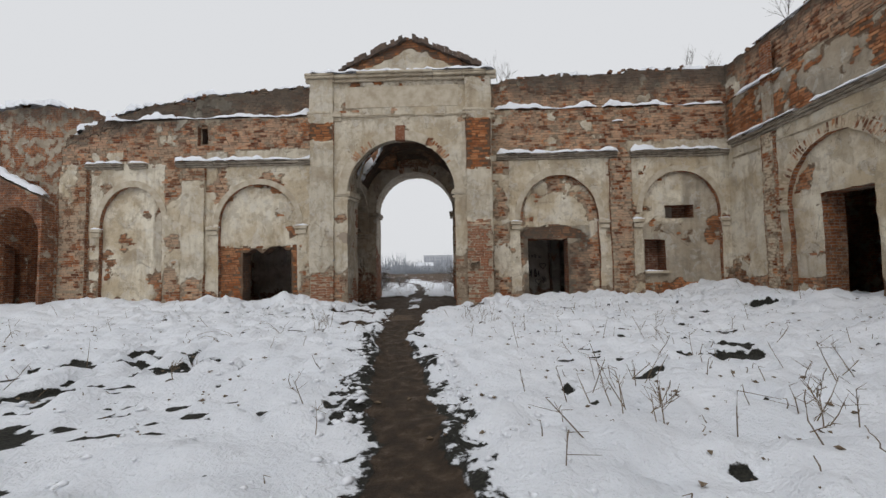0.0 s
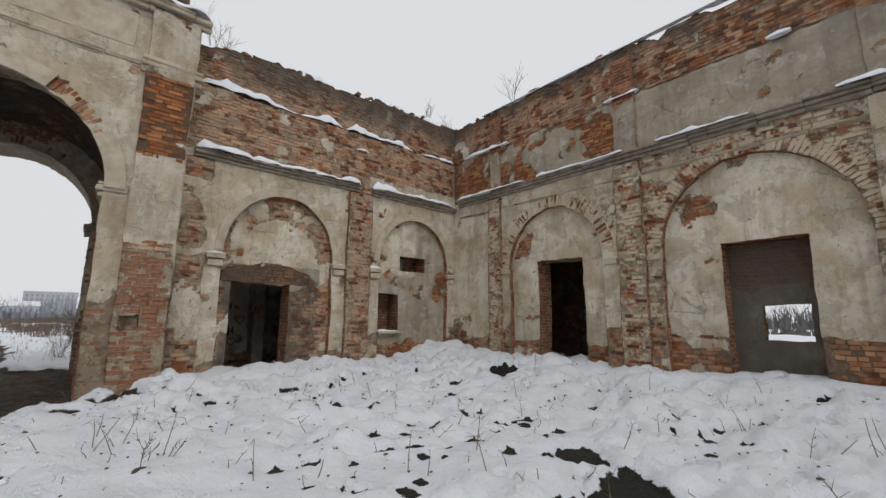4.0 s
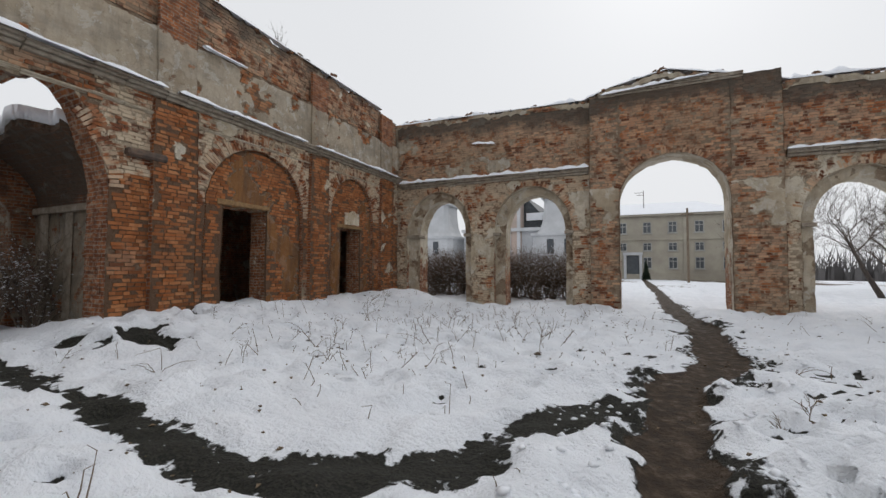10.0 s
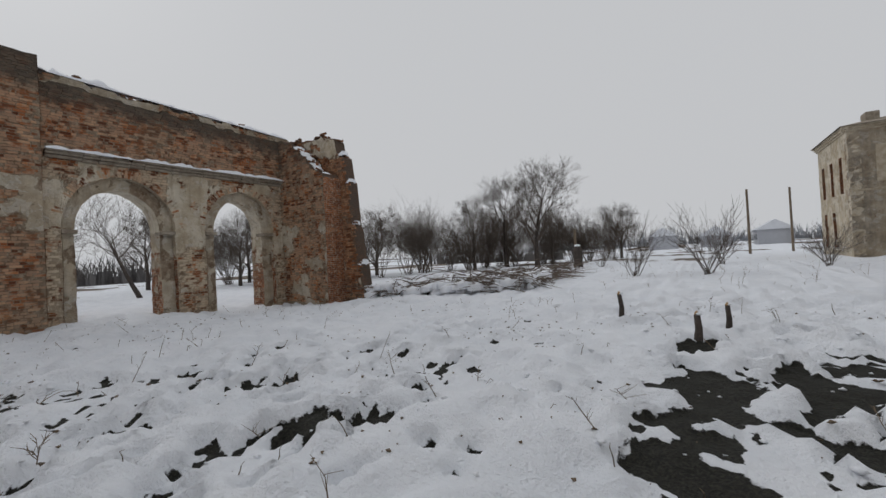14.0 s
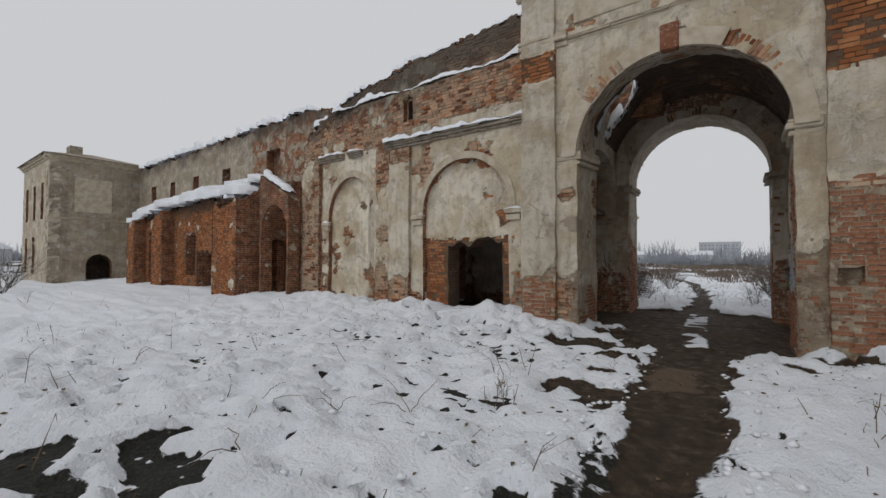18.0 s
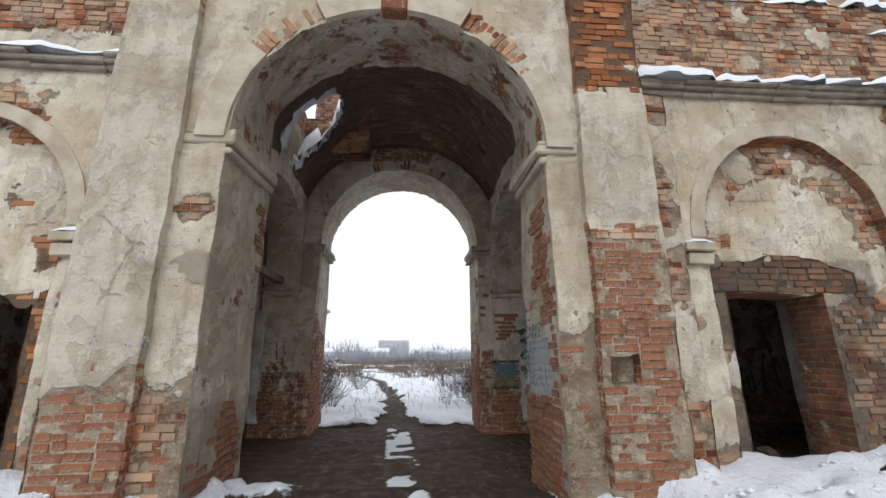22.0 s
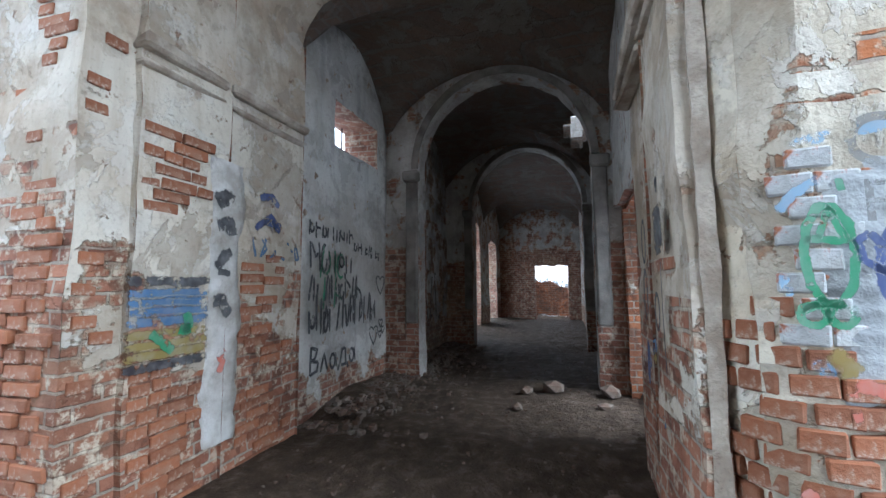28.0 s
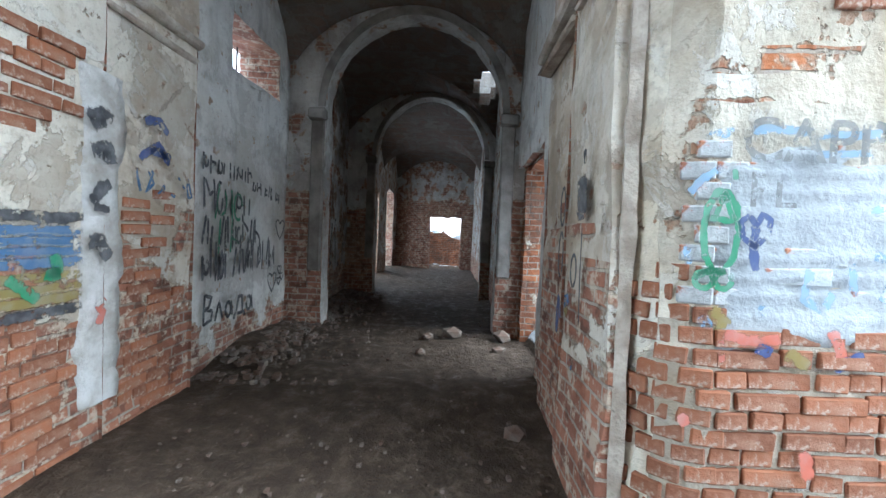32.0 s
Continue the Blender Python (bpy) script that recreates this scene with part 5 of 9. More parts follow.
# Both vaults: soot with the shade up there put into their dark colour.
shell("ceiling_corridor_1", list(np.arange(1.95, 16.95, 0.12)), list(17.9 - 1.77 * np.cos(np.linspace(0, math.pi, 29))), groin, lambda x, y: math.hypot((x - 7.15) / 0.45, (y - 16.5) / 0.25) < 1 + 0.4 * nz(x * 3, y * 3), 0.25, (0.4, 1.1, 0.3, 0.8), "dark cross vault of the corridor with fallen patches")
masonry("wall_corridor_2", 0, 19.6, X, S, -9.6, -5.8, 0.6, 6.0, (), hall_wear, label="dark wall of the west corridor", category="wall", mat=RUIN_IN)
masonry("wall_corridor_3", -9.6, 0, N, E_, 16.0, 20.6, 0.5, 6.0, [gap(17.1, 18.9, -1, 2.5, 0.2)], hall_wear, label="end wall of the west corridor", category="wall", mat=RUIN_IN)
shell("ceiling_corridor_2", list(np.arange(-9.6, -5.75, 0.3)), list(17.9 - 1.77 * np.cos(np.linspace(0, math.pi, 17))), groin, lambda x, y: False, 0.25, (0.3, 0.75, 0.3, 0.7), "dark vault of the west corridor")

# ---- east range ----
RINGS_S = []


def east_front(u, z):
    if z > 7.3:
        return (0.0, 0.8 * soot_top(z, 8.7, 1.1), 0.4, 0)
    if z > 5.75:
        return (0.92 if -12.5 < u < 8.5 and z < 7.25 else 0.3, 0.12, 0.2, 0.85)
    if u < -1.0:
        return (-0.25 + (0.4 if z > 4.7 else 0), (0.1 if z < 3.4 else 0.06) + 0.25 * (1 - low(z, 0.2, 1.4)), 0.12 + 0.5 * max(0.0, nz(u * 0.6, z * 0.8, 2.2)) if z < 3.6 else 0.75, 0.3)
    p = 1.05 * low(z, 1.0, 1.8) if u > 8.6 else 0.18
    return (0.05 + p, 0.2 * (1 - low(z, 0.2, 1.2)), (0.25 + 0.7 * low(u, -1.0, 4.0)) * (1 if z > 1.4 else 0.4), 0.08 if u > 8.6 else 0.2)


def east_core(u, z):
    if z > 5.6:
        return east_front(u, z)
    if u > 9:
        return (0.97 if z > 1.0 else 0.2, 0, 0.3, 0.0 if z > 1.8 else 0.4)
    if u > 4:
        return (0.97 if z > 1.3 else 0.12, 0.0, 0.3, 0.0 if z > 2 else 0.25)
    if u > -3:
        return (0.1, 0.1, 0.5, 0.3)
    return (-0.1 if u > -7.5 else (0.5 if z > 3.3 else -0.1), 0.1, 0.15, 0.55)


ETOP = [(-13.3, 8.5), (-7.5, 8.7), (-2, 8.8), (4, 8.75), (8, 8.7), (13, 8.75), (16, 8.75)]
wall_e = masonry("wall_east", 10.2, 0, N, W_, -13.2, 15.5, 0.6, jag(ETOP, 0.2, 4), [gap(10.25, 11.75, -1, 3.3, 0.03), gap(5.58, 7.02, -1, 3.25, 0.02), arch(-1.2, 2.6, 3.2, 1.9, notch=(-0.35, 0.62, 0.5)), gap(-5.52, -4.03, -1, 3.3, 0.1), gap(-10.35, -9.1, -1, 3.12, 0.12)], east_core, jamb=(0.2, 0.15, 0.4, 0.2), crumble=8, laid=lambda u, z: z > 7.1 or z < 5.3 and (9.5 < u < 12.8 or 4.6 < u < 8.2 or -7 < u < -3.3 or -11.2 < u < -8.3), label="long ruined brick wall with blind arches, doorways and a wide arch", category="wall")
masonry("front", 10.05, 0, N, W_, -13.2, 15.33, 0.15, lambda u: 7.3 + 0.04 * nz(u * 2, 9), [arch(9.6, 12.7, 3.2, 1.65), arch(4.7, 8.15, 3.2, 1.85), arch(-1.2, 2.6, 3.2, 1.9, notch=(-0.35, 0.62, 0.5)), arch(-6.95, -3.4, 3.2, 1.85), arch(-11.1, -8.4, 3.5, 1.6)], east_front, jamb=(0.1, 0.05, 0.3, 0.2), laid=lambda u, z: True, kind="", parent=wall_e)
for a, b in ((13.0, 13.5), (8.5, 9.15), (3.65, 4.55), (-3.1, -2.05), (-8.1, -7.2), (-12.6, -11.6)):
    masonry("pilaster", 9.93, 0, N, W_, a, b, 0.12, 5.5, (), lambda u, z: (0.35 * low(z, 2, 4) if u > 0 else 0.03, 0, 0.85 if u > 0 else 0.15, 0.2), laid=lambda u, z: True, kind="", parent=wall_e)
    masonry("pilaster", 9.97, 0, N, W_, a + 0.05, b - 0.05, 0.08, 8.4, (), lambda u, z: (0.7 if z < 7.2 else 0.1, 0.3, 0.2, 0.95), kind="", parent=wall_e, bottom=5.75)
ledge("cornice", -13.2, 15.0, 9.8, 10.05, 5.56, 5.78, wall_e, None, "y")
ledge("cornice", -13.2, 15.0, 9.97, 10.06, 5.12, 5.2, wall_e, TRIM, "y")
for a, b in ((-12.8, -7.3), (-6.8, -2.5), (-2.2, 0.8), (1.2, 3.4), (4.2, 4.9), (6.2, 8.0), (8.8, 11.4), (11.9, 14.8)):
    snow_strip("snow_ledge", [(9.87, a, 5.78), (9.87, b, 5.78)], 0.3, 0.08, "line of snow along the east cornice", int(a * 3) + 140, 0.25, (-1, 0))
for a, b, sp in ((9.55, 9.2, 0), (12.72, 13.0, 0), (8.2, 8.48, 0), (4.35, 4.7, 0)):
    box("impost", (9.94, min(a, b), 3.0), (10.08, max(a, b), 3.14), TRIM, wall_e, "", 0.015, 0.008)
for c, r, sp, ri in ((11.15, 1.55, 3.2, 1.65), (6.43, 1.72, 3.2, 1.85), (0.7, 1.9, 3.2, 1.9), (-5.17, 1.78, 3.2, 1.85), (-9.75, 1.35, 3.5, 1.6)):
    spans = ((0, 52), (88, 180)) if c == 0.7 else ((0, 180),)
    ring_bricks(wall_e, 10.05, 0, N, W_, c, sp, r, ri, int(c * 9) + 900, 0.42 if c < 0 else 0.3, 0.03, wash=0.8 if c > 2 else 0.55, skip=0.03, spans=spans)
    if c > 0:
        ring_bricks(wall_e, 10.05, 0, N, W_, c, sp, r + 0.31, ri + 0.31, int(c * 9) + 950, 0.13, wash=0.8 if c > 2 else 0.25, skip=0.25, spans=spans)
for c, r, sp, ri in ((7.9, 1.6, 3.05, 1.95), (3.65, 1.6, 3.05, 1.9), (-6.725, 1.62, 3.1, 1.75), (-10.975, 1.52, 3.1, 1.7)):
    RINGS_S.append((c, r, sp, ri))
snow_strip("snow_patch", [(10.35, -12, 8.75), (10.35, 0, 8.85), (10.35, 14, 8.8)], 0.45, 0.04, "thin snow on the east wall top", 161, 0.5, (-1, 0))
for p in ([(9.98, 8.4, 7.32), (9.98, 9.3, 7.32)], [(9.98, 12.6, 7.3), (9.98, 14.6, 7.3)], [(9.98, 5.4, 7.3), (9.98, 5.8, 7.3)], [(9.98, -4.5, 7.3), (9.98, -3.2, 7.3)]):
    snow_strip("snow_patch", p, 0.2, 0.08, "bit of snow on a ledge of the east wall", int(p[0][1] * 9) + 200, 0.1, (-1, 0))
# Shade of the deep recess is put into the infill's dark wear.
masonry("infill", 10.55, 0, N, W_, 5.5, 7.1, 0.2, 3.2, [gap(5.72, 6.5, 1.25, 1.95)], lambda u, z: (0.8 if z < 2.4 else 0.1, 0.95, 0.3, 0.95), kind="", parent=wall_e)
for c, r, d0, d1 in ((-5.17, 1.76, -5.52, -4.03), (-9.75, 1.33, -10.35, -9.1)):
    rise = 1.83 if c > -7 else 1.58
    spring = 3.2 if c > -7 else 3.5
    masonry("recess_coat", 10.16, 0, N, W_, c - r, c + r, 0.04, lambda u, c=c, r=r, k=rise, p=spring: p + k * math.sqrt(max(0.0, 1 - ((u - c) / r) ** 2)), [gap(d0 - 0.03, d1 + 0.03, -1, 3.32 if c > -7 else 3.16, 0.1)], lambda u, z: (0.33 - 0.25 * low(z, 3.4, 4.2), 0.12 + 0.35 * (1 - low(z, 0.2, 1.0)), 0.12, 0.2), mat=RUIN_OCHRE, kind="", parent=wall_e, laid=lambda u, z: True)
    box("lintel", (10.13, d0 - 0.12, 3.3 if c > -7 else 3.12), (10.5, d1 + 0.2, 3.45 if c > -7 else 3.25), OCHRE_WOOD, wall_e, "ochre-stained old timber lintel", 0.02, 0.02)
for y0, y1, z in ((-2.35, -1.5, 4.02), (2.55, 3.2, 4.05)):
    box("broken_impost", (9.86, y0, z), (10.06, y1, z + 0.2), OLDBRICK, wall_e, "dark broken impost block", 0.04, 0.03)
masonry("plaster_patch", 10.12, 0, N, W_, -10.25, -9.3, 0.045, jag([(-10.25, 3.75), (-9.8, 3.8), (-9.3, 3.7)], 0.12, 2), (), lambda u, z: (1.0, 0, 0, 0), kind="", parent=wall_e, bottom=3.26)
masonry("wall_east_back", 14.4, 0, N, W_, -22, 16.0, 0.6, jag([(-22, 4.0), (-12, 4.5), (-5, 5.0), (-2, 4.9), (0.5, 4.6), (3.4, 4.65), (4.2, 4.9), (9, 4.6), (16, 5.6)], 0.22, 6), [arch(-1.25, 2.2, 2.75, 1.2), gap(5.9, 7.7, 0.6, 2.3, 0.1), gap(-9.2, -8.72, -1, 2.7, 0.1)], lambda u, z: (0.35, 0.5 + 0.25 * low(z, 3.4, 4.4), 0.3, 0.9), jamb=(0.4, 0.55, 0.3, 0.8), label="inner wall of the roofless east wing with an arch to the garden", category="wall")
for k, (pts, wd, th) in enumerate((([(14.5, -6, 5.05), (14.5, -2.2, 4.95)], 0.7, 0.35), ([(14.45, -2.0, 4.95), (14.45, 0.5, 4.68), (14.45, 3.3, 4.7)], 0.85, 0.24), ([(14.5, 4.2, 4.9), (14.5, 8, 4.7)], 0.7, 0.35))):
    snow_strip("snow_patch", pts, wd, th, "thick ragged snow on the broken inner wall", 171 + k, 0.02, (-1, 0))
masonry("wall_east_rear", 17.4, 0, N, W_, 0.2, 5.5, 0.5, jag([(0.2, 5.8), (1.2, 6.1), (3.5, 6.15), (5.5, 6.0)], 0.2, 21), [gap(0.2, 5.5, -1, 4.35, 0.2)], lambda u, z: (0.2, 0.75, 0.2, 0.8), jamb=(0.3, 0.7, 0.2, 0.8), label="dark remains of a higher wall behind the wing", category="wall")
snow_strip("snow_patch", [(17.5, 0.2, 5.85), (17.5, 1.2, 6.12), (17.5, 3.5, 6.17), (17.5, 5.4, 6.0)], 0.8, 0.4, "snow on the higher rear wall", 178, -0.1, (-1, 0))
# Cross walls that get darker towards the top.
for yy in (-1.75, 3.7):
    cross = masonry("wall_partition_1" if yy < 0 else "wall_partition_2", 10.8, yy, X, S if yy > 0 else N, 0, 3.6, 0.5, jag([(0, 4.6), (3.6, 4.7)], 0.3, yy), (), lambda u, z: (0.62 if z < 3.0 else 0.2, 0.5 + 0.3 * low(z, 2.4, 3.6), 0.3, 0.9), label="dark cross wall of the roofless east wing", category="wall")
    for a in (11.3, 12.5, 13.7):
        box("pilaster", (a, min(yy, yy + (0.07 if yy < 0 else -0.07)), -0.2), (a + 0.32, max(yy, yy + (0.07 if yy < 0 else -0.07)), 2.95), LEDGE, cross, "", 0.02, 0.02)
    box("impost", (10.85, min(yy, yy + (0.12 if yy < 0 else -0.12)), 2.95), (14.35, max(yy, yy + (0.12 if yy < 0 else -0.12)), 3.12), LEDGE, cross, "", 0.02, 0.02)


def haunch(x, y):
    return 3.05 + 1.75 * math.sqrt(max(0.0, 1 - ((y - 0.85) / 2.62) ** 2))


def broken_edge(x):
    return -0.5 + 0.4 * nz(x * 1.1, 4.4)


shell("ceiling_wing", list(np.linspace(10.82, 14.38, 40)), list(np.linspace(-1.76, 0.3, 60)), haunch, lambda x, y: y > broken_edge(x) + 0.1 * nz(x * 6.0, 2.2), 0.22, (0.35, 0.95, 0.2, 0.8), "dark remnant of the fallen vault of the east wing")
snow_bed = shell("snow_patch", list(np.linspace(10.84, 14.36, 60)), list(np.linspace(-1.76, 0.3, 70)), lambda x, y: haunch(x, y) + 0.2 + 0.2 * (1 - max(0.0, min(1.0, (broken_edge(x) + 0.1 - y) / 0.35))) ** 2 * -0.5, lambda x, y: y > broken_edge(x) + 0.08, 0.3, (0, 0, 0, 0), "")
snow_bed.data.polygons.foreach_set("use_smooth", np.ones(len(snow_bed.data.polygons), bool))
snow_bed.data.materials[0] = SNOW
tagged(snow_bed, "deep snow lying on the vault remnant", "snow", "", "stuff")

# ---- south range ----


def south_front(u, z):
    if z > 5.6:
        h = float(np.interp(u, [e[0] for e in STOP], [e[1] for e in STOP]))
        return (-0.25 if u < 3 else 0.0, min(1.0, 1.4 * soot_top(z, h, 1.6)), 0.4, 0.8)
    p = -0.05
    if -9.6 < u < -8.1:
        p = 0.8 * low(z, 1.6, 2.6)
    elif -5.4 < u < -4.2 or 1.3 < u < 2.2:
        p = 0.75 if 3.1 < z < 4.6 else 0.12
    elif z > 4.4:
        p = 0.3
    elif z > 3.2:
        p = 0.1
    elif 5 < u < 6.4 or u < -12:
        p = 0.5
    return (p - 0.1, 0.0, 0.95 if 0.8 < z < 3.8 else 0.65, 0.35)


STOP = [(-14, 7.5), (-13.6, 7.6), (-8, 7.75), (-4.7, 7.9), (-3.6, 8.35), (-1.4, 8.9), (0.6, 8.6), (1.4, 8.3), (5, 8.3), (10, 8.5)]
holes = [arch(6.63, 8.9, 3.05, 1.55), arch(2.32, 4.81, 3.05, 1.55), arch(-3.17, 0.31, 4.1, 1.6), arch(-7.9, -5.46, 3.1, 1.35), arch(-12.03, -9.87, 3.1, 1.35)]
south_jamb = lambda z: (0.75 if z > 2.8 else 0.3 + 0.3 * low(z, 1.2, 2.5), 0.05, 0.6, 0.3)
wall_s = masonry("wall_south", 0, -13.4, X, N, -14.0, 10.75, 0.75, jag(STOP, 0.13, 7), holes, lambda u, z: (0.6, 0.3, 0.4, 0.6), jamb=south_jamb, crumble=9, laid=lambda u, z: z > 7.0, label="ruined brick wall pierced by a gate arch and four openings", category="wall")
masonry("front", 0, -13.2, X, N, -13.0, 10.05, 0.2, lambda u: jag(STOP, 0.13, 7)(u) - 0.3, [arch(6.3, 9.5, 3.05, 1.95), arch(2.05, 5.25, 3.05, 1.9), arch(-3.17, 0.31, 4.1, 1.6), arch(-8.35, -5.1, 3.1, 1.75), arch(-12.5, -9.45, 3.1, 1.7)], south_front, jamb=south_jamb, laid=lambda u, z: True, kind="", parent=wall_s)
for a, b in ((-4.65, -3.2), (0.34, 1.35)):
    masonry("pilaster", 0, -12.95, X, N, a, b, 0.25, 8.2, (), lambda u, z: (0.3 if 3 < z < 4.6 else -0.2, min(1.0, 1.5 * soot_top(z, 8.3, 1.6)), 0.4, 0.5), laid=lambda u, z: True, kind="", parent=wall_s)
masonry("gate_head", 0, -12.95, X, N, -3.2, 0.34, 0.25, 8.25, [arch(-3.17, 0.31, 4.1, 1.6)], lambda u, z: (-0.15, min(1.0, 1.5 * soot_top(z, 8.4, 1.3)), 0.35, 0.4), jamb=(0.75, 0.1, 0.5, 0.5), laid=lambda u, z: True, kind="", parent=wall_s)
for a, b in ((1.4, 9.8), (-13.0, -4.75)):
    ledge("cornice", a, b, -12.92, -13.2, 5.25, 5.5, wall_s)
    snow_strip("snow_ledge", [(a, -13.05, 5.5), (b, -13.05, 5.5)], 0.3, 0.11, "line of snow along the south cornice", int(a) + 210, 0.05, (0, 1))
ledge("cornice", -3.6, 1.0, -12.8, -12.95, 8.1, 8.3, wall_s)
for pts, wd, th in (([(-2.6, -12.95, 8.35), (0.9, -12.95, 8.15)], 0.4, 0.14), ([(10, -13.7, 8.45), (1.6, -13.7, 8.3), (0.6, -13.7, 8.65), (-1.4, -13.7, 9.0), (-3.6, -13.7, 8.4), (-5, -13.7, 7.95), (-13.6, -13.7, 7.65)], 0.7, 0.15), ([(6.2, -13.1, 7.0), (5.2, -13.1, 6.9)], 0.2, 0.1)):
    snow_strip("snow_patch", pts, wd, th, "snow on the south wall top", int(pts[0][0] * 4) + 230, 0.12, (0, 1))
for a, b in ((6.3, 6.66), (5.0, 5.3), (2.0, 2.35), (8.85, 9.5), (-5.5, -5.1), (-8.35, -7.88), (-9.9, -9.45), (-12.5, -12.0)):
    box("impost", (a, -13.75, 2.95), (b, -13.15, 3.08), LEDGE, wall_s, "", 0.015, 0.01)
masonry("wall_south_return", -13.0, 0, N, E_, -13.2, -10.3, 1.0, jag([(-13.2, 7.5), (-11.6, 6.4), (-10.9, 5.6), (-10.3, 5.3)], 0.2, 8), (), lambda u, z: (0.25 if z < 3.4 else -0.2, 0.15 + 0.5 * soot_top(z, 6.5, 2), 0.4, 0.5), laid=lambda u, z: True, crumble=14, label="broken stub of the vanished west range", category="wall")
masonry("wall_south_stub", -14.0, 0, N, E_, -13.4, -9.0, 0.6, jag([(-13.4, 7.6), (-10.55, 7.2), (-10.5, 6.55), (-10.05, 6.4), (-10.0, 5.2), (-9.8, 5.1), (-9.75, 3.3), (-9.6, 3.2), (-9.55, 1.5), (-9.3, 1.4), (-9.25, 0.4), (-9.0, 0.2)], 0.16, 18), (), lambda u, z: (0.1, 0.2, 0.3, 0.3), laid=lambda u, z: True, crumble=14, label="jagged broken brick end of the wall", category="wall")
for p in ([(-13.5, -12.4, 7.0), (-13.5, -11.6, 6.4), (-13.5, -10.9, 5.65), (-13.5, -10.4, 5.35)], [(-14.3, -11.8, 7.3), (-14.3, -10.75, 7.1)], [(-14.3, -10.4, 6.45), (-14.3, -10.1, 6.38)], [(-14.3, -9.95, 5.15), (-14.3, -9.8, 5.1)], [(-14.3, -9.72, 3.3), (-14.3, -9.58, 3.2)], [(-14.3, -9.5, 1.5), (-14.3, -9.32, 1.4)], [(-14.3, -9.25, 0.45), (-14.3, -9.0, 0.25)]):
    snow_strip("snow_patch", p, 0.6, 0.16, "snow clinging to the broken wall end", int(p[0][2] * 9) + 250, 0.0, (1, 0))

for c, r, sp, ri in RINGS_S:
    ring_bricks(wall_s, 0, -13.2, X, N, c, sp, r, ri, int(c * 7) + 1000, wash=0.5, skip=0.12)
ring_bricks(wall_s, 0, -12.95, X, N, -1.43, 4.1, 1.74, 1.6, 1044, 0.26, wash=0.4, skip=0.1)

# ---- west side: low ruined range, tall wall and corner tower ----
wall_w = masonry("wall_west_tall", 0, 17.0, X, S, -38.0, -15.0, 0.7, jag([(-38, 8.4), (-28, 8.5), (-17, 8.6), (-15, 8.3)], 0.2, 12), [gap(-35.6, -34.8, 5.4, 6.9), gap(-32.4, -31.6, 5.4, 6.9), gap(-29.0, -28.2, 5.3, 6.9), gap(-25.2, -24.3, 5.2, 6.9), gap(-20.6, -19.4, 5.0, 7.3)], lambda u, z: (0.75 if u < -22 else 0.45, 0.3 + 0.5 * soot_top(z, 8.5, 1.2), 0.2, 0.85), crumble=8, label="tall weathered wall with blind windows and a snowy top", category="wall", step=0.3)
masonry("blocking", 0, 17.4, X, S, -36, -19, 0.2, 7.5, (), lambda u, z: (0.4, 0.6, 0.2, 0.9), kind="", parent=wall_w, bottom=5.0, step=0.6)
snow_strip("snow_patch", [(-38, 17.3, 8.5), (-28, 17.3, 8.6), (-17, 17.3, 8.7)], 0.9, 0.28, "snow on the tall wall", 271, -0.05)
low_w = masonry("wall_west_low", 0, 14.5, X, S, -30.0, -17.6, 0.7, jag([(-30, 3.6), (-25.2, 4.4), (-20, 4.5), (-17.6, 4.2)], 0.25, 13), [gap(-28.4, -27.2, -1, 3.2, 0.2), gap(-23.6, -22.6, 0.9, 2.9, 0.2), gap(-22.4, -20.9, -1, 2.0, 0.3)], lambda u, z: (0.0, 0.12 + 0.7 * soot_top(z, 4.3, 1.0), 0.12, 0.3), laid=lambda u, z: True, crumble=8, label="low ruined red brick range with gaps", category="wall", step=0.25)
for a, b in ((-30.0, -28.9), (-26.4, -25.0), (-19.6, -17.6)):
    masonry("pier", 0, 13.9, X, S, a, b, 0.6, jag([(a, 3.8), (b, 4.1)], 0.3, a), (), lambda u, z: (0.04, 0.15, 0.1, 0), laid=lambda u, z: True, crumble=8, kind="", parent=low_w)
masonry("wall_west_return", -17.6, 0, N, E_, 13.9, 17.0, 0.6, jag([(13.9, 4.2), (15.2, 4.9), (17, 5.4)], 0.3, 14), [arch(15.1, 16.6, 1.9, 0.7)], lambda u, z: (0.25, 0.3, 0.2, 0.5), label="end wall of the low ruined range", category="wall")
masonry("wall_west_vault", -17.0, 14.6, X, S, 0, 2.0, 0.5, lambda u: 5.2 - 0.5 * u, [arch(0.1, 1.9, 2.6, 1.3)], lambda u, z: (0.3, 0.5, 0.2, 0.6), label="fragment of a broken vault", category="wall")
for pts, wd, th in (([(-30, 14.5, 3.75), (-25, 14.5, 4.4), (-20, 14.5, 4.5), (-17.7, 14.6, 4.45)], 1.3, 0.42), ([(-18.9, 14.2, 4.2), (-18.3, 14.3, 4.35), (-17.7, 14.4, 4.5)], 0.6, 0.25), ([(-30, 15.8, 4.6), (-24, 15.8, 5.0), (-18, 15.8, 5.2)], 1.6, 0.35), ([(-17, 14.85, 5.25), (-15.2, 14.85, 4.35)], 0.45, 0.2)):
    snow_strip("snow_patch", pts, wd, th, "heavy snow on the low ruined range", int(pts[0][0]) + 330, -0.1)
tower = masonry("corner_tower", -38.0, 0, N, E_, 11.9, 17.7, 0.6, 8.55, [arch(13.9, 15.4, 1.2, 0.8, -1)], lambda u, z: (0.9, 0.5 if u < 13 or u > 16.2 else 0.25, 0, 0.85), jamb=(0.3, 0.3, 0.2, 0.6), kind="", label="two-storey plastered corner pavilion with an arched doorway", category="building", step=0.3)
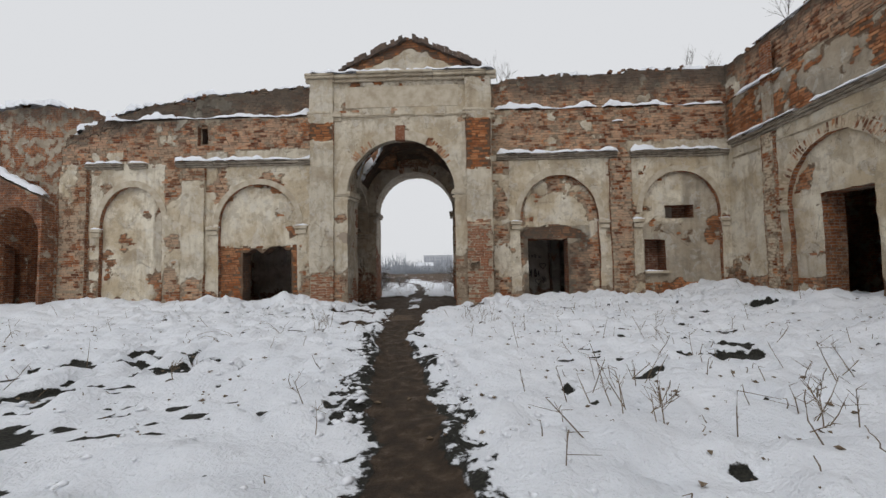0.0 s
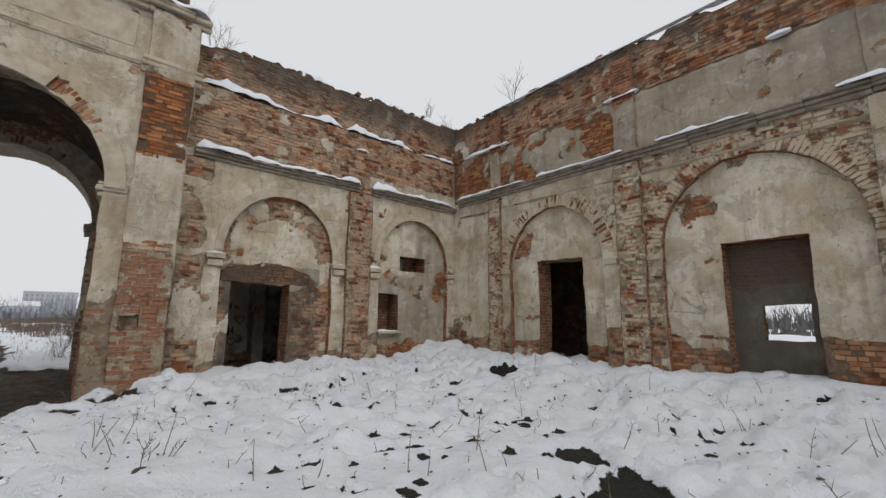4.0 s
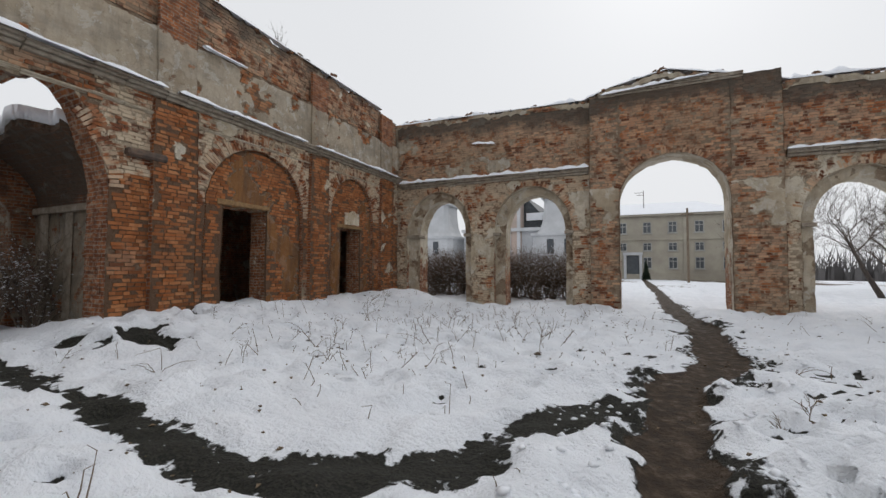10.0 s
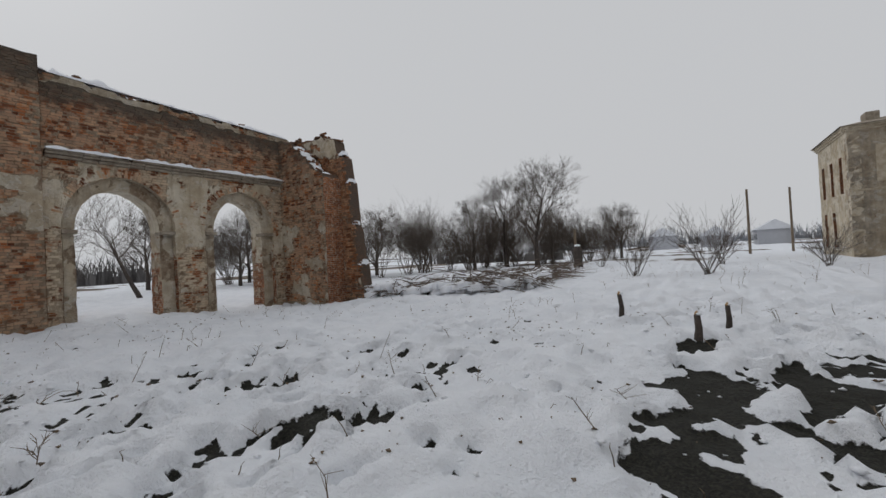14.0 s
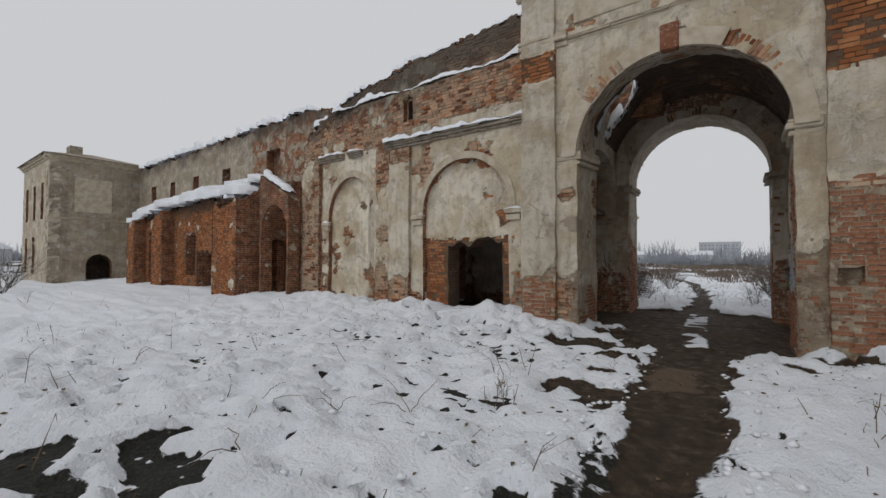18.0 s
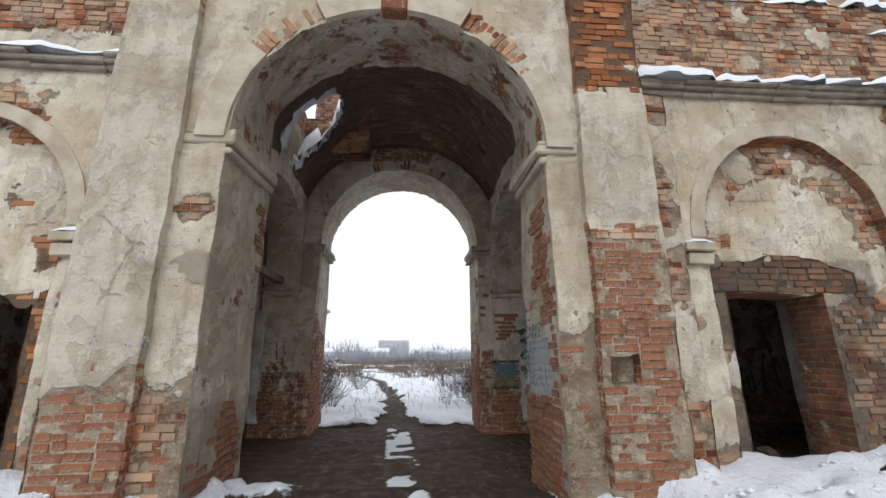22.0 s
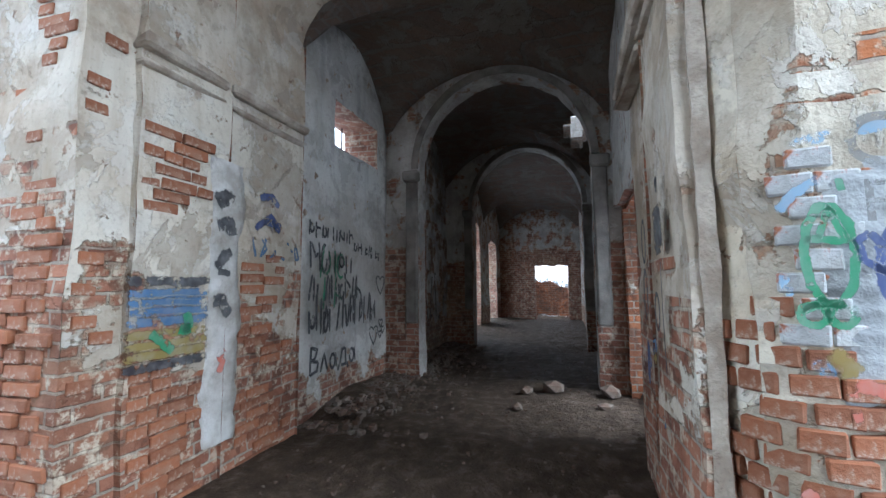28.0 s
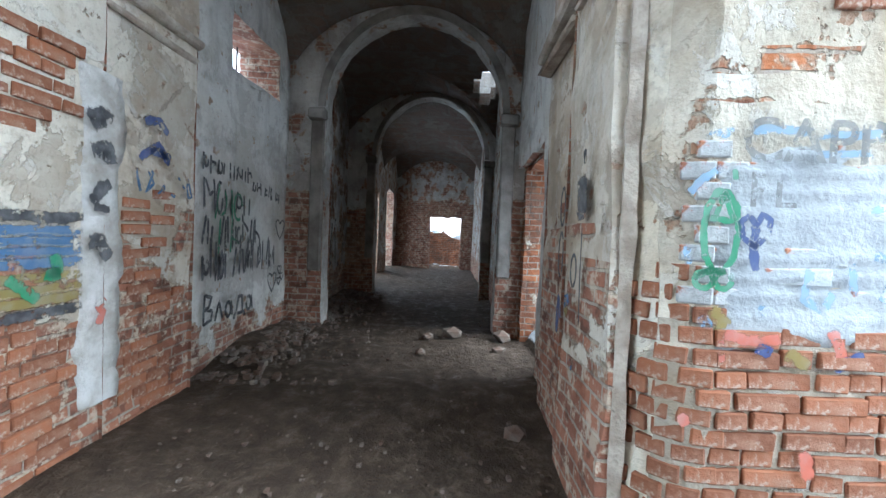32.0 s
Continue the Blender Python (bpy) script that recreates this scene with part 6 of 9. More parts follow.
masonry("side", 0, 11.9, X, S, -46.0, -38.0, 0.6, 8.5, [gap(-45.0, -44.2, 0.6, 3.2), gap(-42.6, -41.8, 0.6, 3.2), gap(-45.0, -44.2, 4.4, 6.9), gap(-42.6, -41.8, 4.4, 6.9), gap(-40.2, -39.4, 4.4, 6.9)], lambda u, z: (0.9, 0.1, 0, 0.35), kind="", parent=tower, step=0.5)
masonry("rear", 0, 17.9, X, N, -46.0, -38.0, 0.6, 8.5, (), lambda u, z: (0.9, 0.2, 0, 0.6), kind="", parent=tower, step=1.0)
# Backing wall added so the doorway shows dark instead of daylight behind.
masonry("partition", -40.2, 0, N, E_, 12.4, 17.4, 0.3, 3.7, (), lambda u, z: (0.5, 0.8, 0, 0.7), kind="", parent=tower, step=0.8)
box("floor_slab", (-45.6, 12.3, 3.7), (-38.5, 17.4, 3.9), SOIL, tower)
ledge("string_course", 12.2, 17.7, -37.9, -38.02, 4.35, 4.5, tower, TRIM, "y")
box("niche_panel", (-38.02, 13.2, 4.9), (-37.94, 15.3, 7.3), TRIM, tower, "", 0.02)
ledge("cornice", 11.6, 17.9, -37.7, -38.05, 8.35, 8.7, tower, TRIM, "y")
ledge("cornice", -46.2, -37.7, 11.6, 11.95, 8.35, 8.7, tower, TRIM)
bm = bmesh.new()
rv = [bm.verts.new(v) for v in ((-46.3, 11.5, 8.7), (-37.6, 11.5, 8.7), (-37.6, 18.2, 8.7), (-46.3, 18.2, 8.7), (-43, 14.8, 9.6), (-41, 14.8, 9.6))]
for f in ((0, 1, 5, 4), (1, 2, 5), (2, 3, 4, 5), (3, 0, 4)):
    bm.faces.new([rv[i] for i in f])
part("roof", bm, LEDGE, tower)
box("chimney", (-40.4, 13.2, 9.1), (-39.4, 13.9, 9.75), LEDGE, tower)

# ---- rooms behind the doorways ----
# Unseen slabs added over these rooms to keep daylight out of the doorways.
DARK_ROOMS = ((10.8, 14.4, -11.9, -3.3, 4.3, "east"), (10.8, 14.4, 9.8, 15.4, 4.4, "north-east"), (-13.6, -5.0, 16.1, 20.5, 4.6, "west"))
for x0, x1, y0, y1, z, where in DARK_ROOMS:
    slab = bmesh.new()
    add_box(slab, (x0, y0, z), (x1, y1, z + 0.35), 0.0, 0.02)
    ob = part("ceiling_room", slab, RUIN_IN, None, "remaining brick vault over a dark %s room" % where)
    tagged(ob, "", "ceiling", "", "structure")
for yy, nn in ((-12.0, N), (-3.3, S), (9.7, N)):
    masonry("wall_partition", 10.8, yy, X, nn, 0, 3.6, 0.4, 4.5, (), lambda u, z: (0.4, 0.6, 0.3, 0.7), label="dark cross wall of the east wing", category="wall", step=0.6)
masonry("wall_corridor_4", -13.8, 0, N, E_, 16.0, 20.6, 0.4, 5.0, (), lambda u, z: (0.4, 0.6, 0.3, 0.7), label="dark end wall of the west rooms", category="wall", step=0.6)
masonry("wall_low_back", 0, 15.9, X, S, -30.0, -17.8, 0.4, 3.4, (), lambda u, z: (0.2, 0.45, 0.2, 0.5), label="back wall inside the low ruined range", category="wall", step=0.5)
masonry("wall_beyond", 18.2, 0, N, W_, 14.0, 21.0, 0.4, jag([(14, 1.3), (16.6, 1.35), (17.4, 1.55), (18.5, 1.7), (21, 2.1)], 0.2, 3), (), lambda u, z: (0.2, 0.6, 0.2, 0.5), label="low broken wall beyond the corridor door", category="wall", step=0.4)

# garden wall beyond the east wing
masonry("wall_garden", 21.5, 0, N, W_, -9.0, -1.5, 0.4, jag([(-9, 2.8), (-1.5, 2.9)], 0.15, 5), (), lambda u, z: (0.35, 0.45, 0.3, 0.8), label="low weathered garden wall beyond the east wing", category="wall", step=0.4)
masonry("wall_garden_tall", 21.3, 0, N, W_, -1.5, 4.2, 0.5, jag([(-1.5, 3.9), (2, 4.0), (4.2, 4.1)], 0.12, 15), (), lambda u, z: (0.6 + 0.3 * low(z, 0.8, 2.0), 0.3, 0.3, 0.35), label="tall plastered garden wall capped with snow", category="wall", step=0.4)
snow_strip("snow_patch", [(21.7, -9, 2.8), (21.7, -1.6, 2.9)], 0.5, 0.25, "snow on the low garden wall", 611, 0.0, (-1, 0))
snow_strip("snow_patch", [(21.5, -1.5, 3.9), (21.5, 2, 4.0), (21.5, 4.2, 4.1)], 0.6, 0.22, "snow on the tall garden wall", 612, 0.0, (-1, 0))


# ---- graffiti, rubble and timber in the porch and corridor ----
def paint(name, c, rough=0.6, thin=0.0):
    """Spray paint: solid along the middle of a stroke, speckled and fading at its edges and where the wall has flaked."""
    m = Mat(name, rough)
    n = m.noise(11, 5, 0.6)
    ink = m.attr("ink")[0]
    cover = m.ramp(m.math("ADD", ink, m.math("MULTIPLY", m.math("SUBTRACT", m.noise(38, 5, 0.7), 0.5), 1.3)), 0.22 + thin, 0.62 + thin)
    hole = m.ramp(m.noise(9, 5, 0.65), 0.36 + thin * 0.3, 0.44 + thin * 0.3)
    m.put(m.bsdf.inputs["Alpha"], m.math("MULTIPLY", m.math("MULTIPLY", cover, hole), 0.92 - thin))
    return m.done(m.mix(m.ramp(n, 0.35, 0.75), c, tuple(min(1, v * 0.7 + 0.12) for v in c)))


BLACK_P, BLUE_P, GREEN_P, NAVY_P = paint("black_spray_paint", (0.03, 0.03, 0.035)), paint("blue_paint", (0.04, 0.12, 0.25), 0.7, 0.1), paint("green_spray_paint", (0.03, 0.2, 0.09)), paint("dark_blue_spray_paint", (0.04, 0.06, 0.17))
YELLOW_P, GREY_P, PINK_P, SKY_P = paint("ochre_paint", (0.24, 0.18, 0.05), 0.7, 0.1), paint("grey_charcoal", (0.14, 0.135, 0.125), 0.8, 0.16), paint("red_spray_paint", (0.5, 0.13, 0.08), 0.6, 0.12), paint("pale_blue_paint", (0.2, 0.33, 0.47), 0.8, 0.26)


def limed_brick_material():
    m = Mat("whitewashed_brick", 0.9)
    n = m.noise(7, 6, 0.7)
    col = m.mix(m.random(), (0.3, 0.12, 0.07), (0.4, 0.17, 0.09))
    white = m.mix(m.ramp(m.noise(14, 4), 0.4, 0.65), (0.5, 0.51, 0.51), (0.39, 0.385, 0.37))
    white = m.mix(m.math("MULTIPLY", m.ramp(m.noise(3.5, 4, 0.6, stretch=(1, 0.5, 1.6)), 0.52, 0.66), 0.4), white, (0.36, 0.43, 0.5))
    col = m.mix(m.ramp(n, 0.43, 0.5), col, white)
    m.bump(m.math("ADD", n, m.math("MULTIPLY", m.noise(45, 4, 0.7), 0.5)), 0.8, 0.014)
    return m.done(col)


LIMED = limed_brick_material()


def stroke(name, points, width, mat, parent, normal, label=""):
    """A painted stroke: a flat ribbon lying just off the wall, strongest along its middle."""
    nrm = Vector(normal)
    verts, faces, ink = [], [], []
    pts = [Vector(p) + nrm * 0.004 for p in points]
    for i, p in enumerate(pts):
        d = (pts[min(i + 1, len(pts) - 1)] - pts[max(i - 1, 0)]).normalized()
        s = d.cross(nrm) * width * (0.72 + 0.2 * nz(i * 1.7, p.z * 5))
        end = 0.45 if i in (0, len(pts) - 1) else 1.0
        verts += [tuple(p + s), tuple(p + s * 0.35), tuple(p - s * 0.35), tuple(p - s)]
        ink += [0.0, end, end, 0.0]
    for i in range(len(pts) - 1):
        for j in range(3):
            b = i * 4 + j
            faces.append((b, b + 4, b + 5, b + 1))
    me = mesh_of(name, verts, faces, mat)
    layer = me.attributes.new("ink", "FLOAT_COLOR", "POINT")
    layer.data.foreach_set("color", np.array([(v, v, v, 1) for v in ink], np.float32).ravel())
    ob = whole(name, me, parent, label)
    ob.visible_shadow = False
    return ob


def scribble(name, org, along, normal, w, h, loops, width, mat, parent, seed, label=""):
    """A row of unreadable letter-like strokes w wide and h high."""
    rnd = random.Random(seed)
    along = Vector(along)
    for k in range(loops):
        x0 = w * k / loops
        n = rnd.randint(3, 5)
        pts = [Vector(org) + along * (x0 + rnd.uniform(0, 0.9) * w / loops) + Vector((0, 0, rnd.choice((0.02, 0.5, 0.98)) * h + rnd.uniform(-0.06, 0.06) * h)) for _ in range(n)]
        fine = []
        for a, b in zip(pts, pts[1:]):
            fine += [a.lerp(b, t / 4) for t in range(4)]
        stroke(name, fine + [pts[-1]], width, mat, parent, normal, label if k == 0 else "")


def written(name, text, org, size, along, normal, mat, parent, label, bold=0.0):
    """Words in the built-in font, flat on a wall."""
    cu = bpy.data.curves.new(name, "FONT")
    cu.body, cu.size, cu.offset = text, size, bold
    tmp = new(name, cu)
    dg = bpy.context.evaluated_depsgraph_get()
    me = bpy.data.meshes.new_from_object(tmp.evaluated_get(dg))
    bpy.data.objects.remove(tmp)
    me.materials.append(mat)
    a, nrm = Vector(along), Vector(normal)
    m = Matrix.Translation(Vector(org) + nrm * 0.006) @ Matrix((a, Vector((0, 0, 1)), nrm)).transposed().to_4x4()
    me.transform(m)
    layer = me.attributes.new("ink", "FLOAT_COLOR", "POINT")
    layer.data.foreach_set("color", np.full(len(me.vertices) * 4, 0.75, np.float32))
    ob = new(name, me)
    ob.parent = parent
    return tagged(ob, label)


def path_of(points, org, along, scale=1.0, n=5):
    """Fine points along a drawn line given in the wall's own plane."""
    a, o = Vector(along), Vector(org)
    out = []
    for p, q in zip(points, points[1:]):
        for t in range(n):
            u, v = p[0] + (q[0] - p[0]) * t / n, p[1] + (q[1] - p[1]) * t / n
            out.append(o + a * u * scale + Vector((0, 0, v * scale)))
    return out + [o + a * points[-1][0] * scale + Vector((0, 0, points[-1][1] * scale))]


def loop_of(cx, cz, rx, rz, n=10, start=0.0, turn=6.283):
    return [(cx + rx * math.cos(start + turn * i / n), cz + rz * math.sin(start + turn * i / n)) for i in range(n + 1)]


FACE = (-1, 0, 0)
DOWN = (0, -1, 0)
SN = (0, -1, 0)
AL = (1, 0, 0)
jx = 0.03
JO = (jx, 16.15, 1.2)
written("graffiti", "CAPPE", (jx, 15.97, 1.85), 0.25, DOWN, FACE, GREY_P, wall_gate, "grey charcoal letters", 0.004)
written("graffiti", "PL", (jx, 15.93, 1.66), 0.2, DOWN, FACE, GREY_P, wall_gate, "faint grey charcoal letters", 0.002)
for pts, m_, wd in ((loop_of(0.14, 0.36, 0.1, 0.24), GREEN_P, 0.035), ([(0.05, 0.44), (0.22, 0.42)], GREEN_P, 0.035), ([(0.1, 0.44), (0.15, 0.58), (0.2, 0.44)], GREEN_P, 0.028), (loop_of(0.06, 0.08, 0.055, 0.05), GREEN_P, 0.03), (loop_of(0.17, 0.08, 0.05, 0.05), GREEN_P, 0.03), ([(0.02, 0.1), (0.1, 0.14), (0.22, 0.12)], GREEN_P, 0.035), ([(0.2, 0.72), (0.205, 0.66)], GREEN_P, 0.03),
                    ([(0.3, 0.46), (0.25, 0.42), (0.27, 0.33), (0.34, 0.28), (0.41, 0.36), (0.42, 0.44), (0.37, 0.47), (0.34, 0.4), (0.3, 0.46)], NAVY_P, 0.03), ([(0.34, 0.4), (0.33, 0.28), (0.35, 0.14)], NAVY_P, 0.045),
                    ([(0.1, 0.03), (0.17, -0.05)], YELLOW_P, 0.07), ([(0.06, 0.0), (0.1, -0.06)], SKY_P, 0.06), ([(0.3, 0.06), (0.34, -0.02)], SKY_P, 0.05),
                    ([(0.16, -0.07), (0.26, -0.1), (0.4, -0.09)], PINK_P, 0.05), ([(0.6, -0.04), (0.64, -0.12), (0.66, -0.2)], PINK_P, 0.05), ([(0.15, -0.1), (0.16, -0.2)], PINK_P, 0.03), ([(0.52, -0.55), (0.55, -0.68)], PINK_P, 0.06), ([(0.0, -0.42), (0.03, -0.47)], PINK_P, 0.05), ([(0.42, -0.14), (0.52, -0.2)], YELLOW_P, 0.06), ([(0.3, -0.12), (0.36, -0.15)], NAVY_P, 0.05), ([(0.62, -0.2), (0.74, -0.14)], NAVY_P, 0.05),
                    ([(0.02, 0.74), (0.3, 0.78), (0.6, 0.76), (0.95, 0.8)], SKY_P, 0.05), ([(0.45, 0.68), (0.9, 0.7)], SKY_P, 0.04), ([(-0.02, 0.5), (0.03, 0.56), (0.12, 0.62)], SKY_P, 0.04), ([(-0.02, 0.3), (0.0, 0.2)], SKY_P, 0.04), ([(0.5, 0.22), (0.48, 0.08), (0.56, 0.04), (0.6, 0.12)], SKY_P, 0.05), ([(0.58, 0.28), (0.56, 0.2)], SKY_P, 0.05), ([(0.66, 0.3), (0.68, 0.1)], SKY_P, 0.045), ([(0.74, 0.28), (0.86, 0.24), (0.8, 0.1), (0.92, 0.06)], SKY_P, 0.05), ([(0.98, 0.3), (1.0, 0.08)], SKY_P, 0.05), ([(0.7, 0.46), (0.95, 0.48)], SKY_P, 0.04)):
    small_ = m_ in (GREEN_P, NAVY_P) and pts[0][1] > 0
    stroke("graffiti", path_of(pts, (jx, 16.13, 1.29) if small_ else JO, DOWN, 0.72 if small_ else 1.0), wd * (0.8 if small_ else 1.0), m_, wall_gate, FACE)
# small painted landscape and spray marks on the porch pier
FY = 19.408
for z, m_, lab in ((1.45, BLUE_P, "blue half of a small painted landscape"), (1.39, BLUE_P, ""), (1.33, BLUE_P, ""), (1.27, BLUE_P, ""), (1.19, YELLOW_P, "ochre half of a small painted landscape"), (1.12, YELLOW_P, ""), (1.06, YELLOW_P, "")):
    stroke("painted_patch", [Vector((0.2 + 0.067 * i, FY, z - 0.03 + 0.008 * nz(i, z * 9))) for i in range(10)], 0.062, m_, wall_out, SN, lab)
for z in (1.53, 0.99):
    stroke("graffiti", [Vector((0.19 + 0.068 * i, FY - 0.003, z - 0.03 + 0.015 * nz(i, z))) for i in range(10)], 0.06, BLACK_P, wall_out, SN)
for pts, m_, wd in (([(0.12, 0.22), (0.2, 0.16), (0.28, 0.08)], GREEN_P, 0.06), ([(0.38, 0.34), (0.4, 0.24), (0.34, 0.22), (0.42, 0.22)], GREEN_P, 0.07)):
    stroke("graffiti", path_of(pts, (0.24, FY - 0.004, 0.95), AL), wd, m_, wall_out, SN)
for pts, wd in (([(0.02, 0.6), (0.1, 0.66), (0.18, 0.62)], 0.12), ([(0.04, 0.42), (0.16, 0.46), (0.18, 0.36)], 0.1), ([(0.04, 0.1), (0.12, 0.2), (0.18, 0.24)], 0.08), ([(0.06, 0.08), (0.18, 0.06)], 0.05), ([(0.02, -0.15), (0.1, -0.14), (0.18, -0.26)], 0.09)):
    stroke("graffiti", path_of(pts, (0.8, 19.39, 1.5), AL), wd, BLACK_P, wall_out, SN, "smudged black spray marks")
stroke("graffiti", path_of([(0.02, 0.0), (0.06, 0.08), (0.02, 0.12), (0.08, 0.16)], (0.88, 19.39, 0.82), AL), 0.06, PINK_P, wall_out, SN)
scribble("graffiti", (1.2, 19.43, 1.72), AL, SN, 0.75, 0.16, 6, 0.025, BLUE_P, cross_e, 9, "faint blue scribble")
for pts in ([(0.05, 0.3), (0.2, 0.34), (0.3, 0.26)], [(0.0, 0.02), (0.2, 0.16), (0.32, 0.02)], [(0.1, 0.1), (0.34, 0.08)]):
    stroke("graffiti", path_of(pts, (1.28, 19.43, 1.94), AL), 0.06, NAVY_P, cross_e, SN)
HY = 19.556


def tag_row(x, z, w, h, count, width, mat, seed, slope=0.0, label=""):
    """A row of sprayed marks that cannot be read: uneven uprights, bars and loops."""
    rnd = random.Random(seed)
    step_ = w / count
    for k in range(count):
        u, hk = x + step_ * (k + rnd.uniform(-0.1, 0.1)), h * rnd.uniform(0.7, 1.2)
        base, lean = z + slope * k * step_ + h * rnd.uniform(-0.1, 0.1), rnd.uniform(-0.1, 0.25) * hk
        lines = [[(u, base), (u + lean * 0.6, base + hk * 0.6), (u + lean, base + hk)]]
        kind_ = rnd.randint(0, 3)
        if kind_ == 0:
            lines.append([(u, base + hk * rnd.uniform(0.3, 1)), (u + step_ * 0.5, base + hk * rnd.uniform(0.3, 0.7)), (u + step_ * 0.75, base + hk * rnd.uniform(0, 1))])
        elif kind_ == 1:
            lines.append(loop_of(u + step_ * 0.4, base + hk * 0.5, step_ * 0.3, hk * rnd.uniform(0.25, 0.45), 9, rnd.uniform(0, 3), 5.2))
        elif kind_ == 2:
            lines.append([(u + step_ * 0.6, base + hk * rnd.uniform(-0.3, 0.1)), (u + step_ * 0.65, base + hk * 0.9)])
        for pts in lines:
            stroke("graffiti", path_of(pts, (0, HY, 0), AL, 1.0, 4), width, mat, wall_hall, SN, label if k == 0 and pts is lines[0] else "")


tag_row(2.26, 2.02, 1.0, 0.17, 8, 0.03, BLACK_P, 11, 0.0, "row of black sprayed letters")
tag_row(3.28, 1.93, 0.85, 0.15, 8, 0.027, BLACK_P, 31, -0.12)
tag_row(2.3, 1.62, 0.95, 0.32, 5, 0.034, BLACK_P, 12)
tag_row(2.5, 1.55, 0.6, 0.36, 2, 0.032, GREEN_P, 13, 0.0, "green sprayed letters")
tag_row(2.55, 1.2, 0.5, 0.34, 2, 0.032, GREEN_P, 19)
tag_row(2.28, 1.3, 1.25, 0.27, 8, 0.036, BLACK_P, 14)
tag_row(2.28, 0.93, 1.0, 0.36, 7, 0.04, BLACK_P, 15)
tag_row(3.2, 0.98, 0.85, 0.33, 7, 0.036, BLACK_P, 25)
word = ([(0, 0), (0.02, 0.32), (0.15, 0.28), (0.1, 0.18), (0.02, 0.16)], [(0.02, 0.16), (0.17, 0.13), (0.15, 0.03), (0, 0)], [(0.22, 0), (0.3, 0.21), (0.38, 0)], loop_of(0.5, 0.09, 0.06, 0.09), [(0.57, 0.19), (0.59, 0)],
        [(0.68, 0), (0.74, 0.21), (0.82, 0.21), (0.84, 0)], [(0.64, -0.06), (0.64, 0), (0.89, 0), (0.89, -0.06)], loop_of(1.0, 0.09, 0.06, 0.09), [(1.07, 0.19), (1.1, 0)])
for k, pts in enumerate(word):
    stroke("graffiti", path_of(pts, (2.32, HY, 0.5), AL, 0.92, 4), 0.036, BLACK_P, wall_hall, SN, "black sprayed word" if k == 0 else "")
for cx, cz, r in ((3.88, 0.78, 0.15), (4.1, 1.5, 0.16), (4.12, 0.92, 0.07), (4.2, 0.82, 0.06), (4.1, 0.76, 0.06)):
    pts = []
    for k in range(19):
        w = 2 * math.pi * k / 18
        pts.append(Vector((cx + r * 0.9 * math.sin(w) ** 3, HY, cz + r * (0.8 * math.cos(w) - 0.35 * math.cos(2 * w) - 0.12 * math.cos(3 * w)))))
    stroke("graffiti", pts, 0.025, BLACK_P, wall_hall, SN)
scribble("graffiti", (5.2, HY - 0.01, 0.8), AL, SN, 2.4, 0.9, 8, 0.05, BLACK_P, wall_hall, 16, "black sprayed tags")
BK = (0, 1, 0)
for pts, m_, wd in (([(0.0, 0.7), (0.02, 0.78)], BLACK_P, 0.04), ([(0.02, 0.4), (0.04, 0.64)], BLACK_P, 0.13), ([(0.0, 0.36), (0.0, 0.1), (-0.02, -0.2)], BLACK_P, 0.014), (loop_of(0.12, 0.12, 0.05, 0.09), BLACK_P, 0.02), (loop_of(0.4, 0.5, 0.05, 0.12), BLACK_P, 0.02), (loop_of(0.4, 0.2, 0.05, 0.14), BLACK_P, 0.02), ([(0.36, -0.2), (0.4, -0.06), (0.42, -0.3)], NAVY_P, 0.05), ([(0.2, -0.14), (0.26, -0.1)], YELLOW_P, 0.06), ([(0.18, -0.05), (0.28, -0.08)], BLUE_P, 0.06), ([(0.06, -0.4), (0.12, -0.42)], BLUE_P, 0.05)):
    stroke("graffiti", path_of(pts, (0.52, 16.44, 1.2), AL), wd * 1.2, m_, cross_e, BK)
scribble("graffiti", (-4.6, FY, 1.5), AL, SN, 0.4, 0.5, 3, 0.03, GREY_P, wall_out, 18)
for x in (-4.76, -4.28):
    stroke("graffiti", path_of([(0, 0), (0.03, 0.1), (0.08, 0.04)], (x, 14.572, 1.72), AL), 0.03, SKY_P, wall_gate, SN, "small blue paint mark")

# barred window of the corridor
bars = thing("window_bars", "rusty iron grille in a small corridor window", "grille", at=(3.45, 20.08, 3.55))
for i in range(4):
    box("bar", (-0.42 + i * 0.26, -0.01, -0.33), (-0.4 + i * 0.26, 0.01, 0.33), IRON, bars, "", 0.0)
box("bar", (-0.61, -0.014, -0.03), (0.61, 0.01, -0.005), IRON, bars, "", 0.0)


def beam(name, a, b, w, label):
    bm = bmesh.new()
    L = (Vector(b) - Vector(a)).length
    add_box(bm, (-w / 2, -w / 2, 0), (w / 2, w / 2, L), 0.012, 0.012)
    me = bpy.data.meshes.new(name)
    bm.to_mesh(me)
    bm.free()
    me.materials.append(TIMBER)
    ob = new(name, me)
    ob.matrix_world = Matrix.Translation(a) @ (Vector(b) - Vector(a)).to_track_quat("Z", "Y").to_matrix().to_4x4()
    return tagged(ob, label, "beam")


beam("timber_beam", (-4.5, 16.35, 3.2), (-4.5, 19.45, 3.26), 0.15, "old timber tie beam across the side arch")
beam("timber_beam", (-4.5, 17.35, 3.25), (-4.52, 17.75, 4.8), 0.13, "old timber strut leaning from the tie beam")


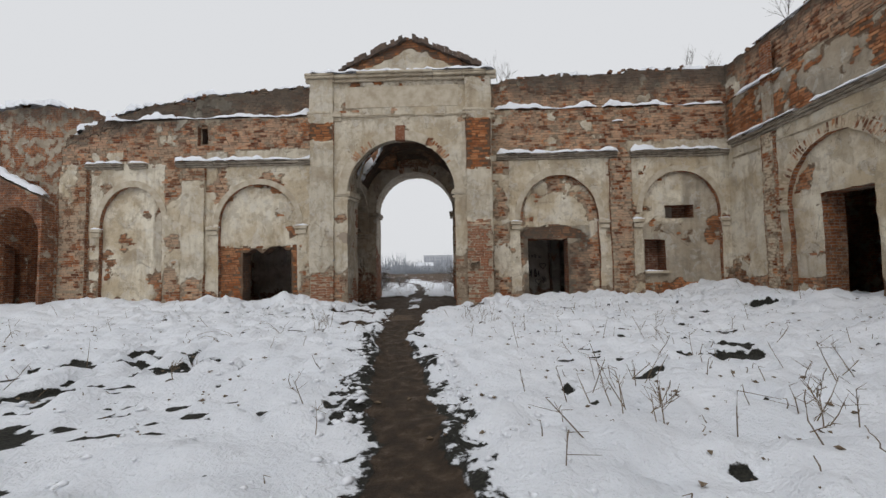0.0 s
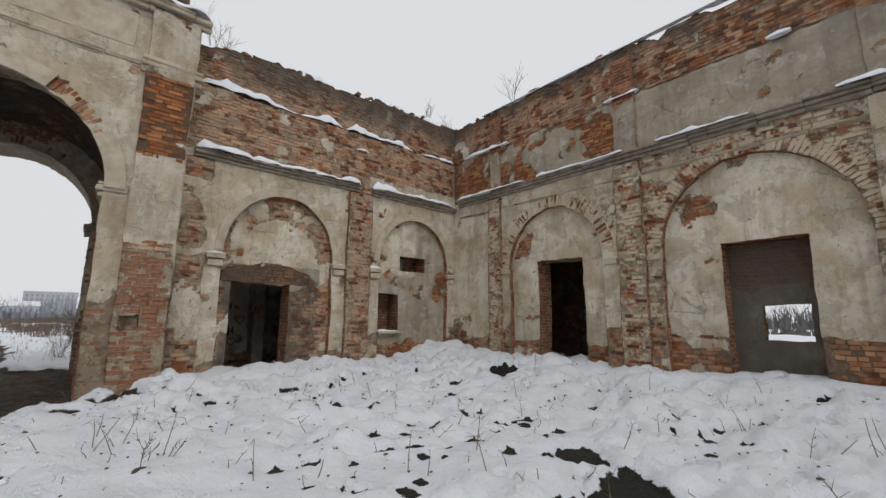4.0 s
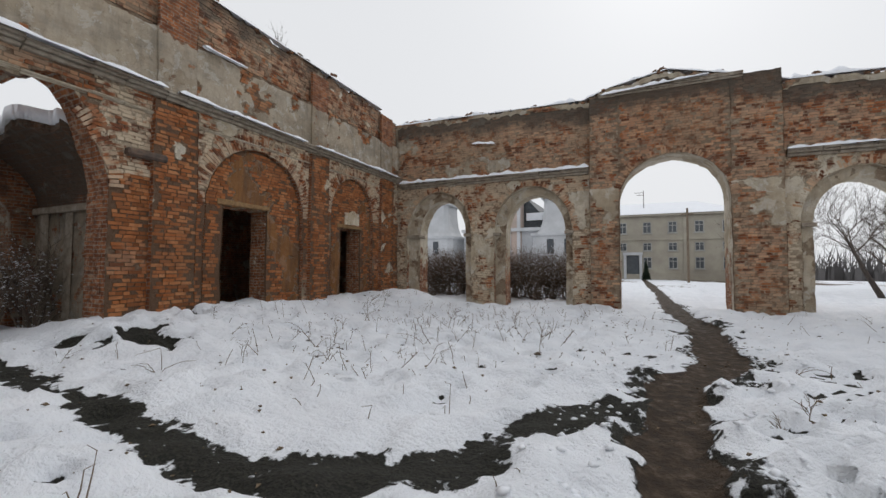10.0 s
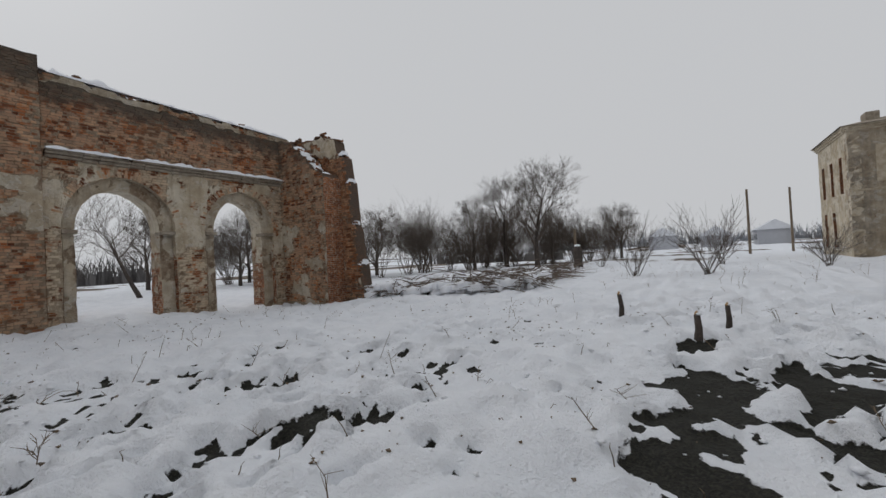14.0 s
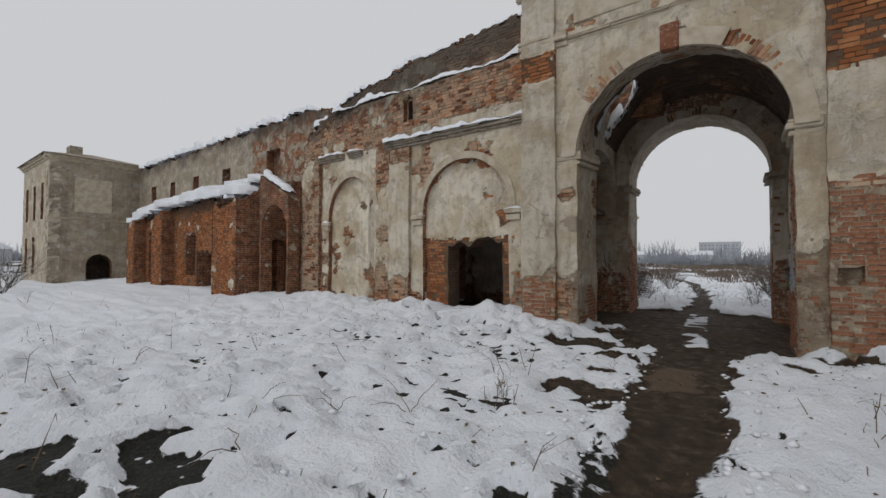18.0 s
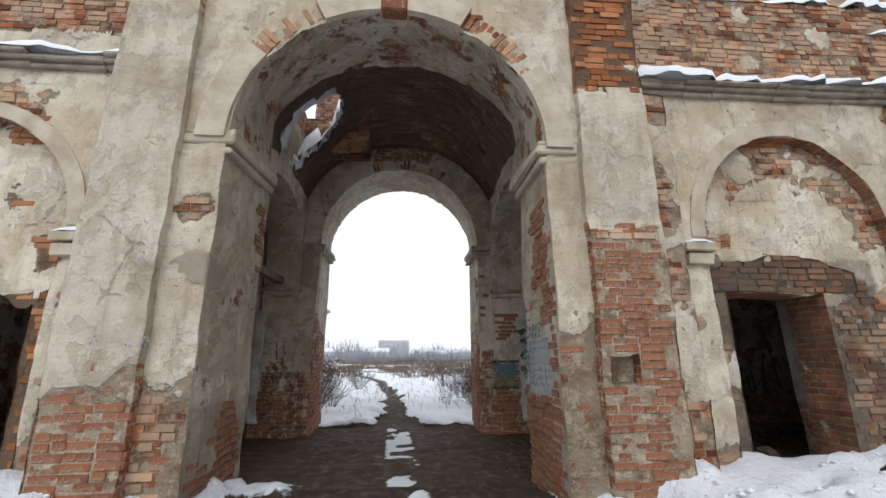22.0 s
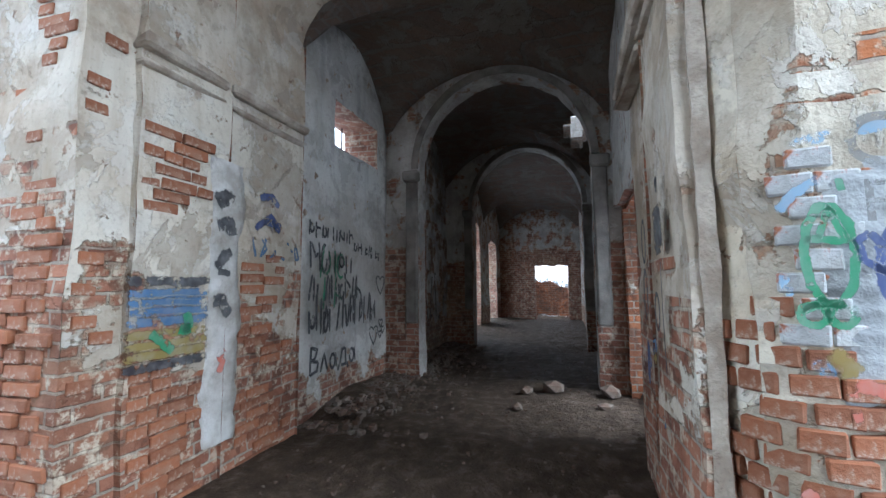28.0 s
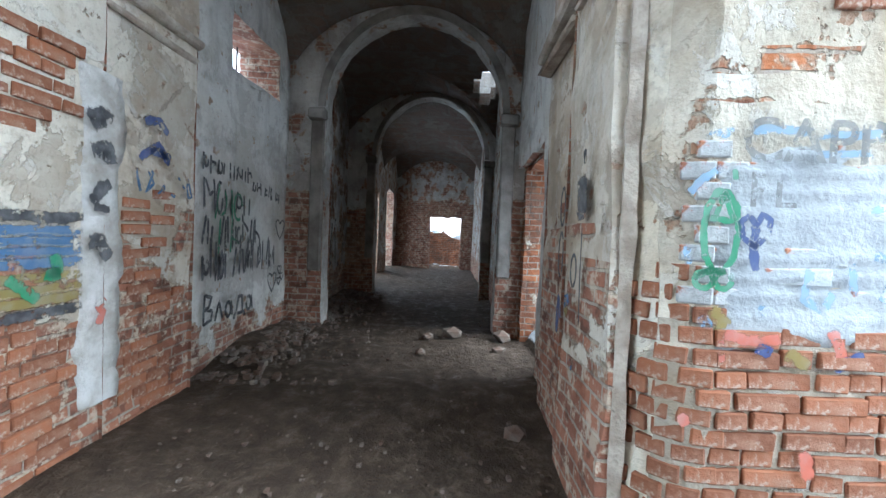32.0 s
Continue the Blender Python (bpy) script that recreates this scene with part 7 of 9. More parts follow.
# a smoothed cement repair round the corner of the gate pier
def repair(parent):
    verts, faces, n, k = [], [], 26, 16
    for j in range(k + 1):
        z = 2.22 + 0.62 * j / k
        for i in range(n + 1):
            s = -0.5 + 1.05 * i / n
            q = math.hypot((s - 0.02 + (z - 2.5) * 0.35) / 0.47, (z - 2.53) / 0.24) + 0.24 * nz(s * 4, z * 4, 2.0) + 0.1 * nz(s * 12, z * 12, 5.0)
            out = 0.016 - 0.05 * max(0.0, min(1.0, (q - 0.86) / 0.16))
            c, e = max(0.0, min(1.0, (s + 0.12) / 0.12)), max(0.0, min(1.0, (0.12 - s) / 0.12))
            verts.append((-3.815 + min(s, 0) + out * c, 14.7 + max(s, 0) - out * e, z))
    for j in range(k):
        for i in range(n):
            a = j * (n + 1) + i
            faces.append((a, a + 1, a + n + 2, a + n + 1))
    whole("repair_patch", mesh_of("repair_patch", verts, faces, CEMENT, True), parent, "smooth grey-brown cement patch")


CEMENT = simple("smoothed_cement", (0.36, 0.3, 0.235), (0.27, 0.22, 0.17), 2.5, 0.9, 0.3, 0.006)
repair(wall_gate)
# rubble along the corridor wall
def lump(seed, r):
    rnd = random.Random(seed)
    bm = bmesh.new()
    bmesh.ops.create_icosphere(bm, subdivisions=1, radius=r)
    for v in bm.verts:
        v.co *= 1.0 + 0.35 * nz(v.co.x * 9, v.co.y * 9, v.co.z * 9 + seed) + rnd.uniform(-0.22, 0.16)
        v.co.z *= 0.6
    me = bpy.data.meshes.new("stone")
    bm.to_mesh(me)
    bm.free()
    me.materials.append(RUBBLE)
    return me


rnd = random.Random(21)
verts, faces = [], []
for i in range(1900):
    x, y = rnd.uniform(2.1, 8.0), 19.5 - abs(rnd.gauss(0, 0.42))
    if i > 800:
        x, y = rnd.uniform(-1.0, 9.0), rnd.uniform(16.5, 19.3)
    r = 0.009 + 0.034 * rnd.random() ** 2 if i <= 800 else 0.004 + 0.013 * rnd.random() ** 3
    z = 0.03 + 0.11 * max(0, (y - 18.6)) * (1 if x > 2.4 else 0) + r * 0.3
    b = len(verts)
    for dx in (-1, 1):
        for dy in (-1, 1):
            for dz in (-1, 1):
                verts.append((x + dx * r * rnd.uniform(0.7, 1.3), y + dy * r * rnd.uniform(0.5, 1.1), z + dz * r * rnd.uniform(0.4, 0.8)))
    faces += [tuple(b + k for k in f) for f in ((0, 1, 3, 2), (4, 6, 7, 5), (0, 4, 5, 1), (2, 3, 7, 6), (0, 2, 6, 4), (1, 5, 7, 3))]
whole("rubble", mesh_of("rubble", verts, faces, RUBBLE), None, "broken brick rubble strewn along the corridor floor", "rubble", "stuff")
for k, (x, y, r, lab) in enumerate(((4.25, 17.04, 0.16, "pale broken stone on the corridor floor"), (4.1, 17.4, 0.1, "broken stone on the corridor floor"), (3.5, 16.48, 0.1, "broken brick lump on the floor"), (1.3, 16.6, 0.095, "broken brick lump on the floor"), (3.3, 17.45, 0.08, "small broken brick on the floor"), (4.15, 16.35, 0.15, "broken brick lump beside the doorway"))):
    ob = new("rubble_stone", lump(40 + k, r))
    ob.location = (x, y, 0.03 + r * 0.36)
    tagged(ob, lab, "stone", "rubble stones")


# ---- real bricks on the faces that are passed close by ----
def brick_mesh(length, seed, mat=BRICK):
    rnd = random.Random(seed)
    bm = bmesh.new()
    add_box(bm, (0, -0.03, 0.003), (length, 0.03, 0.077), 0.006, 0.004)
    for v in bm.verts:
        v.co += Vector((rnd.uniform(-0.002, 0.002), rnd.uniform(-0.0015, 0.0015), rnd.uniform(-0.002, 0.002)))
    me = bpy.data.meshes.new("brick")
    bm.to_mesh(me)
    bm.free()
    me.materials.append(mat)
    return me


LIMED_STRETCH = [brick_mesh(0.272, 64 + k, LIMED) for k in range(4)]
LIMED_HEAD = [brick_mesh(0.132, 74 + k, LIMED) for k in range(4)]
STRETCH = [brick_mesh(0.268, 60 + k) for k in range(6)]
HEAD = [brick_mesh(0.128, 70 + k) for k in range(6)]


def brick_face(parent, org, along, normal, w, z0, z1, keep, seed, proud=0.007, limed=None):
    """Lays bricks in courses on a wall face; keep(u, z) says where they show."""
    rnd = random.Random(seed)
    a, nrm = Vector(along), Vector(normal)
    turn = Matrix((a, -nrm, Vector((0, 0, 1)))).transposed().to_4x4()
    row, z = 0, z0
    while z < z1:
        u = -rnd.choice((0.0, 0.07, 0.13, 0.2)) if row % 2 else 0.0
        while u < w:
            long_ = rnd.random() < (0.75 if row % 2 else 0.45)
            L = 0.268 if long_ else 0.128
            if u >= -0.005 and u + L <= w + 0.03 and keep(u + L / 2, z):
                kit = (STRETCH if long_ else HEAD) if not (limed and limed(u + L / 2, z)) else (LIMED_STRETCH if long_ else LIMED_HEAD)
                ob = new("brick", rnd.choice(kit))
                ob.matrix_world = Matrix.Translation(Vector(uneven(Vector(org) + a * u + Vector((0, 0, z)))) + nrm * (proud - 0.03 - (0.009 if limed and limed(u + L / 2, z) else 0) + rnd.uniform(-0.008, 0.006))) @ turn @ pose(0, 0, 0, rnd.uniform(-0.6, 0.6), rnd.uniform(-0.5, 0.5), rnd.uniform(-0.8, 0.8))
                ob.parent = parent
            u += L + 0.014
        z += ROW
        row += 1


def rough(u, z, k, s=3.0):
    return nz(u * s + k, z * s, k * 1.7)


brick_face(wall_gate, (0.48, 14.6, -0.05), AL, SN, 0.88, 0, 3.2, lambda u, z: z < 3.12 and not (0.08 < u < 0.44 and 1.3 < z < 1.68) and not (u > 0.8 and z > 2.3), 81)
brick_face(wall_gate, (0.08, 14.73, -0.05), AL, SN, 0.4, 0, 2.4, lambda u, z: u < 0.36 - 0.12 * z and rough(u, z, 2) > -0.5 and z < 1.9, 82)
brick_face(wall_gate, (0.06, 16.02, 0.0), DOWN, FACE, 1.3, 0, 3.6, lambda u, z: z < 1.88 or (z < 3.5 and u > 0.85 - 0.5 * rough(u, z, 3, 1.6) - 0.1 * z and u > 0.45) or (rough(u, z, 4, 2.0) > 0.3 and z < 2.7), 83, 0.006, lambda u, z: 1.12 < z < 1.87 and u < 1.05)
rnd = random.Random(95)
for k in range(22):
    z = 0.0 + ROW * k
    for i in range(3):
        w = math.radians(180 - 15 - 30 * i + (8 if k % 2 else -4))
        if k > 15 and i != 0 or rough(i * 0.4, z, 17) < -0.45:
            continue
        nrm = Vector((math.cos(w), math.sin(w), 0))
        ob = new("brick", rnd.choice(LIMED_HEAD if k > 13 and i == 0 else HEAD))
        ob.matrix_world = Matrix.Translation(Vector(uneven((0.36 + 0.3 * nrm.x, 16.0 + 0.3 * nrm.y, z))) - nrm * 0.022) @ Matrix((Vector((-nrm.y, nrm.x, 0)), -nrm, Vector((0, 0, 1)))).transposed().to_4x4() @ Matrix.Translation((-0.064, 0, 0))
        ob.parent = wall_gate


def lime_sheet(parent):
    """Thick whitewash brushed over the bricks of the gate pier, torn at its edges."""
    verts, faces, n, k = [], [], 44, 34
    for j in range(k + 1):
        for i in range(n + 1):
            y, z = 16.06 - 1.2 * i / n, 1.02 + 0.95 * j / k
            q = max(abs((y - 15.5) / 0.52), abs((z - 1.5) / 0.4)) + 0.22 * nz(y * 3.1, z * 3.1, 4.0) + 0.14 * nz(y * 11, z * 11, 7.0)
            course = abs(((z + 0.01) / ROW) % 1.0 - 0.5) * 2
            out = 0.008 - 0.016 * max(0.0, (course - 0.62) / 0.38) + 0.004 * nz(y * 7, z * 11, 2.0) - 0.04 * max(0.0, min(1.0, (q - 0.9) / 0.2))
            p = uneven((0.06, y, z))
            verts.append((p[0] - out, p[1], p[2]))
    for j in range(k):
        for i in range(n):
            a = j * (n + 1) + i
            faces.append((a, a + 1, a + n + 2, a + n + 1))
    whole("whitewash", mesh_of("whitewash", verts, faces, LIMEWASH, True), parent, "thick pale whitewash over the bricks")


LIMEWASH = simple("brushed_whitewash", (0.42, 0.425, 0.42), (0.29, 0.3, 0.305), 4.0, 0.9, 0.9, 0.02)
lime_sheet(wall_gate)


def corner_bead(parent, x, y, z0, z1, r, seed):
    """A crumbling fillet of lime plaster that closes the corner between two piers."""
    pts = [Vector((x + 0.009 * nz(k * 0.5, seed), y + 0.007 * nz(k * 0.6, seed + 3), z0 + (z1 - z0) * k / 40)) for k in range(41)]
    v, f = [], []
    tube(v, f, pts, [max(0.012, r * (0.95 + 0.22 * nz(k * 0.45, seed + 7) + 0.3 * nz(k * 1.9, seed))) for k in range(41)], 4)
    whole("plaster_fillet", mesh_of("plaster_fillet", v, f, TRIM_PORCH), parent, "crumbling pale plaster fillet in the corner")


corner_bead(wall_gate, 0.25, 16.32, -0.05, 5.2, 0.048, 2.0)
corner_bead(cross_e, 0.955, 19.49, 2.3, 4.0, 0.05, 5.0)
corner_bead(cross_e, 0.955, 16.36, -0.05, 4.0, 0.05, 9.0)
brick_face(wall_gate, (-5.1, 14.6, -0.05), AL, SN, 0.82, 0, 1.9, lambda u, z: z < 1.35 + 0.5 * rough(u, z, 5), 84)
brick_face(wall_gate, (-4.28, 14.73, -0.05), AL, SN, 0.46, 0, 2.0, lambda u, z: z < 1.1 + 0.9 * rough(u, z, 6, 1.4), 85)
brick_face(wall_gate, (-3.8, 14.8, -0.05), (0, 1, 0), (1, 0, 0), 1.45, 0, 4.0, lambda u, z: z < 0.6 + 0.9 * rough(u, z, 7, 1.6) or (u > 1.2 and 2.6 < z < 3.8 and rough(u, z, 18) > -0.3), 86)
brick_face(wall_gate, (0.36, 16.3, -0.02), AL, (0, 1, 0), 0.6, 0, 1.6, lambda u, z: z < 1.3 + 0.9 * rough(u, z, 8, 2) and u < 0.2 + 0.3 * rough(u, z, 9), 87)
brick_face(cross_e, (0.28, 19.45, -0.02), AL, SN, 0.56, 0, 3.0, lambda u, z: z < 0.93 + 0.15 * rough(u, z, 10) or (1.75 < z < 2.5 and rough(u, z, 11, 1.7) > -0.25 and u < 0.5), 88, 0.01)
brick_face(wall_out, (-0.06, 20.75, -0.02), DOWN, FACE, 1.2, 0, 3.9, lambda u, z: (z < 1.2 + 1.2 * rough(u, z, 12, 1.3) or (u > 0.85 and z < 3.4)), 89, 0.01)
brick_face(wall_out, (-0.02, 19.5, -0.02), AL, SN, 0.2, 0, 3.8, lambda u, z: rough(u, z, 19, 1.2) > -0.3, 93, 0.01)
brick_face(wall_out, (-3.7, 19.52, -0.02), (0, 1, 0), (1, 0, 0), 1.2, 0, 2.6, lambda u, z: z < 1.9 + 1.0 * rough(u, z, 13, 1.5) or u < 0.25, 90, 0.01)
brick_face(cross_w, (-4.7, 19.45, -0.02), AL, SN, 0.62, 0, 1.4, lambda u, z: z < 0.8 + 0.8 * rough(u, z, 14, 2), 91, 0.01)
brick_face(cross_e, (1.18, 19.47, -0.02), AL, SN, 0.78, 0, 2.2, lambda u, z: z < 0.9 + 0.2 * rough(u, z, 15) or (u < 0.5 and z < 1.75 and rough(u, z, 16) > -0.2), 92, 0.01)


# ---- south side beyond the wall: long house, church, garden ----
HOUSE = simple("grey_beige_render", (0.42, 0.39, 0.32), (0.34, 0.31, 0.26), 0.6, 0.9, 0.2, 0.01)
WHITE = simple("white_limewash", (0.6, 0.61, 0.63), (0.5, 0.515, 0.53), 0.5, 0.9, 0.2, 0.01)
PINK = simple("faded_pink_render", (0.55, 0.44, 0.38), (0.46, 0.38, 0.33), 0.8, 0.9, 0.2, 0.01)
ROOF = simple("dark_sheet_roof", (0.09, 0.1, 0.11), (0.06, 0.065, 0.07), 2, 0.6, 0.1, 0.01)


FRAME = simple("grey_window_paint", (0.45, 0.45, 0.43), (0.38, 0.38, 0.36), 0.8, 0.8, 0.1, 0.01)


def glass_material():
    m = Mat("dark_window_glass", 0.12)
    return m.done(m.mix(m.noise(2, 2), (0.06, 0.07, 0.08), (0.12, 0.13, 0.14)))


GLASS = glass_material()


def window(parent, x, y, z, w, h, front):
    """A sash window on a wall that faces +y: reveal, frame, mullion, pane and sill; front is +1 or -1."""
    bm = bmesh.new()
    for a, b in (((-w / 2, 0), (-w / 2 + 0.09, h)), ((w / 2 - 0.09, 0), (w / 2, h)), ((-w / 2, 0), (w / 2, 0.09)), ((-w / 2, h - 0.09), (w / 2, h)), ((-0.04, 0), (0.04, h)), ((-w / 2, h * 0.62), (w / 2, h * 0.68))):
        add_box(bm, (x + a[0], y - 0.02, z + a[1]), (x + b[0], y + 0.07 * front, z + b[1]))
    win = part("window", bm, FRAME, parent)
    box("pane", (x - w / 2 + 0.04, y - 0.03, z + 0.04), (x + w / 2 - 0.04, y + 0.025 * front, z + h - 0.04), GLASS, win, "", 0)
    box("sill", (x - w / 2 - 0.1, y - 0.02, z - 0.1), (x + w / 2 + 0.1, y + 0.16 * front, z), FRAME, win, "", 0.01)


house = thing("long_house", "long two-storey grey-beige house with white windows and a snowy roof", "building")
box("wall", (-13.5, -74, -1.5), (9, -62, 8.9), HOUSE, house, "", 0.02)
box("plinth", (-13.6, -61.98, -1.5), (9.1, -61.8, 0.7), HOUSE, house, "", 0.02)
box("string_course", (-13.55, -62.0, 5.5), (9.05, -61.82, 5.75), HOUSE, house, "", 0.02)
box("eave_moulding", (-14.0, -74.4, 8.9), (9.5, -61.5, 9.2), HOUSE, house, "", 0.03)
bm = bmesh.new()
hv = [bm.verts.new(v) for v in ((-14.1, -61.4, 9.2), (9.6, -61.4, 9.2), (9.6, -74.5, 9.2), (-14.1, -74.5, 9.2), (-9, -68, 11.6), (4, -68, 11.6))]
for f in ((0, 1, 5, 4), (1, 2, 5), (2, 3, 4, 5), (3, 0, 4)):
    bm.faces.new([hv[i] for i in f])
part("roof", bm, SNOW, house, "roof under snow")
box("aerial", (-1.95, -65.1, 9.8), (-1.87, -65.0, 13.2), IRON, house, "thin roof aerial", 0)
box("aerial", (-1.95, -65.08, 12.85), (-0.7, -65.02, 12.91), IRON, house, "", 0)
box("aerial", (-1.95, -65.08, 12.5), (-1.0, -65.02, 12.56), IRON, house, "", 0)
for i in range(7):
    x = -11.8 + i * 3.2
    if x > 8:
        break
    for z, hgt in ((1.5, 1.6), (4.0, 1.15), (6.5, 1.6)):
        if z == 1.5 and abs(x + 0.5) < 1.6:
            continue
        window(house, x, -62, z, 1.1, hgt, 1)
    if i % 4 == 1:
        box("pilaster", (x + 1.3, -62, -1), (x + 1.9, -61.85, 8.9), HOUSE, house, "", 0.01)
bm = bmesh.new()
add_box(bm, (-1.5, -62, 0), (-1.15, -61.7, 3.4)), add_box(bm, (0.55, -62, 0), (0.9, -61.7, 3.4)), add_box(bm, (-1.6, -62, 3.4), (1.0, -61.65, 3.8))
door = part("door_surround", bm, WHITE, house, "white moulded door surround")
box("door", (-1.12, -61.95, 0), (0.52, -61.9, 3.35), GLASS, door, "dark door")
for k in range(3):
    box("step", (-1.6 - 0.2 * k, -61.8, -0.3 - 0.17 * k), (1.0 + 0.2 * k, -61.2 + 0.3 * k, -0.13 - 0.17 * k), WHITE, house, "", 0.01)

church = thing("church", "white church with two tapered towers, partly behind bushes", "church")
box("nave", (11, -82, -2), (25, -60, 7.6), WHITE, church, "", 0.03)
bm = bmesh.new()
cv = [bm.verts.new(v) for v in ((10.6, -61.6, 7.6), (25.4, -61.6, 7.6), (25.4, -82, 7.6), (10.6, -82, 7.6), (15.5, -61.6, 13.2), (15.5, -82, 13.2))]
for f in ((0, 1, 4), (1, 2, 5, 4), (2, 3, 5), (3, 0, 4, 5)):
    bm.faces.new([cv[i] for i in f])
part("roof", bm, ROOF, church, "dark sheet roof patched with snow")


def church_tower(x, y):
    bm = bmesh.new()
    rings = ((0, 4.0), (7.5, 4.0), (7.5, 4.25), (7.9, 4.25), (7.9, 3.6), (8.5, 3.1), (9.6, 2.75), (11.5, 2.55), (13.2, 2.5), (13.2, 2.9), (13.7, 2.9), (14.0, 2.3), (14.5, 0.6), (15.2, 0.15))
    last = None
    for z, r in rings:
        ring = [bm.verts.new((x + r * sx * (1 if k % 2 else 0.82), y + r * sy * (0.82 if k % 2 else 1), z - 1.2)) for k, (sx, sy) in enumerate(((-1, -1), (-1, -1), (1, -1), (1, -1), (1, 1), (1, 1), (-1, 1), (-1, 1)))]
        ring = [ring[i] for i in (1, 0, 2, 3, 5, 4, 6, 7)]
        if last:
            for k in range(8):
                bm.faces.new((last[k], last[(k + 1) % 8], ring[(k + 1) % 8], ring[k]))
        last = ring
    bm.faces.new(last)
    bmesh.ops.recalc_face_normals(bm, faces=bm.faces[:])
    tw = part("tower", bm, WHITE, church)
    for dx in (-1.2, 1.3):
        box("window", (x + dx - 0.5, y + 3.95, 3.6), (x + dx + 0.5, y + 4.06, 5.8), GLASS, tw, "dark tall window", 0.05)
    bm = bmesh.new()
    bmesh.ops.create_cone(bm, cap_ends=True, segments=20, radius1=0.7, radius2=0.7, depth=0.12, matrix=pose(x, y + 2.5, 11.6, 90, 0, 0))
    part("round_panel", bm, WHITE, tw)


church_tower(30.5, -62)
church_tower(9.4, -62)
box("gable", (15.4, -61.5, -1), (19.2, -59.6, 11.8), PINK, church, "faded pink gable bay", 0.03)
box("gable_cornice", (15.1, -61.6, 11.8), (19.5, -59.3, 12.3), WHITE, church, "", 0.04)
for dx in (15.5, 17.0, 18.6):
    box("pilaster", (dx, -59.62, -1), (dx + 0.5, -59.35, 11.8), WHITE, church, "white pilaster", 0.02)
box("cornice", (10.8, -60, 7.2), (25.2, -59.2, 7.7), WHITE, church, "", 0.03)
box("roof_snow", (12.2, -61.5, 9.0), (15.0, -61.3, 10.2), SNOW, church, "patch of snow on the dark roof", 0.05)
for dx in (13.0, 18.0, 22.5):
    box("window", (dx - 0.5, -60, 3.0), (dx + 0.5, -59.3, 6.0), GLASS, church, "tall dark window", 0.05)


# ---- bare trees, shrubs, weeds ----
def grow(verts, faces, rnd, base, direction, length, radius, depth, spread_, sides, twist=0.18):
    """A limb with side limbs, recursively; the last twigs are three-sided slivers."""
    k = 4 if depth > 1 else 3
    pts, rad = [Vector(base)], [radius]
    d = Vector(direction).normalized()
    for i in range(k):
        d = (d + Vector((rnd.uniform(-twist, twist), rnd.uniform(-twist, twist), rnd.uniform(-twist * 0.4, twist * 0.8)))).normalized()
        pts.append(pts[-1] + d * length / k)
        rad.append(radius * (1 - 0.62 * (i + 1) / k))
    tube(verts, faces, pts, rad, sides if depth > 1 else 3)
    if depth <= 0:
        return
    n = {4: 6, 3: 6, 2: 5, 1: 4}.get(depth, 4)
    for j in range(n):
        t = 0.35 + 0.65 * (j + rnd.random()) / n
        i = min(k - 1, int(t * k))
        p = pts[i].lerp(pts[i + 1], t * k - i)
        axis = Vector((rnd.gauss(0, 1), rnd.gauss(0, 1), rnd.gauss(0, 0.5))).cross(d).normalized()
        nd = (Matrix.Rotation(radians(rnd.uniform(*spread_)), 3, axis) @ d + Vector((0, 0, 0.18 if depth < 3 or length < 1.2 else 0.05))).normalized()
        grow(verts, faces, rnd, p, nd, length * rnd.uniform(0.5, 0.72), max(0.004 if length < 0.6 else 0.006, rad[i] * rnd.uniform(0.45, 0.62)), depth - 1, spread_, 4, twist)


def tree_proto(name, label, height, seed, lean=0.0, limbs=6, depth=3, rise=0.32):
    rnd = random.Random(seed)
    tree = thing(name, label, "tree")
    v, f = [], []
    pts, rad = [Vector((0, 0, -0.4))], [height * 0.03]
    d = Vector((lean, lean * 0.3, 1)).normalized()
    for i in range(6):
        d = (d + Vector((rnd.uniform(-0.12, 0.12), rnd.uniform(-0.12, 0.12), 0.05))).normalized()
        pts.append(pts[-1] + d * height * 0.12)
        rad.append(height * 0.03 * (1 - 0.14 * (i + 1)))
    tube(v, f, pts, rad, 8)
    tr = whole("trunk", mesh_of("trunk", v, f, BARK, True), tree)
    v, f = [], []
    for j in range(limbs):
        t = rise + (1 - rise) * (j + 0.6) / limbs
        i = min(5, int(t * 6))
        p = pts[i].lerp(pts[i + 1], t * 6 - i)
        w = j * 2.4 + rnd.uniform(-0.4, 0.4)
        grow(v, f, rnd, p, (math.cos(w) * 0.75, math.sin(w) * 0.75, rnd.uniform(0.55, 1.1)), height * (rnd.uniform(0.22, 0.3) if depth > 3 else rnd.uniform(0.3, 0.42)), rad[i] * 0.55, depth, (22, 52) if depth < 4 else (28, 62), 5)
    grow(v, f, rnd, pts[-1], d, height * (0.2 if depth > 3 else 0.32), rad[-1] * 0.9, depth, (20, 45), 5)
    whole("crown", mesh_of("crown", v, f, TWIG), tree, "bare branching twigs")
    return tree


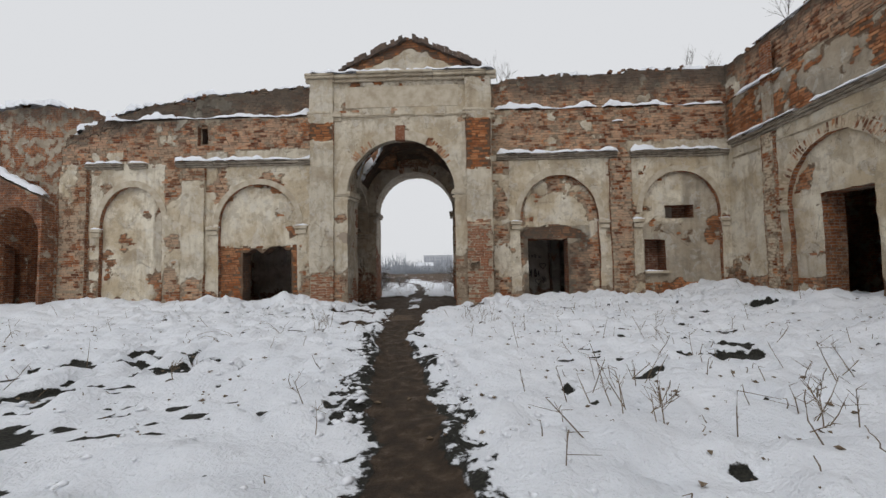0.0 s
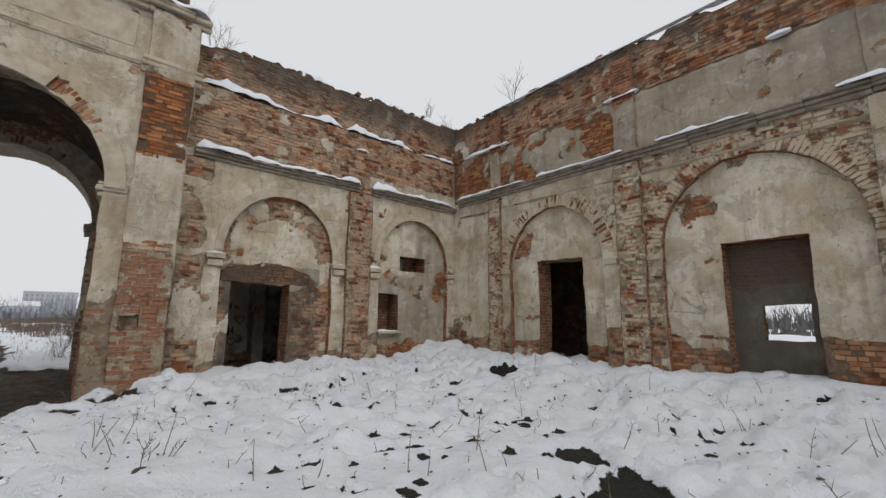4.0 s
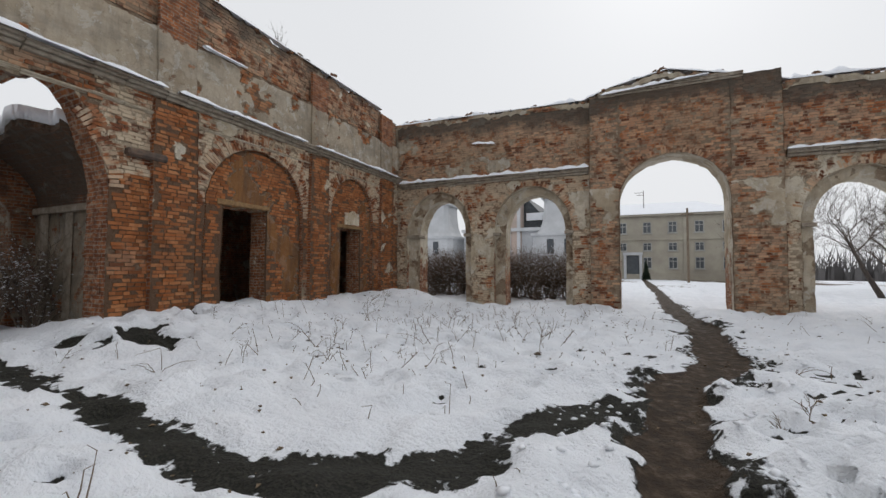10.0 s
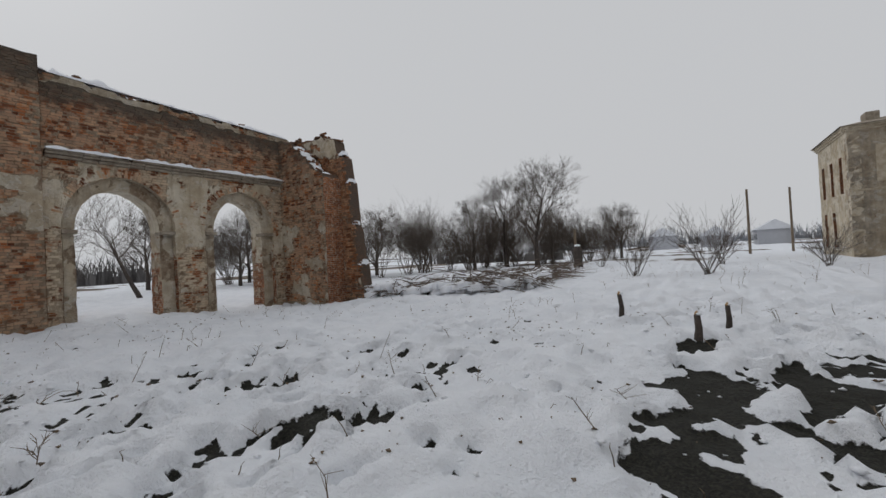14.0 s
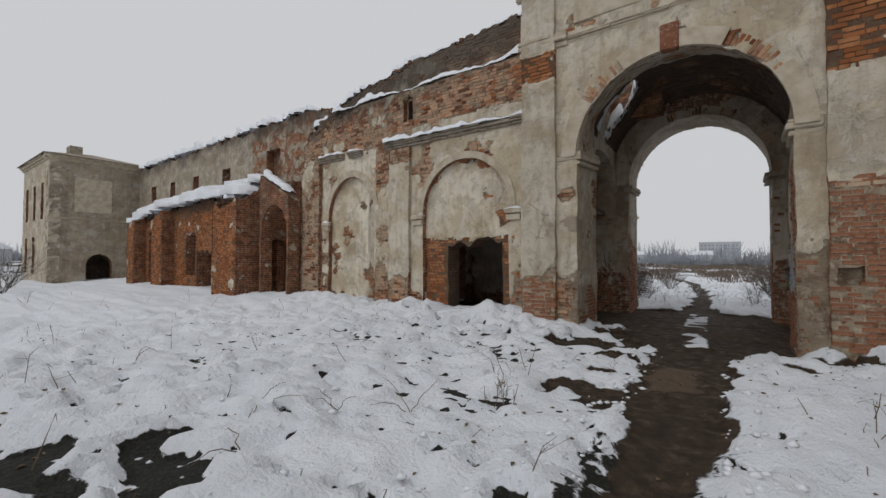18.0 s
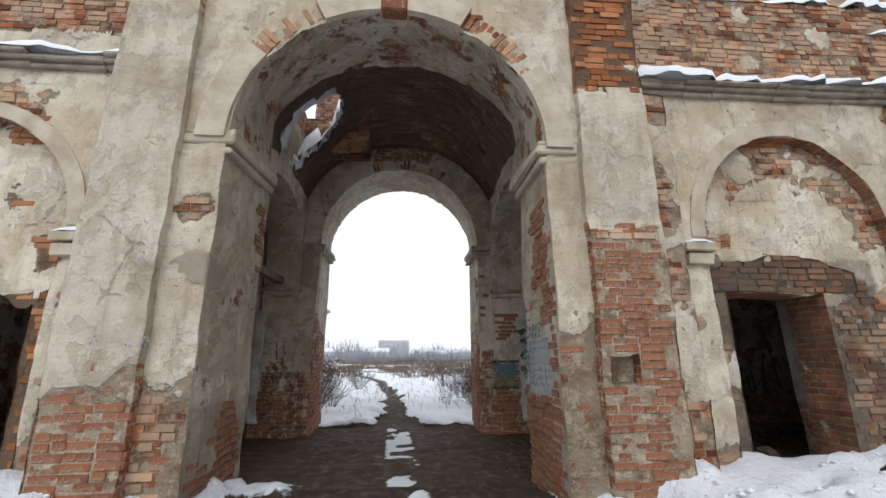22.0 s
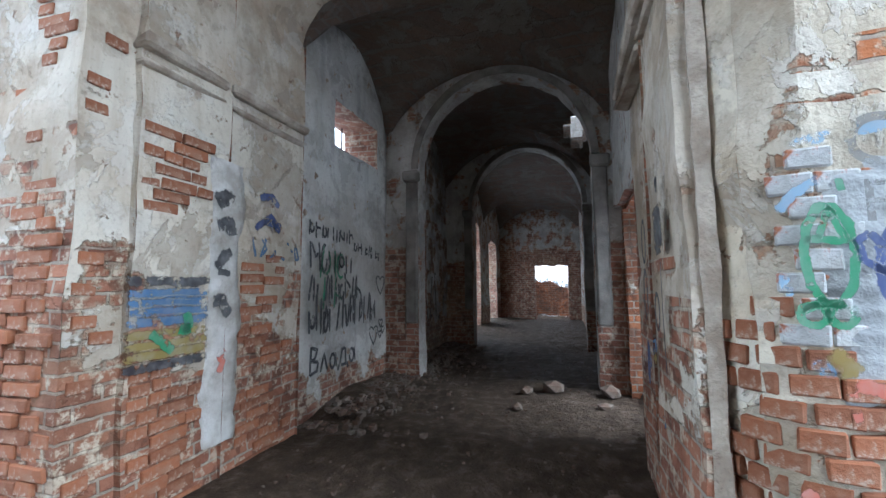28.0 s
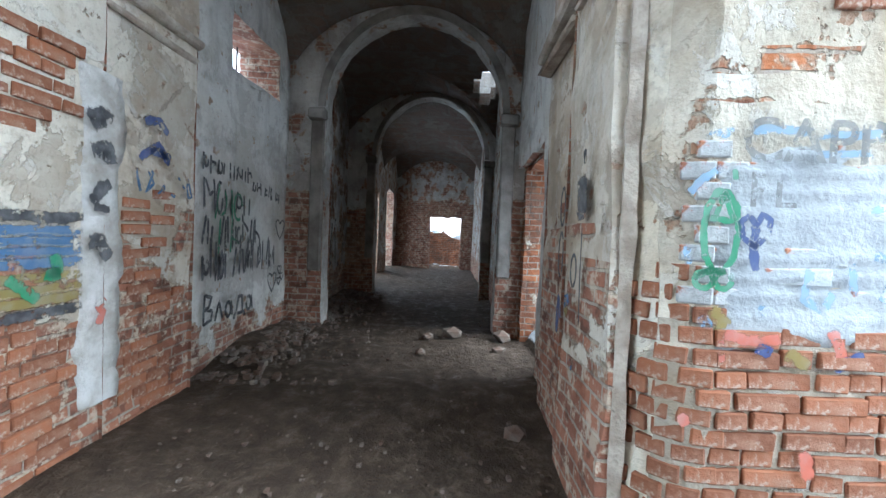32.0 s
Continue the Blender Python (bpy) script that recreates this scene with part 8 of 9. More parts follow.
def shrub_proto(name, label, height, seed, stems=9, depth=2, spread_=0.6, flecks=0, mat=None):
    rnd = random.Random(seed)
    sh = thing(name, label, "shrub")
    v, f = [], []
    for j in range(stems):
        w = rnd.uniform(0, 6.283)
        grow(v, f, rnd, (rnd.uniform(-0.3, 0.3) * height * 0.3, rnd.uniform(-0.3, 0.3) * height * 0.3, -0.15), (math.cos(w) * spread_, math.sin(w) * spread_, 1), height * rnd.uniform(0.6, 1.0), 0.006 + height * 0.006, depth, (15, 45), 4)
    whole("crown", mesh_of("crown", v, f, mat or TWIG), sh)
    if flecks:
        fv, ff = [], []
        for _ in range(flecks):
            q = Vector(v[rnd.randrange(len(v))])
            r, b = rnd.uniform(0.012, 0.045), len(fv)
            fv += [tuple(q + Vector(o) * r) for o in ((-1, -0.6, 0), (1, -0.5, 0.1), (0.2, 1, 0), (0, 0, 0.9))]
            ff += [(b, b + 1, b + 3), (b + 1, b + 2, b + 3), (b + 2, b, b + 3), (b, b + 2, b + 1)]
        tagged(whole("snow_fleck", mesh_of("snow_fleck", fv, ff, SNOW), sh, "bits of snow caught on the twigs"), kind="stuff")
    return sh


def plant(proto, places, lo=0.85, hi=1.15, seed=0, group=""):
    """Copies of a tree or shrub at (x, y) places; the first stands itself."""
    rnd = random.Random(seed)
    XS, YS = np.array([[p[0] for p in places]], float), np.array([[p[1] for p in places]], float)
    ZS = ground_at(XS, YS)[0][0]
    if group:
        tagged(proto, group=group)
    for n, ((x, y, *s), z) in enumerate(zip(places, ZS)):
        k = s[0] if s else rnd.uniform(lo, hi)
        m = pose(x, y, float(z) - 0.02, 0, 0, rnd.uniform(0, 360)) @ Matrix.Scale(k, 4)
        if n == 0:
            proto.matrix_basis = m
        else:
            ob = copy_thing(proto, m)
            ob.matrix_basis = m


big = tree_proto("tree", "tall bare deciduous tree at the field edge", 9.6, 301, 0.05, 9, 4, 0.28)
plant(big, [(-39.5, -10.2, 1.05), (-44.5, -15.5, 1.05), (-27, -52, 1.0), (-62, -6, 0.8)], group="trees at the field edge")
mid_tree = tree_proto("tree", "bare spreading tree with many fine twigs", 7.6, 302, -0.1, 8, 4, 0.2)
plant(mid_tree, [(-40, -17.3, 1.0), (-33, -25, 0.9), (-18.5, -40, 0.95), (-10.6, -34.5, 0.8), (-22.5, -32, 0.85), (-26, -36, 0.9), (-47, -11, 0.8), (24, -7, 0.8), (26, 3, 0.9), (24, 6, 0.7), (24.5, -1, 0.75), (29, 0.5, 1.0)], group="bare spreading trees")
lean_tree = tree_proto("tree", "leaning pruned tree with snow on its bark", 6.0, 303, 0.5, 5, 3, 0.45)
plant(lean_tree, [(-9.2, -31, 0.95), (-13.8, -29.5, 1.1), (-17.5, -33, 1.0)], group="pruned garden trees")
thicket = [shrub_proto("thicket_shrub", "tall leafless thicket shrub in snow", 4.2, 310 + k, 12, 3, 0.42) for k in range(3)]
rnd = random.Random(77)
for k, p in enumerate(thicket):
    places = []
    for i in range(16):
        t = rnd.random()
        places.append((-24 - 36 * t + rnd.uniform(-2, 2), -34 + 27 * t ** 0.8 + rnd.uniform(-3.5, 2.5), rnd.uniform(0.6, 1.15)))
    plant(p, places, seed=k, group="thicket at the field edge")
HEDGE_TWIG = simple("grey_brown_twigs", (0.2, 0.165, 0.135), (0.13, 0.1, 0.08), 3, 0.9, 0.1, 0.003)
bush = [shrub_proto("bush", "leafless bush in the snowy field", 1.9, 320 + k, 12, 2, 0.6, 60) for k in range(2)]
plant(bush[0], [(-24.5, 0.3, 1.2), (-34, -3.2, 0.9), (-33, 4.5, 1.0), (0.9, 26.5, 0.6), (-4.8, 25.0, 0.55), (-0.4, 24.2, 0.35), (-5.4, 29, 0.6), (2.6, 30, 0.7), (4.0, 36, 1.1), (-9, 33, 0.9), (-12, 42, 1.1), (9, 44, 1.2), (1.8, 23.0, 0.55), (17.5, -1.5, 1.2), (18.5, 2.2, 1.4), (16.8, 1.1, 0.9), (13.2, 2.9, 1.15), (12.7, 2.4, 0.8), (13.4, -1.4, 0.8)], group="field bushes")
plant(bush[1], [(-24.0, 3.6, 1.35), (-27, 8.5, 0.8), (-31, 9.2, 0.9), (1.6, 28.0, 0.7), (-3.9, 23.5, 0.5), (-5.9, 26.5, 0.65), (0.2, 33, 0.9), (5, 31, 1.0), (-10, 38, 1.1), (12, 52, 1.3), (-18, 50, 1.2), (2.9, 25.5, 0.9), (19.5, -3.5, 1.5), (20.5, 0.6, 1.3), (16.6, -0.6, 0.8), (15.9, 1.6, 0.7)], group="field bushes")
hedge = [shrub_proto("hedge_shrub", "dense tall leafless hedge flecked with snow", 1.9, 330 + k, 30, 2, 0.25, 420, HEDGE_TWIG) for k in range(2)]
rnd = random.Random(88)
for k in range(2):
    plant(hedge[k], [(2.0 + 0.42 * i + rnd.uniform(-0.15, 0.15), -15.9 - 0.75 * k - rnd.uniform(0, 0.9)) for i in range(20)], 0.6, 0.9, 3 + k, "hedge behind the south wall")

snowy = [shrub_proto("snowy_shrub", "leafless garden shrub flecked with snow", 1.8, 340 + k, 16, 2, 0.45, 380, HEDGE_TWIG) for k in range(2)]
plant(snowy[0], [(12.9, 2.6, 1.0), (13.6, 1.9, 1.1), (15.6, 2.3, 1.2), (17.2, 1.9, 1.3), (13.0, -1.2, 0.9), (16.2, -1.4, 1.2), (19.0, 3.4, 1.5), (20.3, 1.6, 1.4)], group="shrubs beyond the east wing")
plant(snowy[1], [(13.3, 2.9, 1.1), (15.9, 1.5, 0.9), (16.6, 3.0, 1.3), (18.4, -0.8, 1.3), (15.4, -0.9, 1.0), (13.7, -0.7, 0.8), (18.0, -2.8, 1.5), (20.2, -1.6, 1.4)], group="shrubs beyond the east wing")
field_shrub = shrub_proto("snowy_shrub", "low leafless shrub in the snowy field", 1.3, 344, 22, 2, 0.75, 240)
plant(field_shrub, [(-4.6, 23.4, 0.9), (-5.3, 25.0, 1.05), (-4.1, 22.3, 0.65), (0.5, 23.2, 0.75), (1.3, 24.6, 0.95), (2.3, 26.0, 1.0), (0.3, 26.3, 0.6), (-6.2, 27.5, 1.0), (1.0, 29.5, 0.8), (3.4, 28.5, 1.1), (-3.9, 30, 0.6)], group="field shrubs")

# dark spruce by the house
spruce = thing("spruce", "small dark green spruce beside the house", "tree")
v, f = [], []
tube(v, f, [(0, 0, -0.2), (0, 0, 4.4)], [0.1, 0.02], 6)
whole("trunk", mesh_of("trunk", v, f, BARK), spruce)
v, f = [], []
rnd = random.Random(5)
for i in range(420):
    t = i / 420
    w, r = rnd.uniform(0, 6.283), 1.15 * (1 - t) + 0.05
    p = Vector((0, 0, 0.25 + 4.1 * t))
    q = p + Vector((math.cos(w) * r, math.sin(w) * r, -0.35 * r + rnd.uniform(-0.1, 0.1)))
    s = Vector((-math.sin(w), math.cos(w), 0)) * 0.13
    b = len(v)
    v += [tuple(p), tuple(p.lerp(q, 0.6) + s), tuple(q), tuple(p.lerp(q, 0.6) - s), tuple(p.lerp(q, 0.6) - Vector((0, 0, 0.12)))]
    f += [(b, b + 1, b + 2), (b, b + 2, b + 3), (b, b + 4, b + 2)]
NEEDLE = simple("spruce_needles", (0.03, 0.05, 0.03), (0.02, 0.032, 0.022), 4, 0.9, 0.2, 0.01)
whole("needles", mesh_of("needles", v, f, NEEDLE), spruce)
spruce.matrix_basis = pose(-1.9, -58.5, -0.6) @ Matrix.Scale(0.75, 4)
for x, k in ((13.5, 1.5), (15.4, 1.3)):
    ob = copy_thing(spruce, pose(x, -40, -0.6))
    ob.scale = (k * 0.8, k * 0.8, k * 1.35)

# posts and poles
for x, y, h in ((-5.7, -48, 8.5), (-52, 7.5, 7.0), (-60, 12, 7.5), (-35.6, -5.5, 3.6)):
    pole = thing("wooden_pole", "weathered wooden utility pole", "pole", "poles", at=(x, y, -0.4))
    v, f = [], []
    tube(v, f, [(0, 0, 0), (0, 0, h)], [0.13, 0.1], 8)
    whole("shaft", mesh_of("shaft", v, f, TIMBER), pole)
    if h > 5:
        box("crossarm", (-0.6, -0.05, h - 0.7), (0.6, 0.05, h - 0.58), TIMBER, pole, "", 0.01)
# dead trunk standing by the field
dead = thing("dead_tree", "short dark dead tree capped with snow", "tree", at=(-35.4, -5.3, -0.3))
v, f = [], []
tube(v, f, [(0, 0, 0), (0.05, 0.02, 0.9), (0.0, 0.0, 1.7), (0.03, 0, 2.1)], [0.42, 0.36, 0.4, 0.22], 9)
whole("trunk", mesh_of("trunk", v, f, BARK), dead)
bm = bmesh.new()
bmesh.ops.create_icosphere(bm, subdivisions=2, radius=0.25, matrix=Matrix.Translation((0.03, 0, 2.12)) @ Matrix.Diagonal((1, 1, 0.5, 1)))
part("snow_cap", bm, SNOW, dead)


def stump(x, y, h, r, lean, seed, label):
    rnd = random.Random(seed)
    ob = thing("tree_stump", label, "stump", "stumps", at=(x, y, floor_z(x, y) - 0.08))
    v, f = [], []
    tube(v, f, [(0, 0, 0), (lean * 0.4, 0.02, h * 0.5), (lean, 0, h)], [r * 1.25, r, r * 0.85], 9)
    whole("trunk", mesh_of("trunk", v, f, BARK, True), ob)
    bm = bmesh.new()
    bmesh.ops.create_cone(bm, cap_ends=True, segments=9, radius1=r * 0.8, radius2=r * 0.3, depth=r * 1.2, matrix=Matrix.Translation((lean, 0, h + r * 0.5)) @ pose(0, 0, 0, 0, 30, 0))
    part("cut_face", bm, CUTWOOD, ob, "pale cut wood")
    bm = bmesh.new()
    bmesh.ops.create_icosphere(bm, subdivisions=2, radius=r * 0.9, matrix=Matrix.Translation((lean * 0.9, 0.03, h + r * 0.3)) @ Matrix.Diagonal((1.1, 1, 0.5, 1)))
    part("snow_cap", bm, SNOW, ob)


stump(-10.0, 1.85, 0.55, 0.05, 0.16, 1, "cut sapling stump with a cap of snow")
stump(-8.25, 3.25, 0.42, 0.055, -0.12, 2, "cut sapling stump leaning over bare soil")
stump(-9.3, 3.7, 0.5, 0.045, 0.08, 3, "freshly cut sapling stump with pale wood")


# brush pile of cut branches at the field edge
rnd = random.Random(91)
v, f = [], []
XS, YS = [], []
HEAP = ((-13.6, -8.9), (-16.0, -2.6), (-28.0, -3.6), (-22.0, -11.6))


def in_heap(p, q):
    """A place in the heap: p runs along its near edge, q away from the court."""
    (ax, ay), (bx, by), (cx, cy), (ex, ey) = HEAP
    return ((ax + (bx - ax) * p) * (1 - q) + (ex + (cx - ex) * p) * q, (ay + (by - ay) * p) * (1 - q) + (ey + (cy - ey) * p) * q)


for i in range(1500):
    x, y = in_heap(rnd.random(), rnd.random() ** 0.9)
    if nz(x * 0.45, y * 0.45, 3.7) < -0.22:
        continue
    XS.append(x), YS.append(y)
ZS = ground_at(np.array([XS]), np.array([YS]))[0][0]
for x, y, z in zip(XS, YS, ZS):
    w, L = rnd.gauss(0.5, 0.6), rnd.uniform(0.6, 2.4)
    h = rnd.uniform(0.0, 0.65) * (0.6 + nz(x * 0.35, y * 0.35, 8.2))
    p = Vector((x, y, float(z) + h))
    d = Vector((math.cos(w), math.sin(w), rnd.uniform(-0.12, 0.25)))
    m_ = p + d * L * 0.5 + Vector((0, 0, rnd.uniform(0, 0.12)))
    tube(v, f, [p, m_, p + d * L], [0.022, 0.018, 0.006], 4)
whole("brush_pile", mesh_of("brush_pile", v, f, HEDGE_TWIG), None, "long heap of cut branches half covered in snow", "brushwood", "stuff")
v, f = [], []
for i in range(420):
    x, y = in_heap(rnd.random(), rnd.random())
    r = rnd.uniform(0.15, 0.5)
    b = len(v)
    z = 0.05 + rnd.uniform(0.05, 0.5)
    ring = [(x + r * math.cos(k * 0.785) * rnd.uniform(0.7, 1.4), y + r * math.sin(k * 0.785) * rnd.uniform(0.4, 0.8), z) for k in range(8)]
    v += ring + [(x, y, z + r * 0.3)] + [(p[0], p[1], z - 0.2) for p in ring]
    f += [(b + k, b + (k + 1) % 8, b + 8) for k in range(8)] + [(b + 9 + k, b + 9 + (k + 1) % 8, b + (k + 1) % 8, b + k) for k in range(8)]
whole("brush_snow", mesh_of("brush_snow", v, f, SNOW, True), None, "lumps of snow lying on the heap of branches", "snow", "stuff")

# dead leaves and crumbs of soil on the snow
rnd = random.Random(95)
v, f = [], []
XS = [rnd.uniform(-12, 9.5) for _ in range(4200)]
YS = [rnd.uniform(-12, 14.5) for _ in XS]
ZS = ground_at(np.array([XS]), np.array([YS]))[0][0]
for x, y, z in zip(XS, YS, ZS):
    if nz(x * 0.5, y * 0.5, 6.6) < -0.12:
        continue
    r, w, b = 0.008 + 0.035 * rnd.random() ** 2, rnd.uniform(0, 6.283), len(v)
    dx, dy = math.cos(w) * r, math.sin(w) * r
    z = float(z) + 0.004
    v += [(x - dx, y - dy, z), (x + dy * 0.6, y - dx * 0.6, z + r * 0.5), (x + dx, y + dy, z + r * 0.2), (x - dy * 0.6, y + dx * 0.6, z + r * 0.45), (x, y, z - 0.01)]
    f += [(b, b + 1, b + 2, b + 3), (b, b + 4, b + 1), (b + 1, b + 4, b + 2), (b + 2, b + 4, b + 3), (b + 3, b + 4, b)]
whole("leaf_litter", mesh_of("leaf_litter", v, f, STRAW), None, "scattered dead leaves and crumbs on the snow", "leaves", "stuff")

# clods of snow thrown up along the path and under the walls
rnd = random.Random(97)
v, f = [], []
XS, YS = [], []
for _ in range(700):
    y = rnd.uniform(-6, 13.5)
    x = float(np.interp(y, [p[1] for p in LINE_A], [p[0] for p in LINE_A])) + rnd.choice((-1, 1)) * (0.42 + abs(rnd.gauss(0, 0.35)))
    XS.append(x), YS.append(y)
for _ in range(700):
    XS.append(rnd.choice((rnd.uniform(-14, -3.8), rnd.uniform(0.4, 9.4)))), YS.append(14.9 - abs(rnd.gauss(0, 1.3)))
for _ in range(220):
    XS.append(rnd.uniform(-9, -2)), YS.append(rnd.uniform(0, 9))
ZS = ground_at(np.array([XS]), np.array([YS]))[0][0]
for x, y, z in zip(XS, YS, ZS):
    r, b = 0.013 + 0.04 * rnd.random() ** 2, len(v)
    for dx, dy, dz in ((1, 0, 0.2), (0.2, 1, 0.15), (-1, 0.1, 0.25), (-0.1, -1, 0.2), (0.1, 0, 0.95), (0, 0, -0.5), (0.7, 0.7, 0.3), (-0.7, 0.6, 0.35), (-0.6, -0.7, 0.3), (0.7, -0.6, 0.4)):
        k = r * rnd.uniform(0.75, 1.3)
        v.append((x + dx * k, y + dy * k, float(z) + dz * k * 0.8))
    rim = (0, 6, 1, 7, 2, 8, 3, 9)
    for i in range(8):
        f.append((b + rim[i], b + rim[(i + 1) % 8], b + 4))
        f.append((b + rim[(i + 1) % 8], b + rim[i], b + 5))
whole("snow_clods", mesh_of("snow_clods", v, f, SNOW, True), None, "loose clods of wet snow beside the path and walls", "snow", "stuff")

# dry weed stalks poking through the snow
rnd = random.Random(93)
v, f = [], []
spots = [(rnd.uniform(-13, 9.5), rnd.uniform(-12.5, 14.4)) for _ in range(520)]
spots += [(4 + rnd.gauss(0, 2.2), 9 + rnd.gauss(0, 2.4)) for _ in range(120)] + [(4 + rnd.gauss(0, 2.6), -4.5 + rnd.gauss(0, 2.8)) for _ in range(380)] + [(1.8 + rnd.gauss(0, 1.3), 4.2 + rnd.gauss(0, 1.2)) for _ in range(60)]
for cx, cy in ((1.7, 3.7), (2.9, 3.5), (3.4, 6.0), (2.2, 5.2), (-3.4, 10.4), (-3.0, 9.6), (0.4, 10.5), (0.9, 9.8), (7.2, 6.2), (6.6, 4.6), (4.2, 3.2), (5.2, 2.6)):
    spots += [(cx + rnd.gauss(0, 0.16), cy + rnd.gauss(0, 0.16)) for _ in range(9)]
spots = [(x, y) for x, y in spots if -13.4 < x < 9.7 and -12.6 < y < 14.5]
spots += [(rnd.gauss(-2.2, 4.5), rnd.uniform(21.3, 44)) for _ in range(900)] + [(rnd.gauss(-26, 8), rnd.gauss(2, 6)) for _ in range(260)]
gx_, gy_ = np.array([[s[0] for s in spots]]), np.array([[s[1] for s in spots]])
pa_, pb_ = near_line(gx_, gy_, LINE_A)[0], near_line(gx_, gy_, LINE_B)[0]
zz = ground_at(gx_, gy_)[0][0]
for (x, y), z, a, b in zip(spots, zz, pa_, pb_):
    if a < (0.75 if y < 20 else 0.35) or b < 0.5:
        continue
    h = rnd.choice((0.07, 0.1, 0.14, 0.2, 0.28, 0.42)) * rnd.uniform(0.8, 1.2)
    p = Vector((x, y, float(z) - 0.05))
    d = Vector((rnd.gauss(0, 0.45), rnd.gauss(0, 0.45), 1)).normalized()
    tip = p + d * h
    bend = tip + Vector((rnd.gauss(0, 0.12), rnd.gauss(0, 0.12), rnd.uniform(-0.12, 0.08))) * (h * 1.6)
    tube(v, f, [p, p.lerp(tip, 0.6) + Vector((rnd.gauss(0, 0.01), rnd.gauss(0, 0.01), 0)), tip, bend], [0.0055, 0.0045, 0.0035, 0.0018], 4)
    if h > 0.24 and rnd.random() < 0.6:
        for _ in range(rnd.randint(2, 5)):
            q = p.lerp(tip, rnd.uniform(0.4, 1))
            tube(v, f, [q, q + Vector((rnd.gauss(0, 0.09), rnd.gauss(0, 0.09), rnd.uniform(0.02, 0.12)))], [0.003, 0.0015], 3)
whole("dry_weeds", mesh_of("dry_weeds", v, f, STRAW), None, "dry broken weed stalks poking through the snow", "weeds", "stuff")


def bramble(x, y, seed, size=1.0, stems=3, label="dead arching bramble stems rooted in the snow"):
    rnd = random.Random(seed)
    z = floor_z(x, y)
    ob = thing("bramble", label, "bramble", "brambles", at=(x, y, z - 0.04))
    for _ in range(stems):
        w, h, reach = rnd.uniform(0, 6.283), size * rnd.uniform(0.35, 0.7), size * rnd.uniform(0.4, 1.0)
        rnd_bend = rnd.uniform(-1.5, 1.5)
        pts = [Vector((math.cos(w) * reach * t, math.sin(w) * reach * t, h * (1.9 * t - 1.25 * t * t + 0.25 * t * rnd_bend * t))) + Vector((rnd.gauss(0, 0.012), rnd.gauss(0, 0.012), 0)) for t in [i / 9 for i in range(10)]]
        v, f = [], []
        tube(v, f, pts, [0.0055 * (1 - 0.07 * i) for i in range(10)], 5)
        whole("stem", mesh_of("stem", v, f, STRAW), ob)


for k, (x, y, s) in enumerate(((-5.0, 7.6, 1.1), (-4.3, 8.2, 0.9), (-6.7, 6.5, 1.0), (-3.6, 8.6, 1.0), (4.6, -1.8, 1.2), (5.4, -2.4, 1.3), (3.6, -3.4, 1.0), (6.2, 0.0, 0.9), (-3.9, 6.9, 0.8), (-11, 4.6, 0.9), (-8.4, 7.6, 0.9), (-2.2, -3.8, 0.8), (2.6, 2.6, 0.6), (6.0, 3.4, 0.7))):
    bramble(x, y, 400 + k, s * 0.6, 2 + k % 2)


def dead_weed(x, y, seed, h):
    """A dead thistle-like weed with a clod of soil at its foot."""
    rnd = random.Random(seed)
    ob = thing("dead_weed", "dead branching weed standing in the snow", "weed", "dead weeds", at=(x, y, floor_z(x, y) - 0.04))
    v, f = [], []
    grow(v, f, rnd, (0, 0, 0), (rnd.uniform(-0.2, 0.2), rnd.uniform(-0.2, 0.2), 1), h, 0.007, 2, (25, 60), 4, 0.1)
    tagged(whole("stalk", mesh_of("stalk", v, f, STRAW), ob), kind="stuff")
    bm = bmesh.new()
    bmesh.ops.create_icosphere(bm, subdivisions=2, radius=0.07, matrix=Matrix.Diagonal((1.2, 0.9, 0.7, 1)))
    for q in bm.verts:
        q.co += 0.05 * noise.noise_vector(q.co * 9 + Vector((seed, 0, 0)))
    part("clod", bm, SOIL, ob, "dark clod of soil")


for k, (x, y, h) in enumerate(((2.9, 3.45, 0.45), (1.75, 3.6, 0.4), (1.4, -3.4, 0.6), (3.9, -5.2, 0.65), (2.6, -6.4, 0.55), (5.1, 2.5, 0.45), (5.5, 3.2, 0.5), (4.3, 2.7, 0.35), (-2.9, 9.4, 0.35), (-3.2, 9.8, 0.35), (0.6, 9.4, 0.35), (6.8, -6.0, 0.9), (7.6, -8.2, 0.8), (-3.5, 5.2, 0.3), (-1.6, -1.4, 0.3), (-1.3, -1.1, 0.25))):
    dead_weed(x, y, 500 + k, h * 0.62)

# saplings on the wall tops
for k, (x, y, z, h) in enumerate(((8.9, 15.75, 8.7, 0.8), (9.9, 15.6, 8.7, 0.8), (10.4, 12.6, 8.7, 1.1), (10.4, -6.2, 8.7, 0.9), (10.4, -5.4, 8.75, 0.6), (1.9, 15.7, 8.4, 0.9), (2.2, 15.7, 8.45, 0.7))):
    sp = shrub_proto("wall_sapling", "leafless sapling growing on the ruined wall top", h, 600 + k, 2, 2, 0.3)
    sp.matrix_basis = pose(x, y, z - 0.1)

# ---- far landscape ----
FAR = simple("distant_wood", (0.17, 0.16, 0.155), (0.12, 0.115, 0.115), 0.08, 0.95, 0.0, 0.01, 0, 0.5)
# Far walls: air haze is mixed into this pale blue-grey.
FARWALL = simple("distant_wall_haze_tint", (0.46, 0.47, 0.5), (0.4, 0.41, 0.44), 0.1, 0.9, 0.0, 0.01, 0, 1)
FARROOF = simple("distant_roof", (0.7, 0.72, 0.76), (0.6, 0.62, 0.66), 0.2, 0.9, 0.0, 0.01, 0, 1)


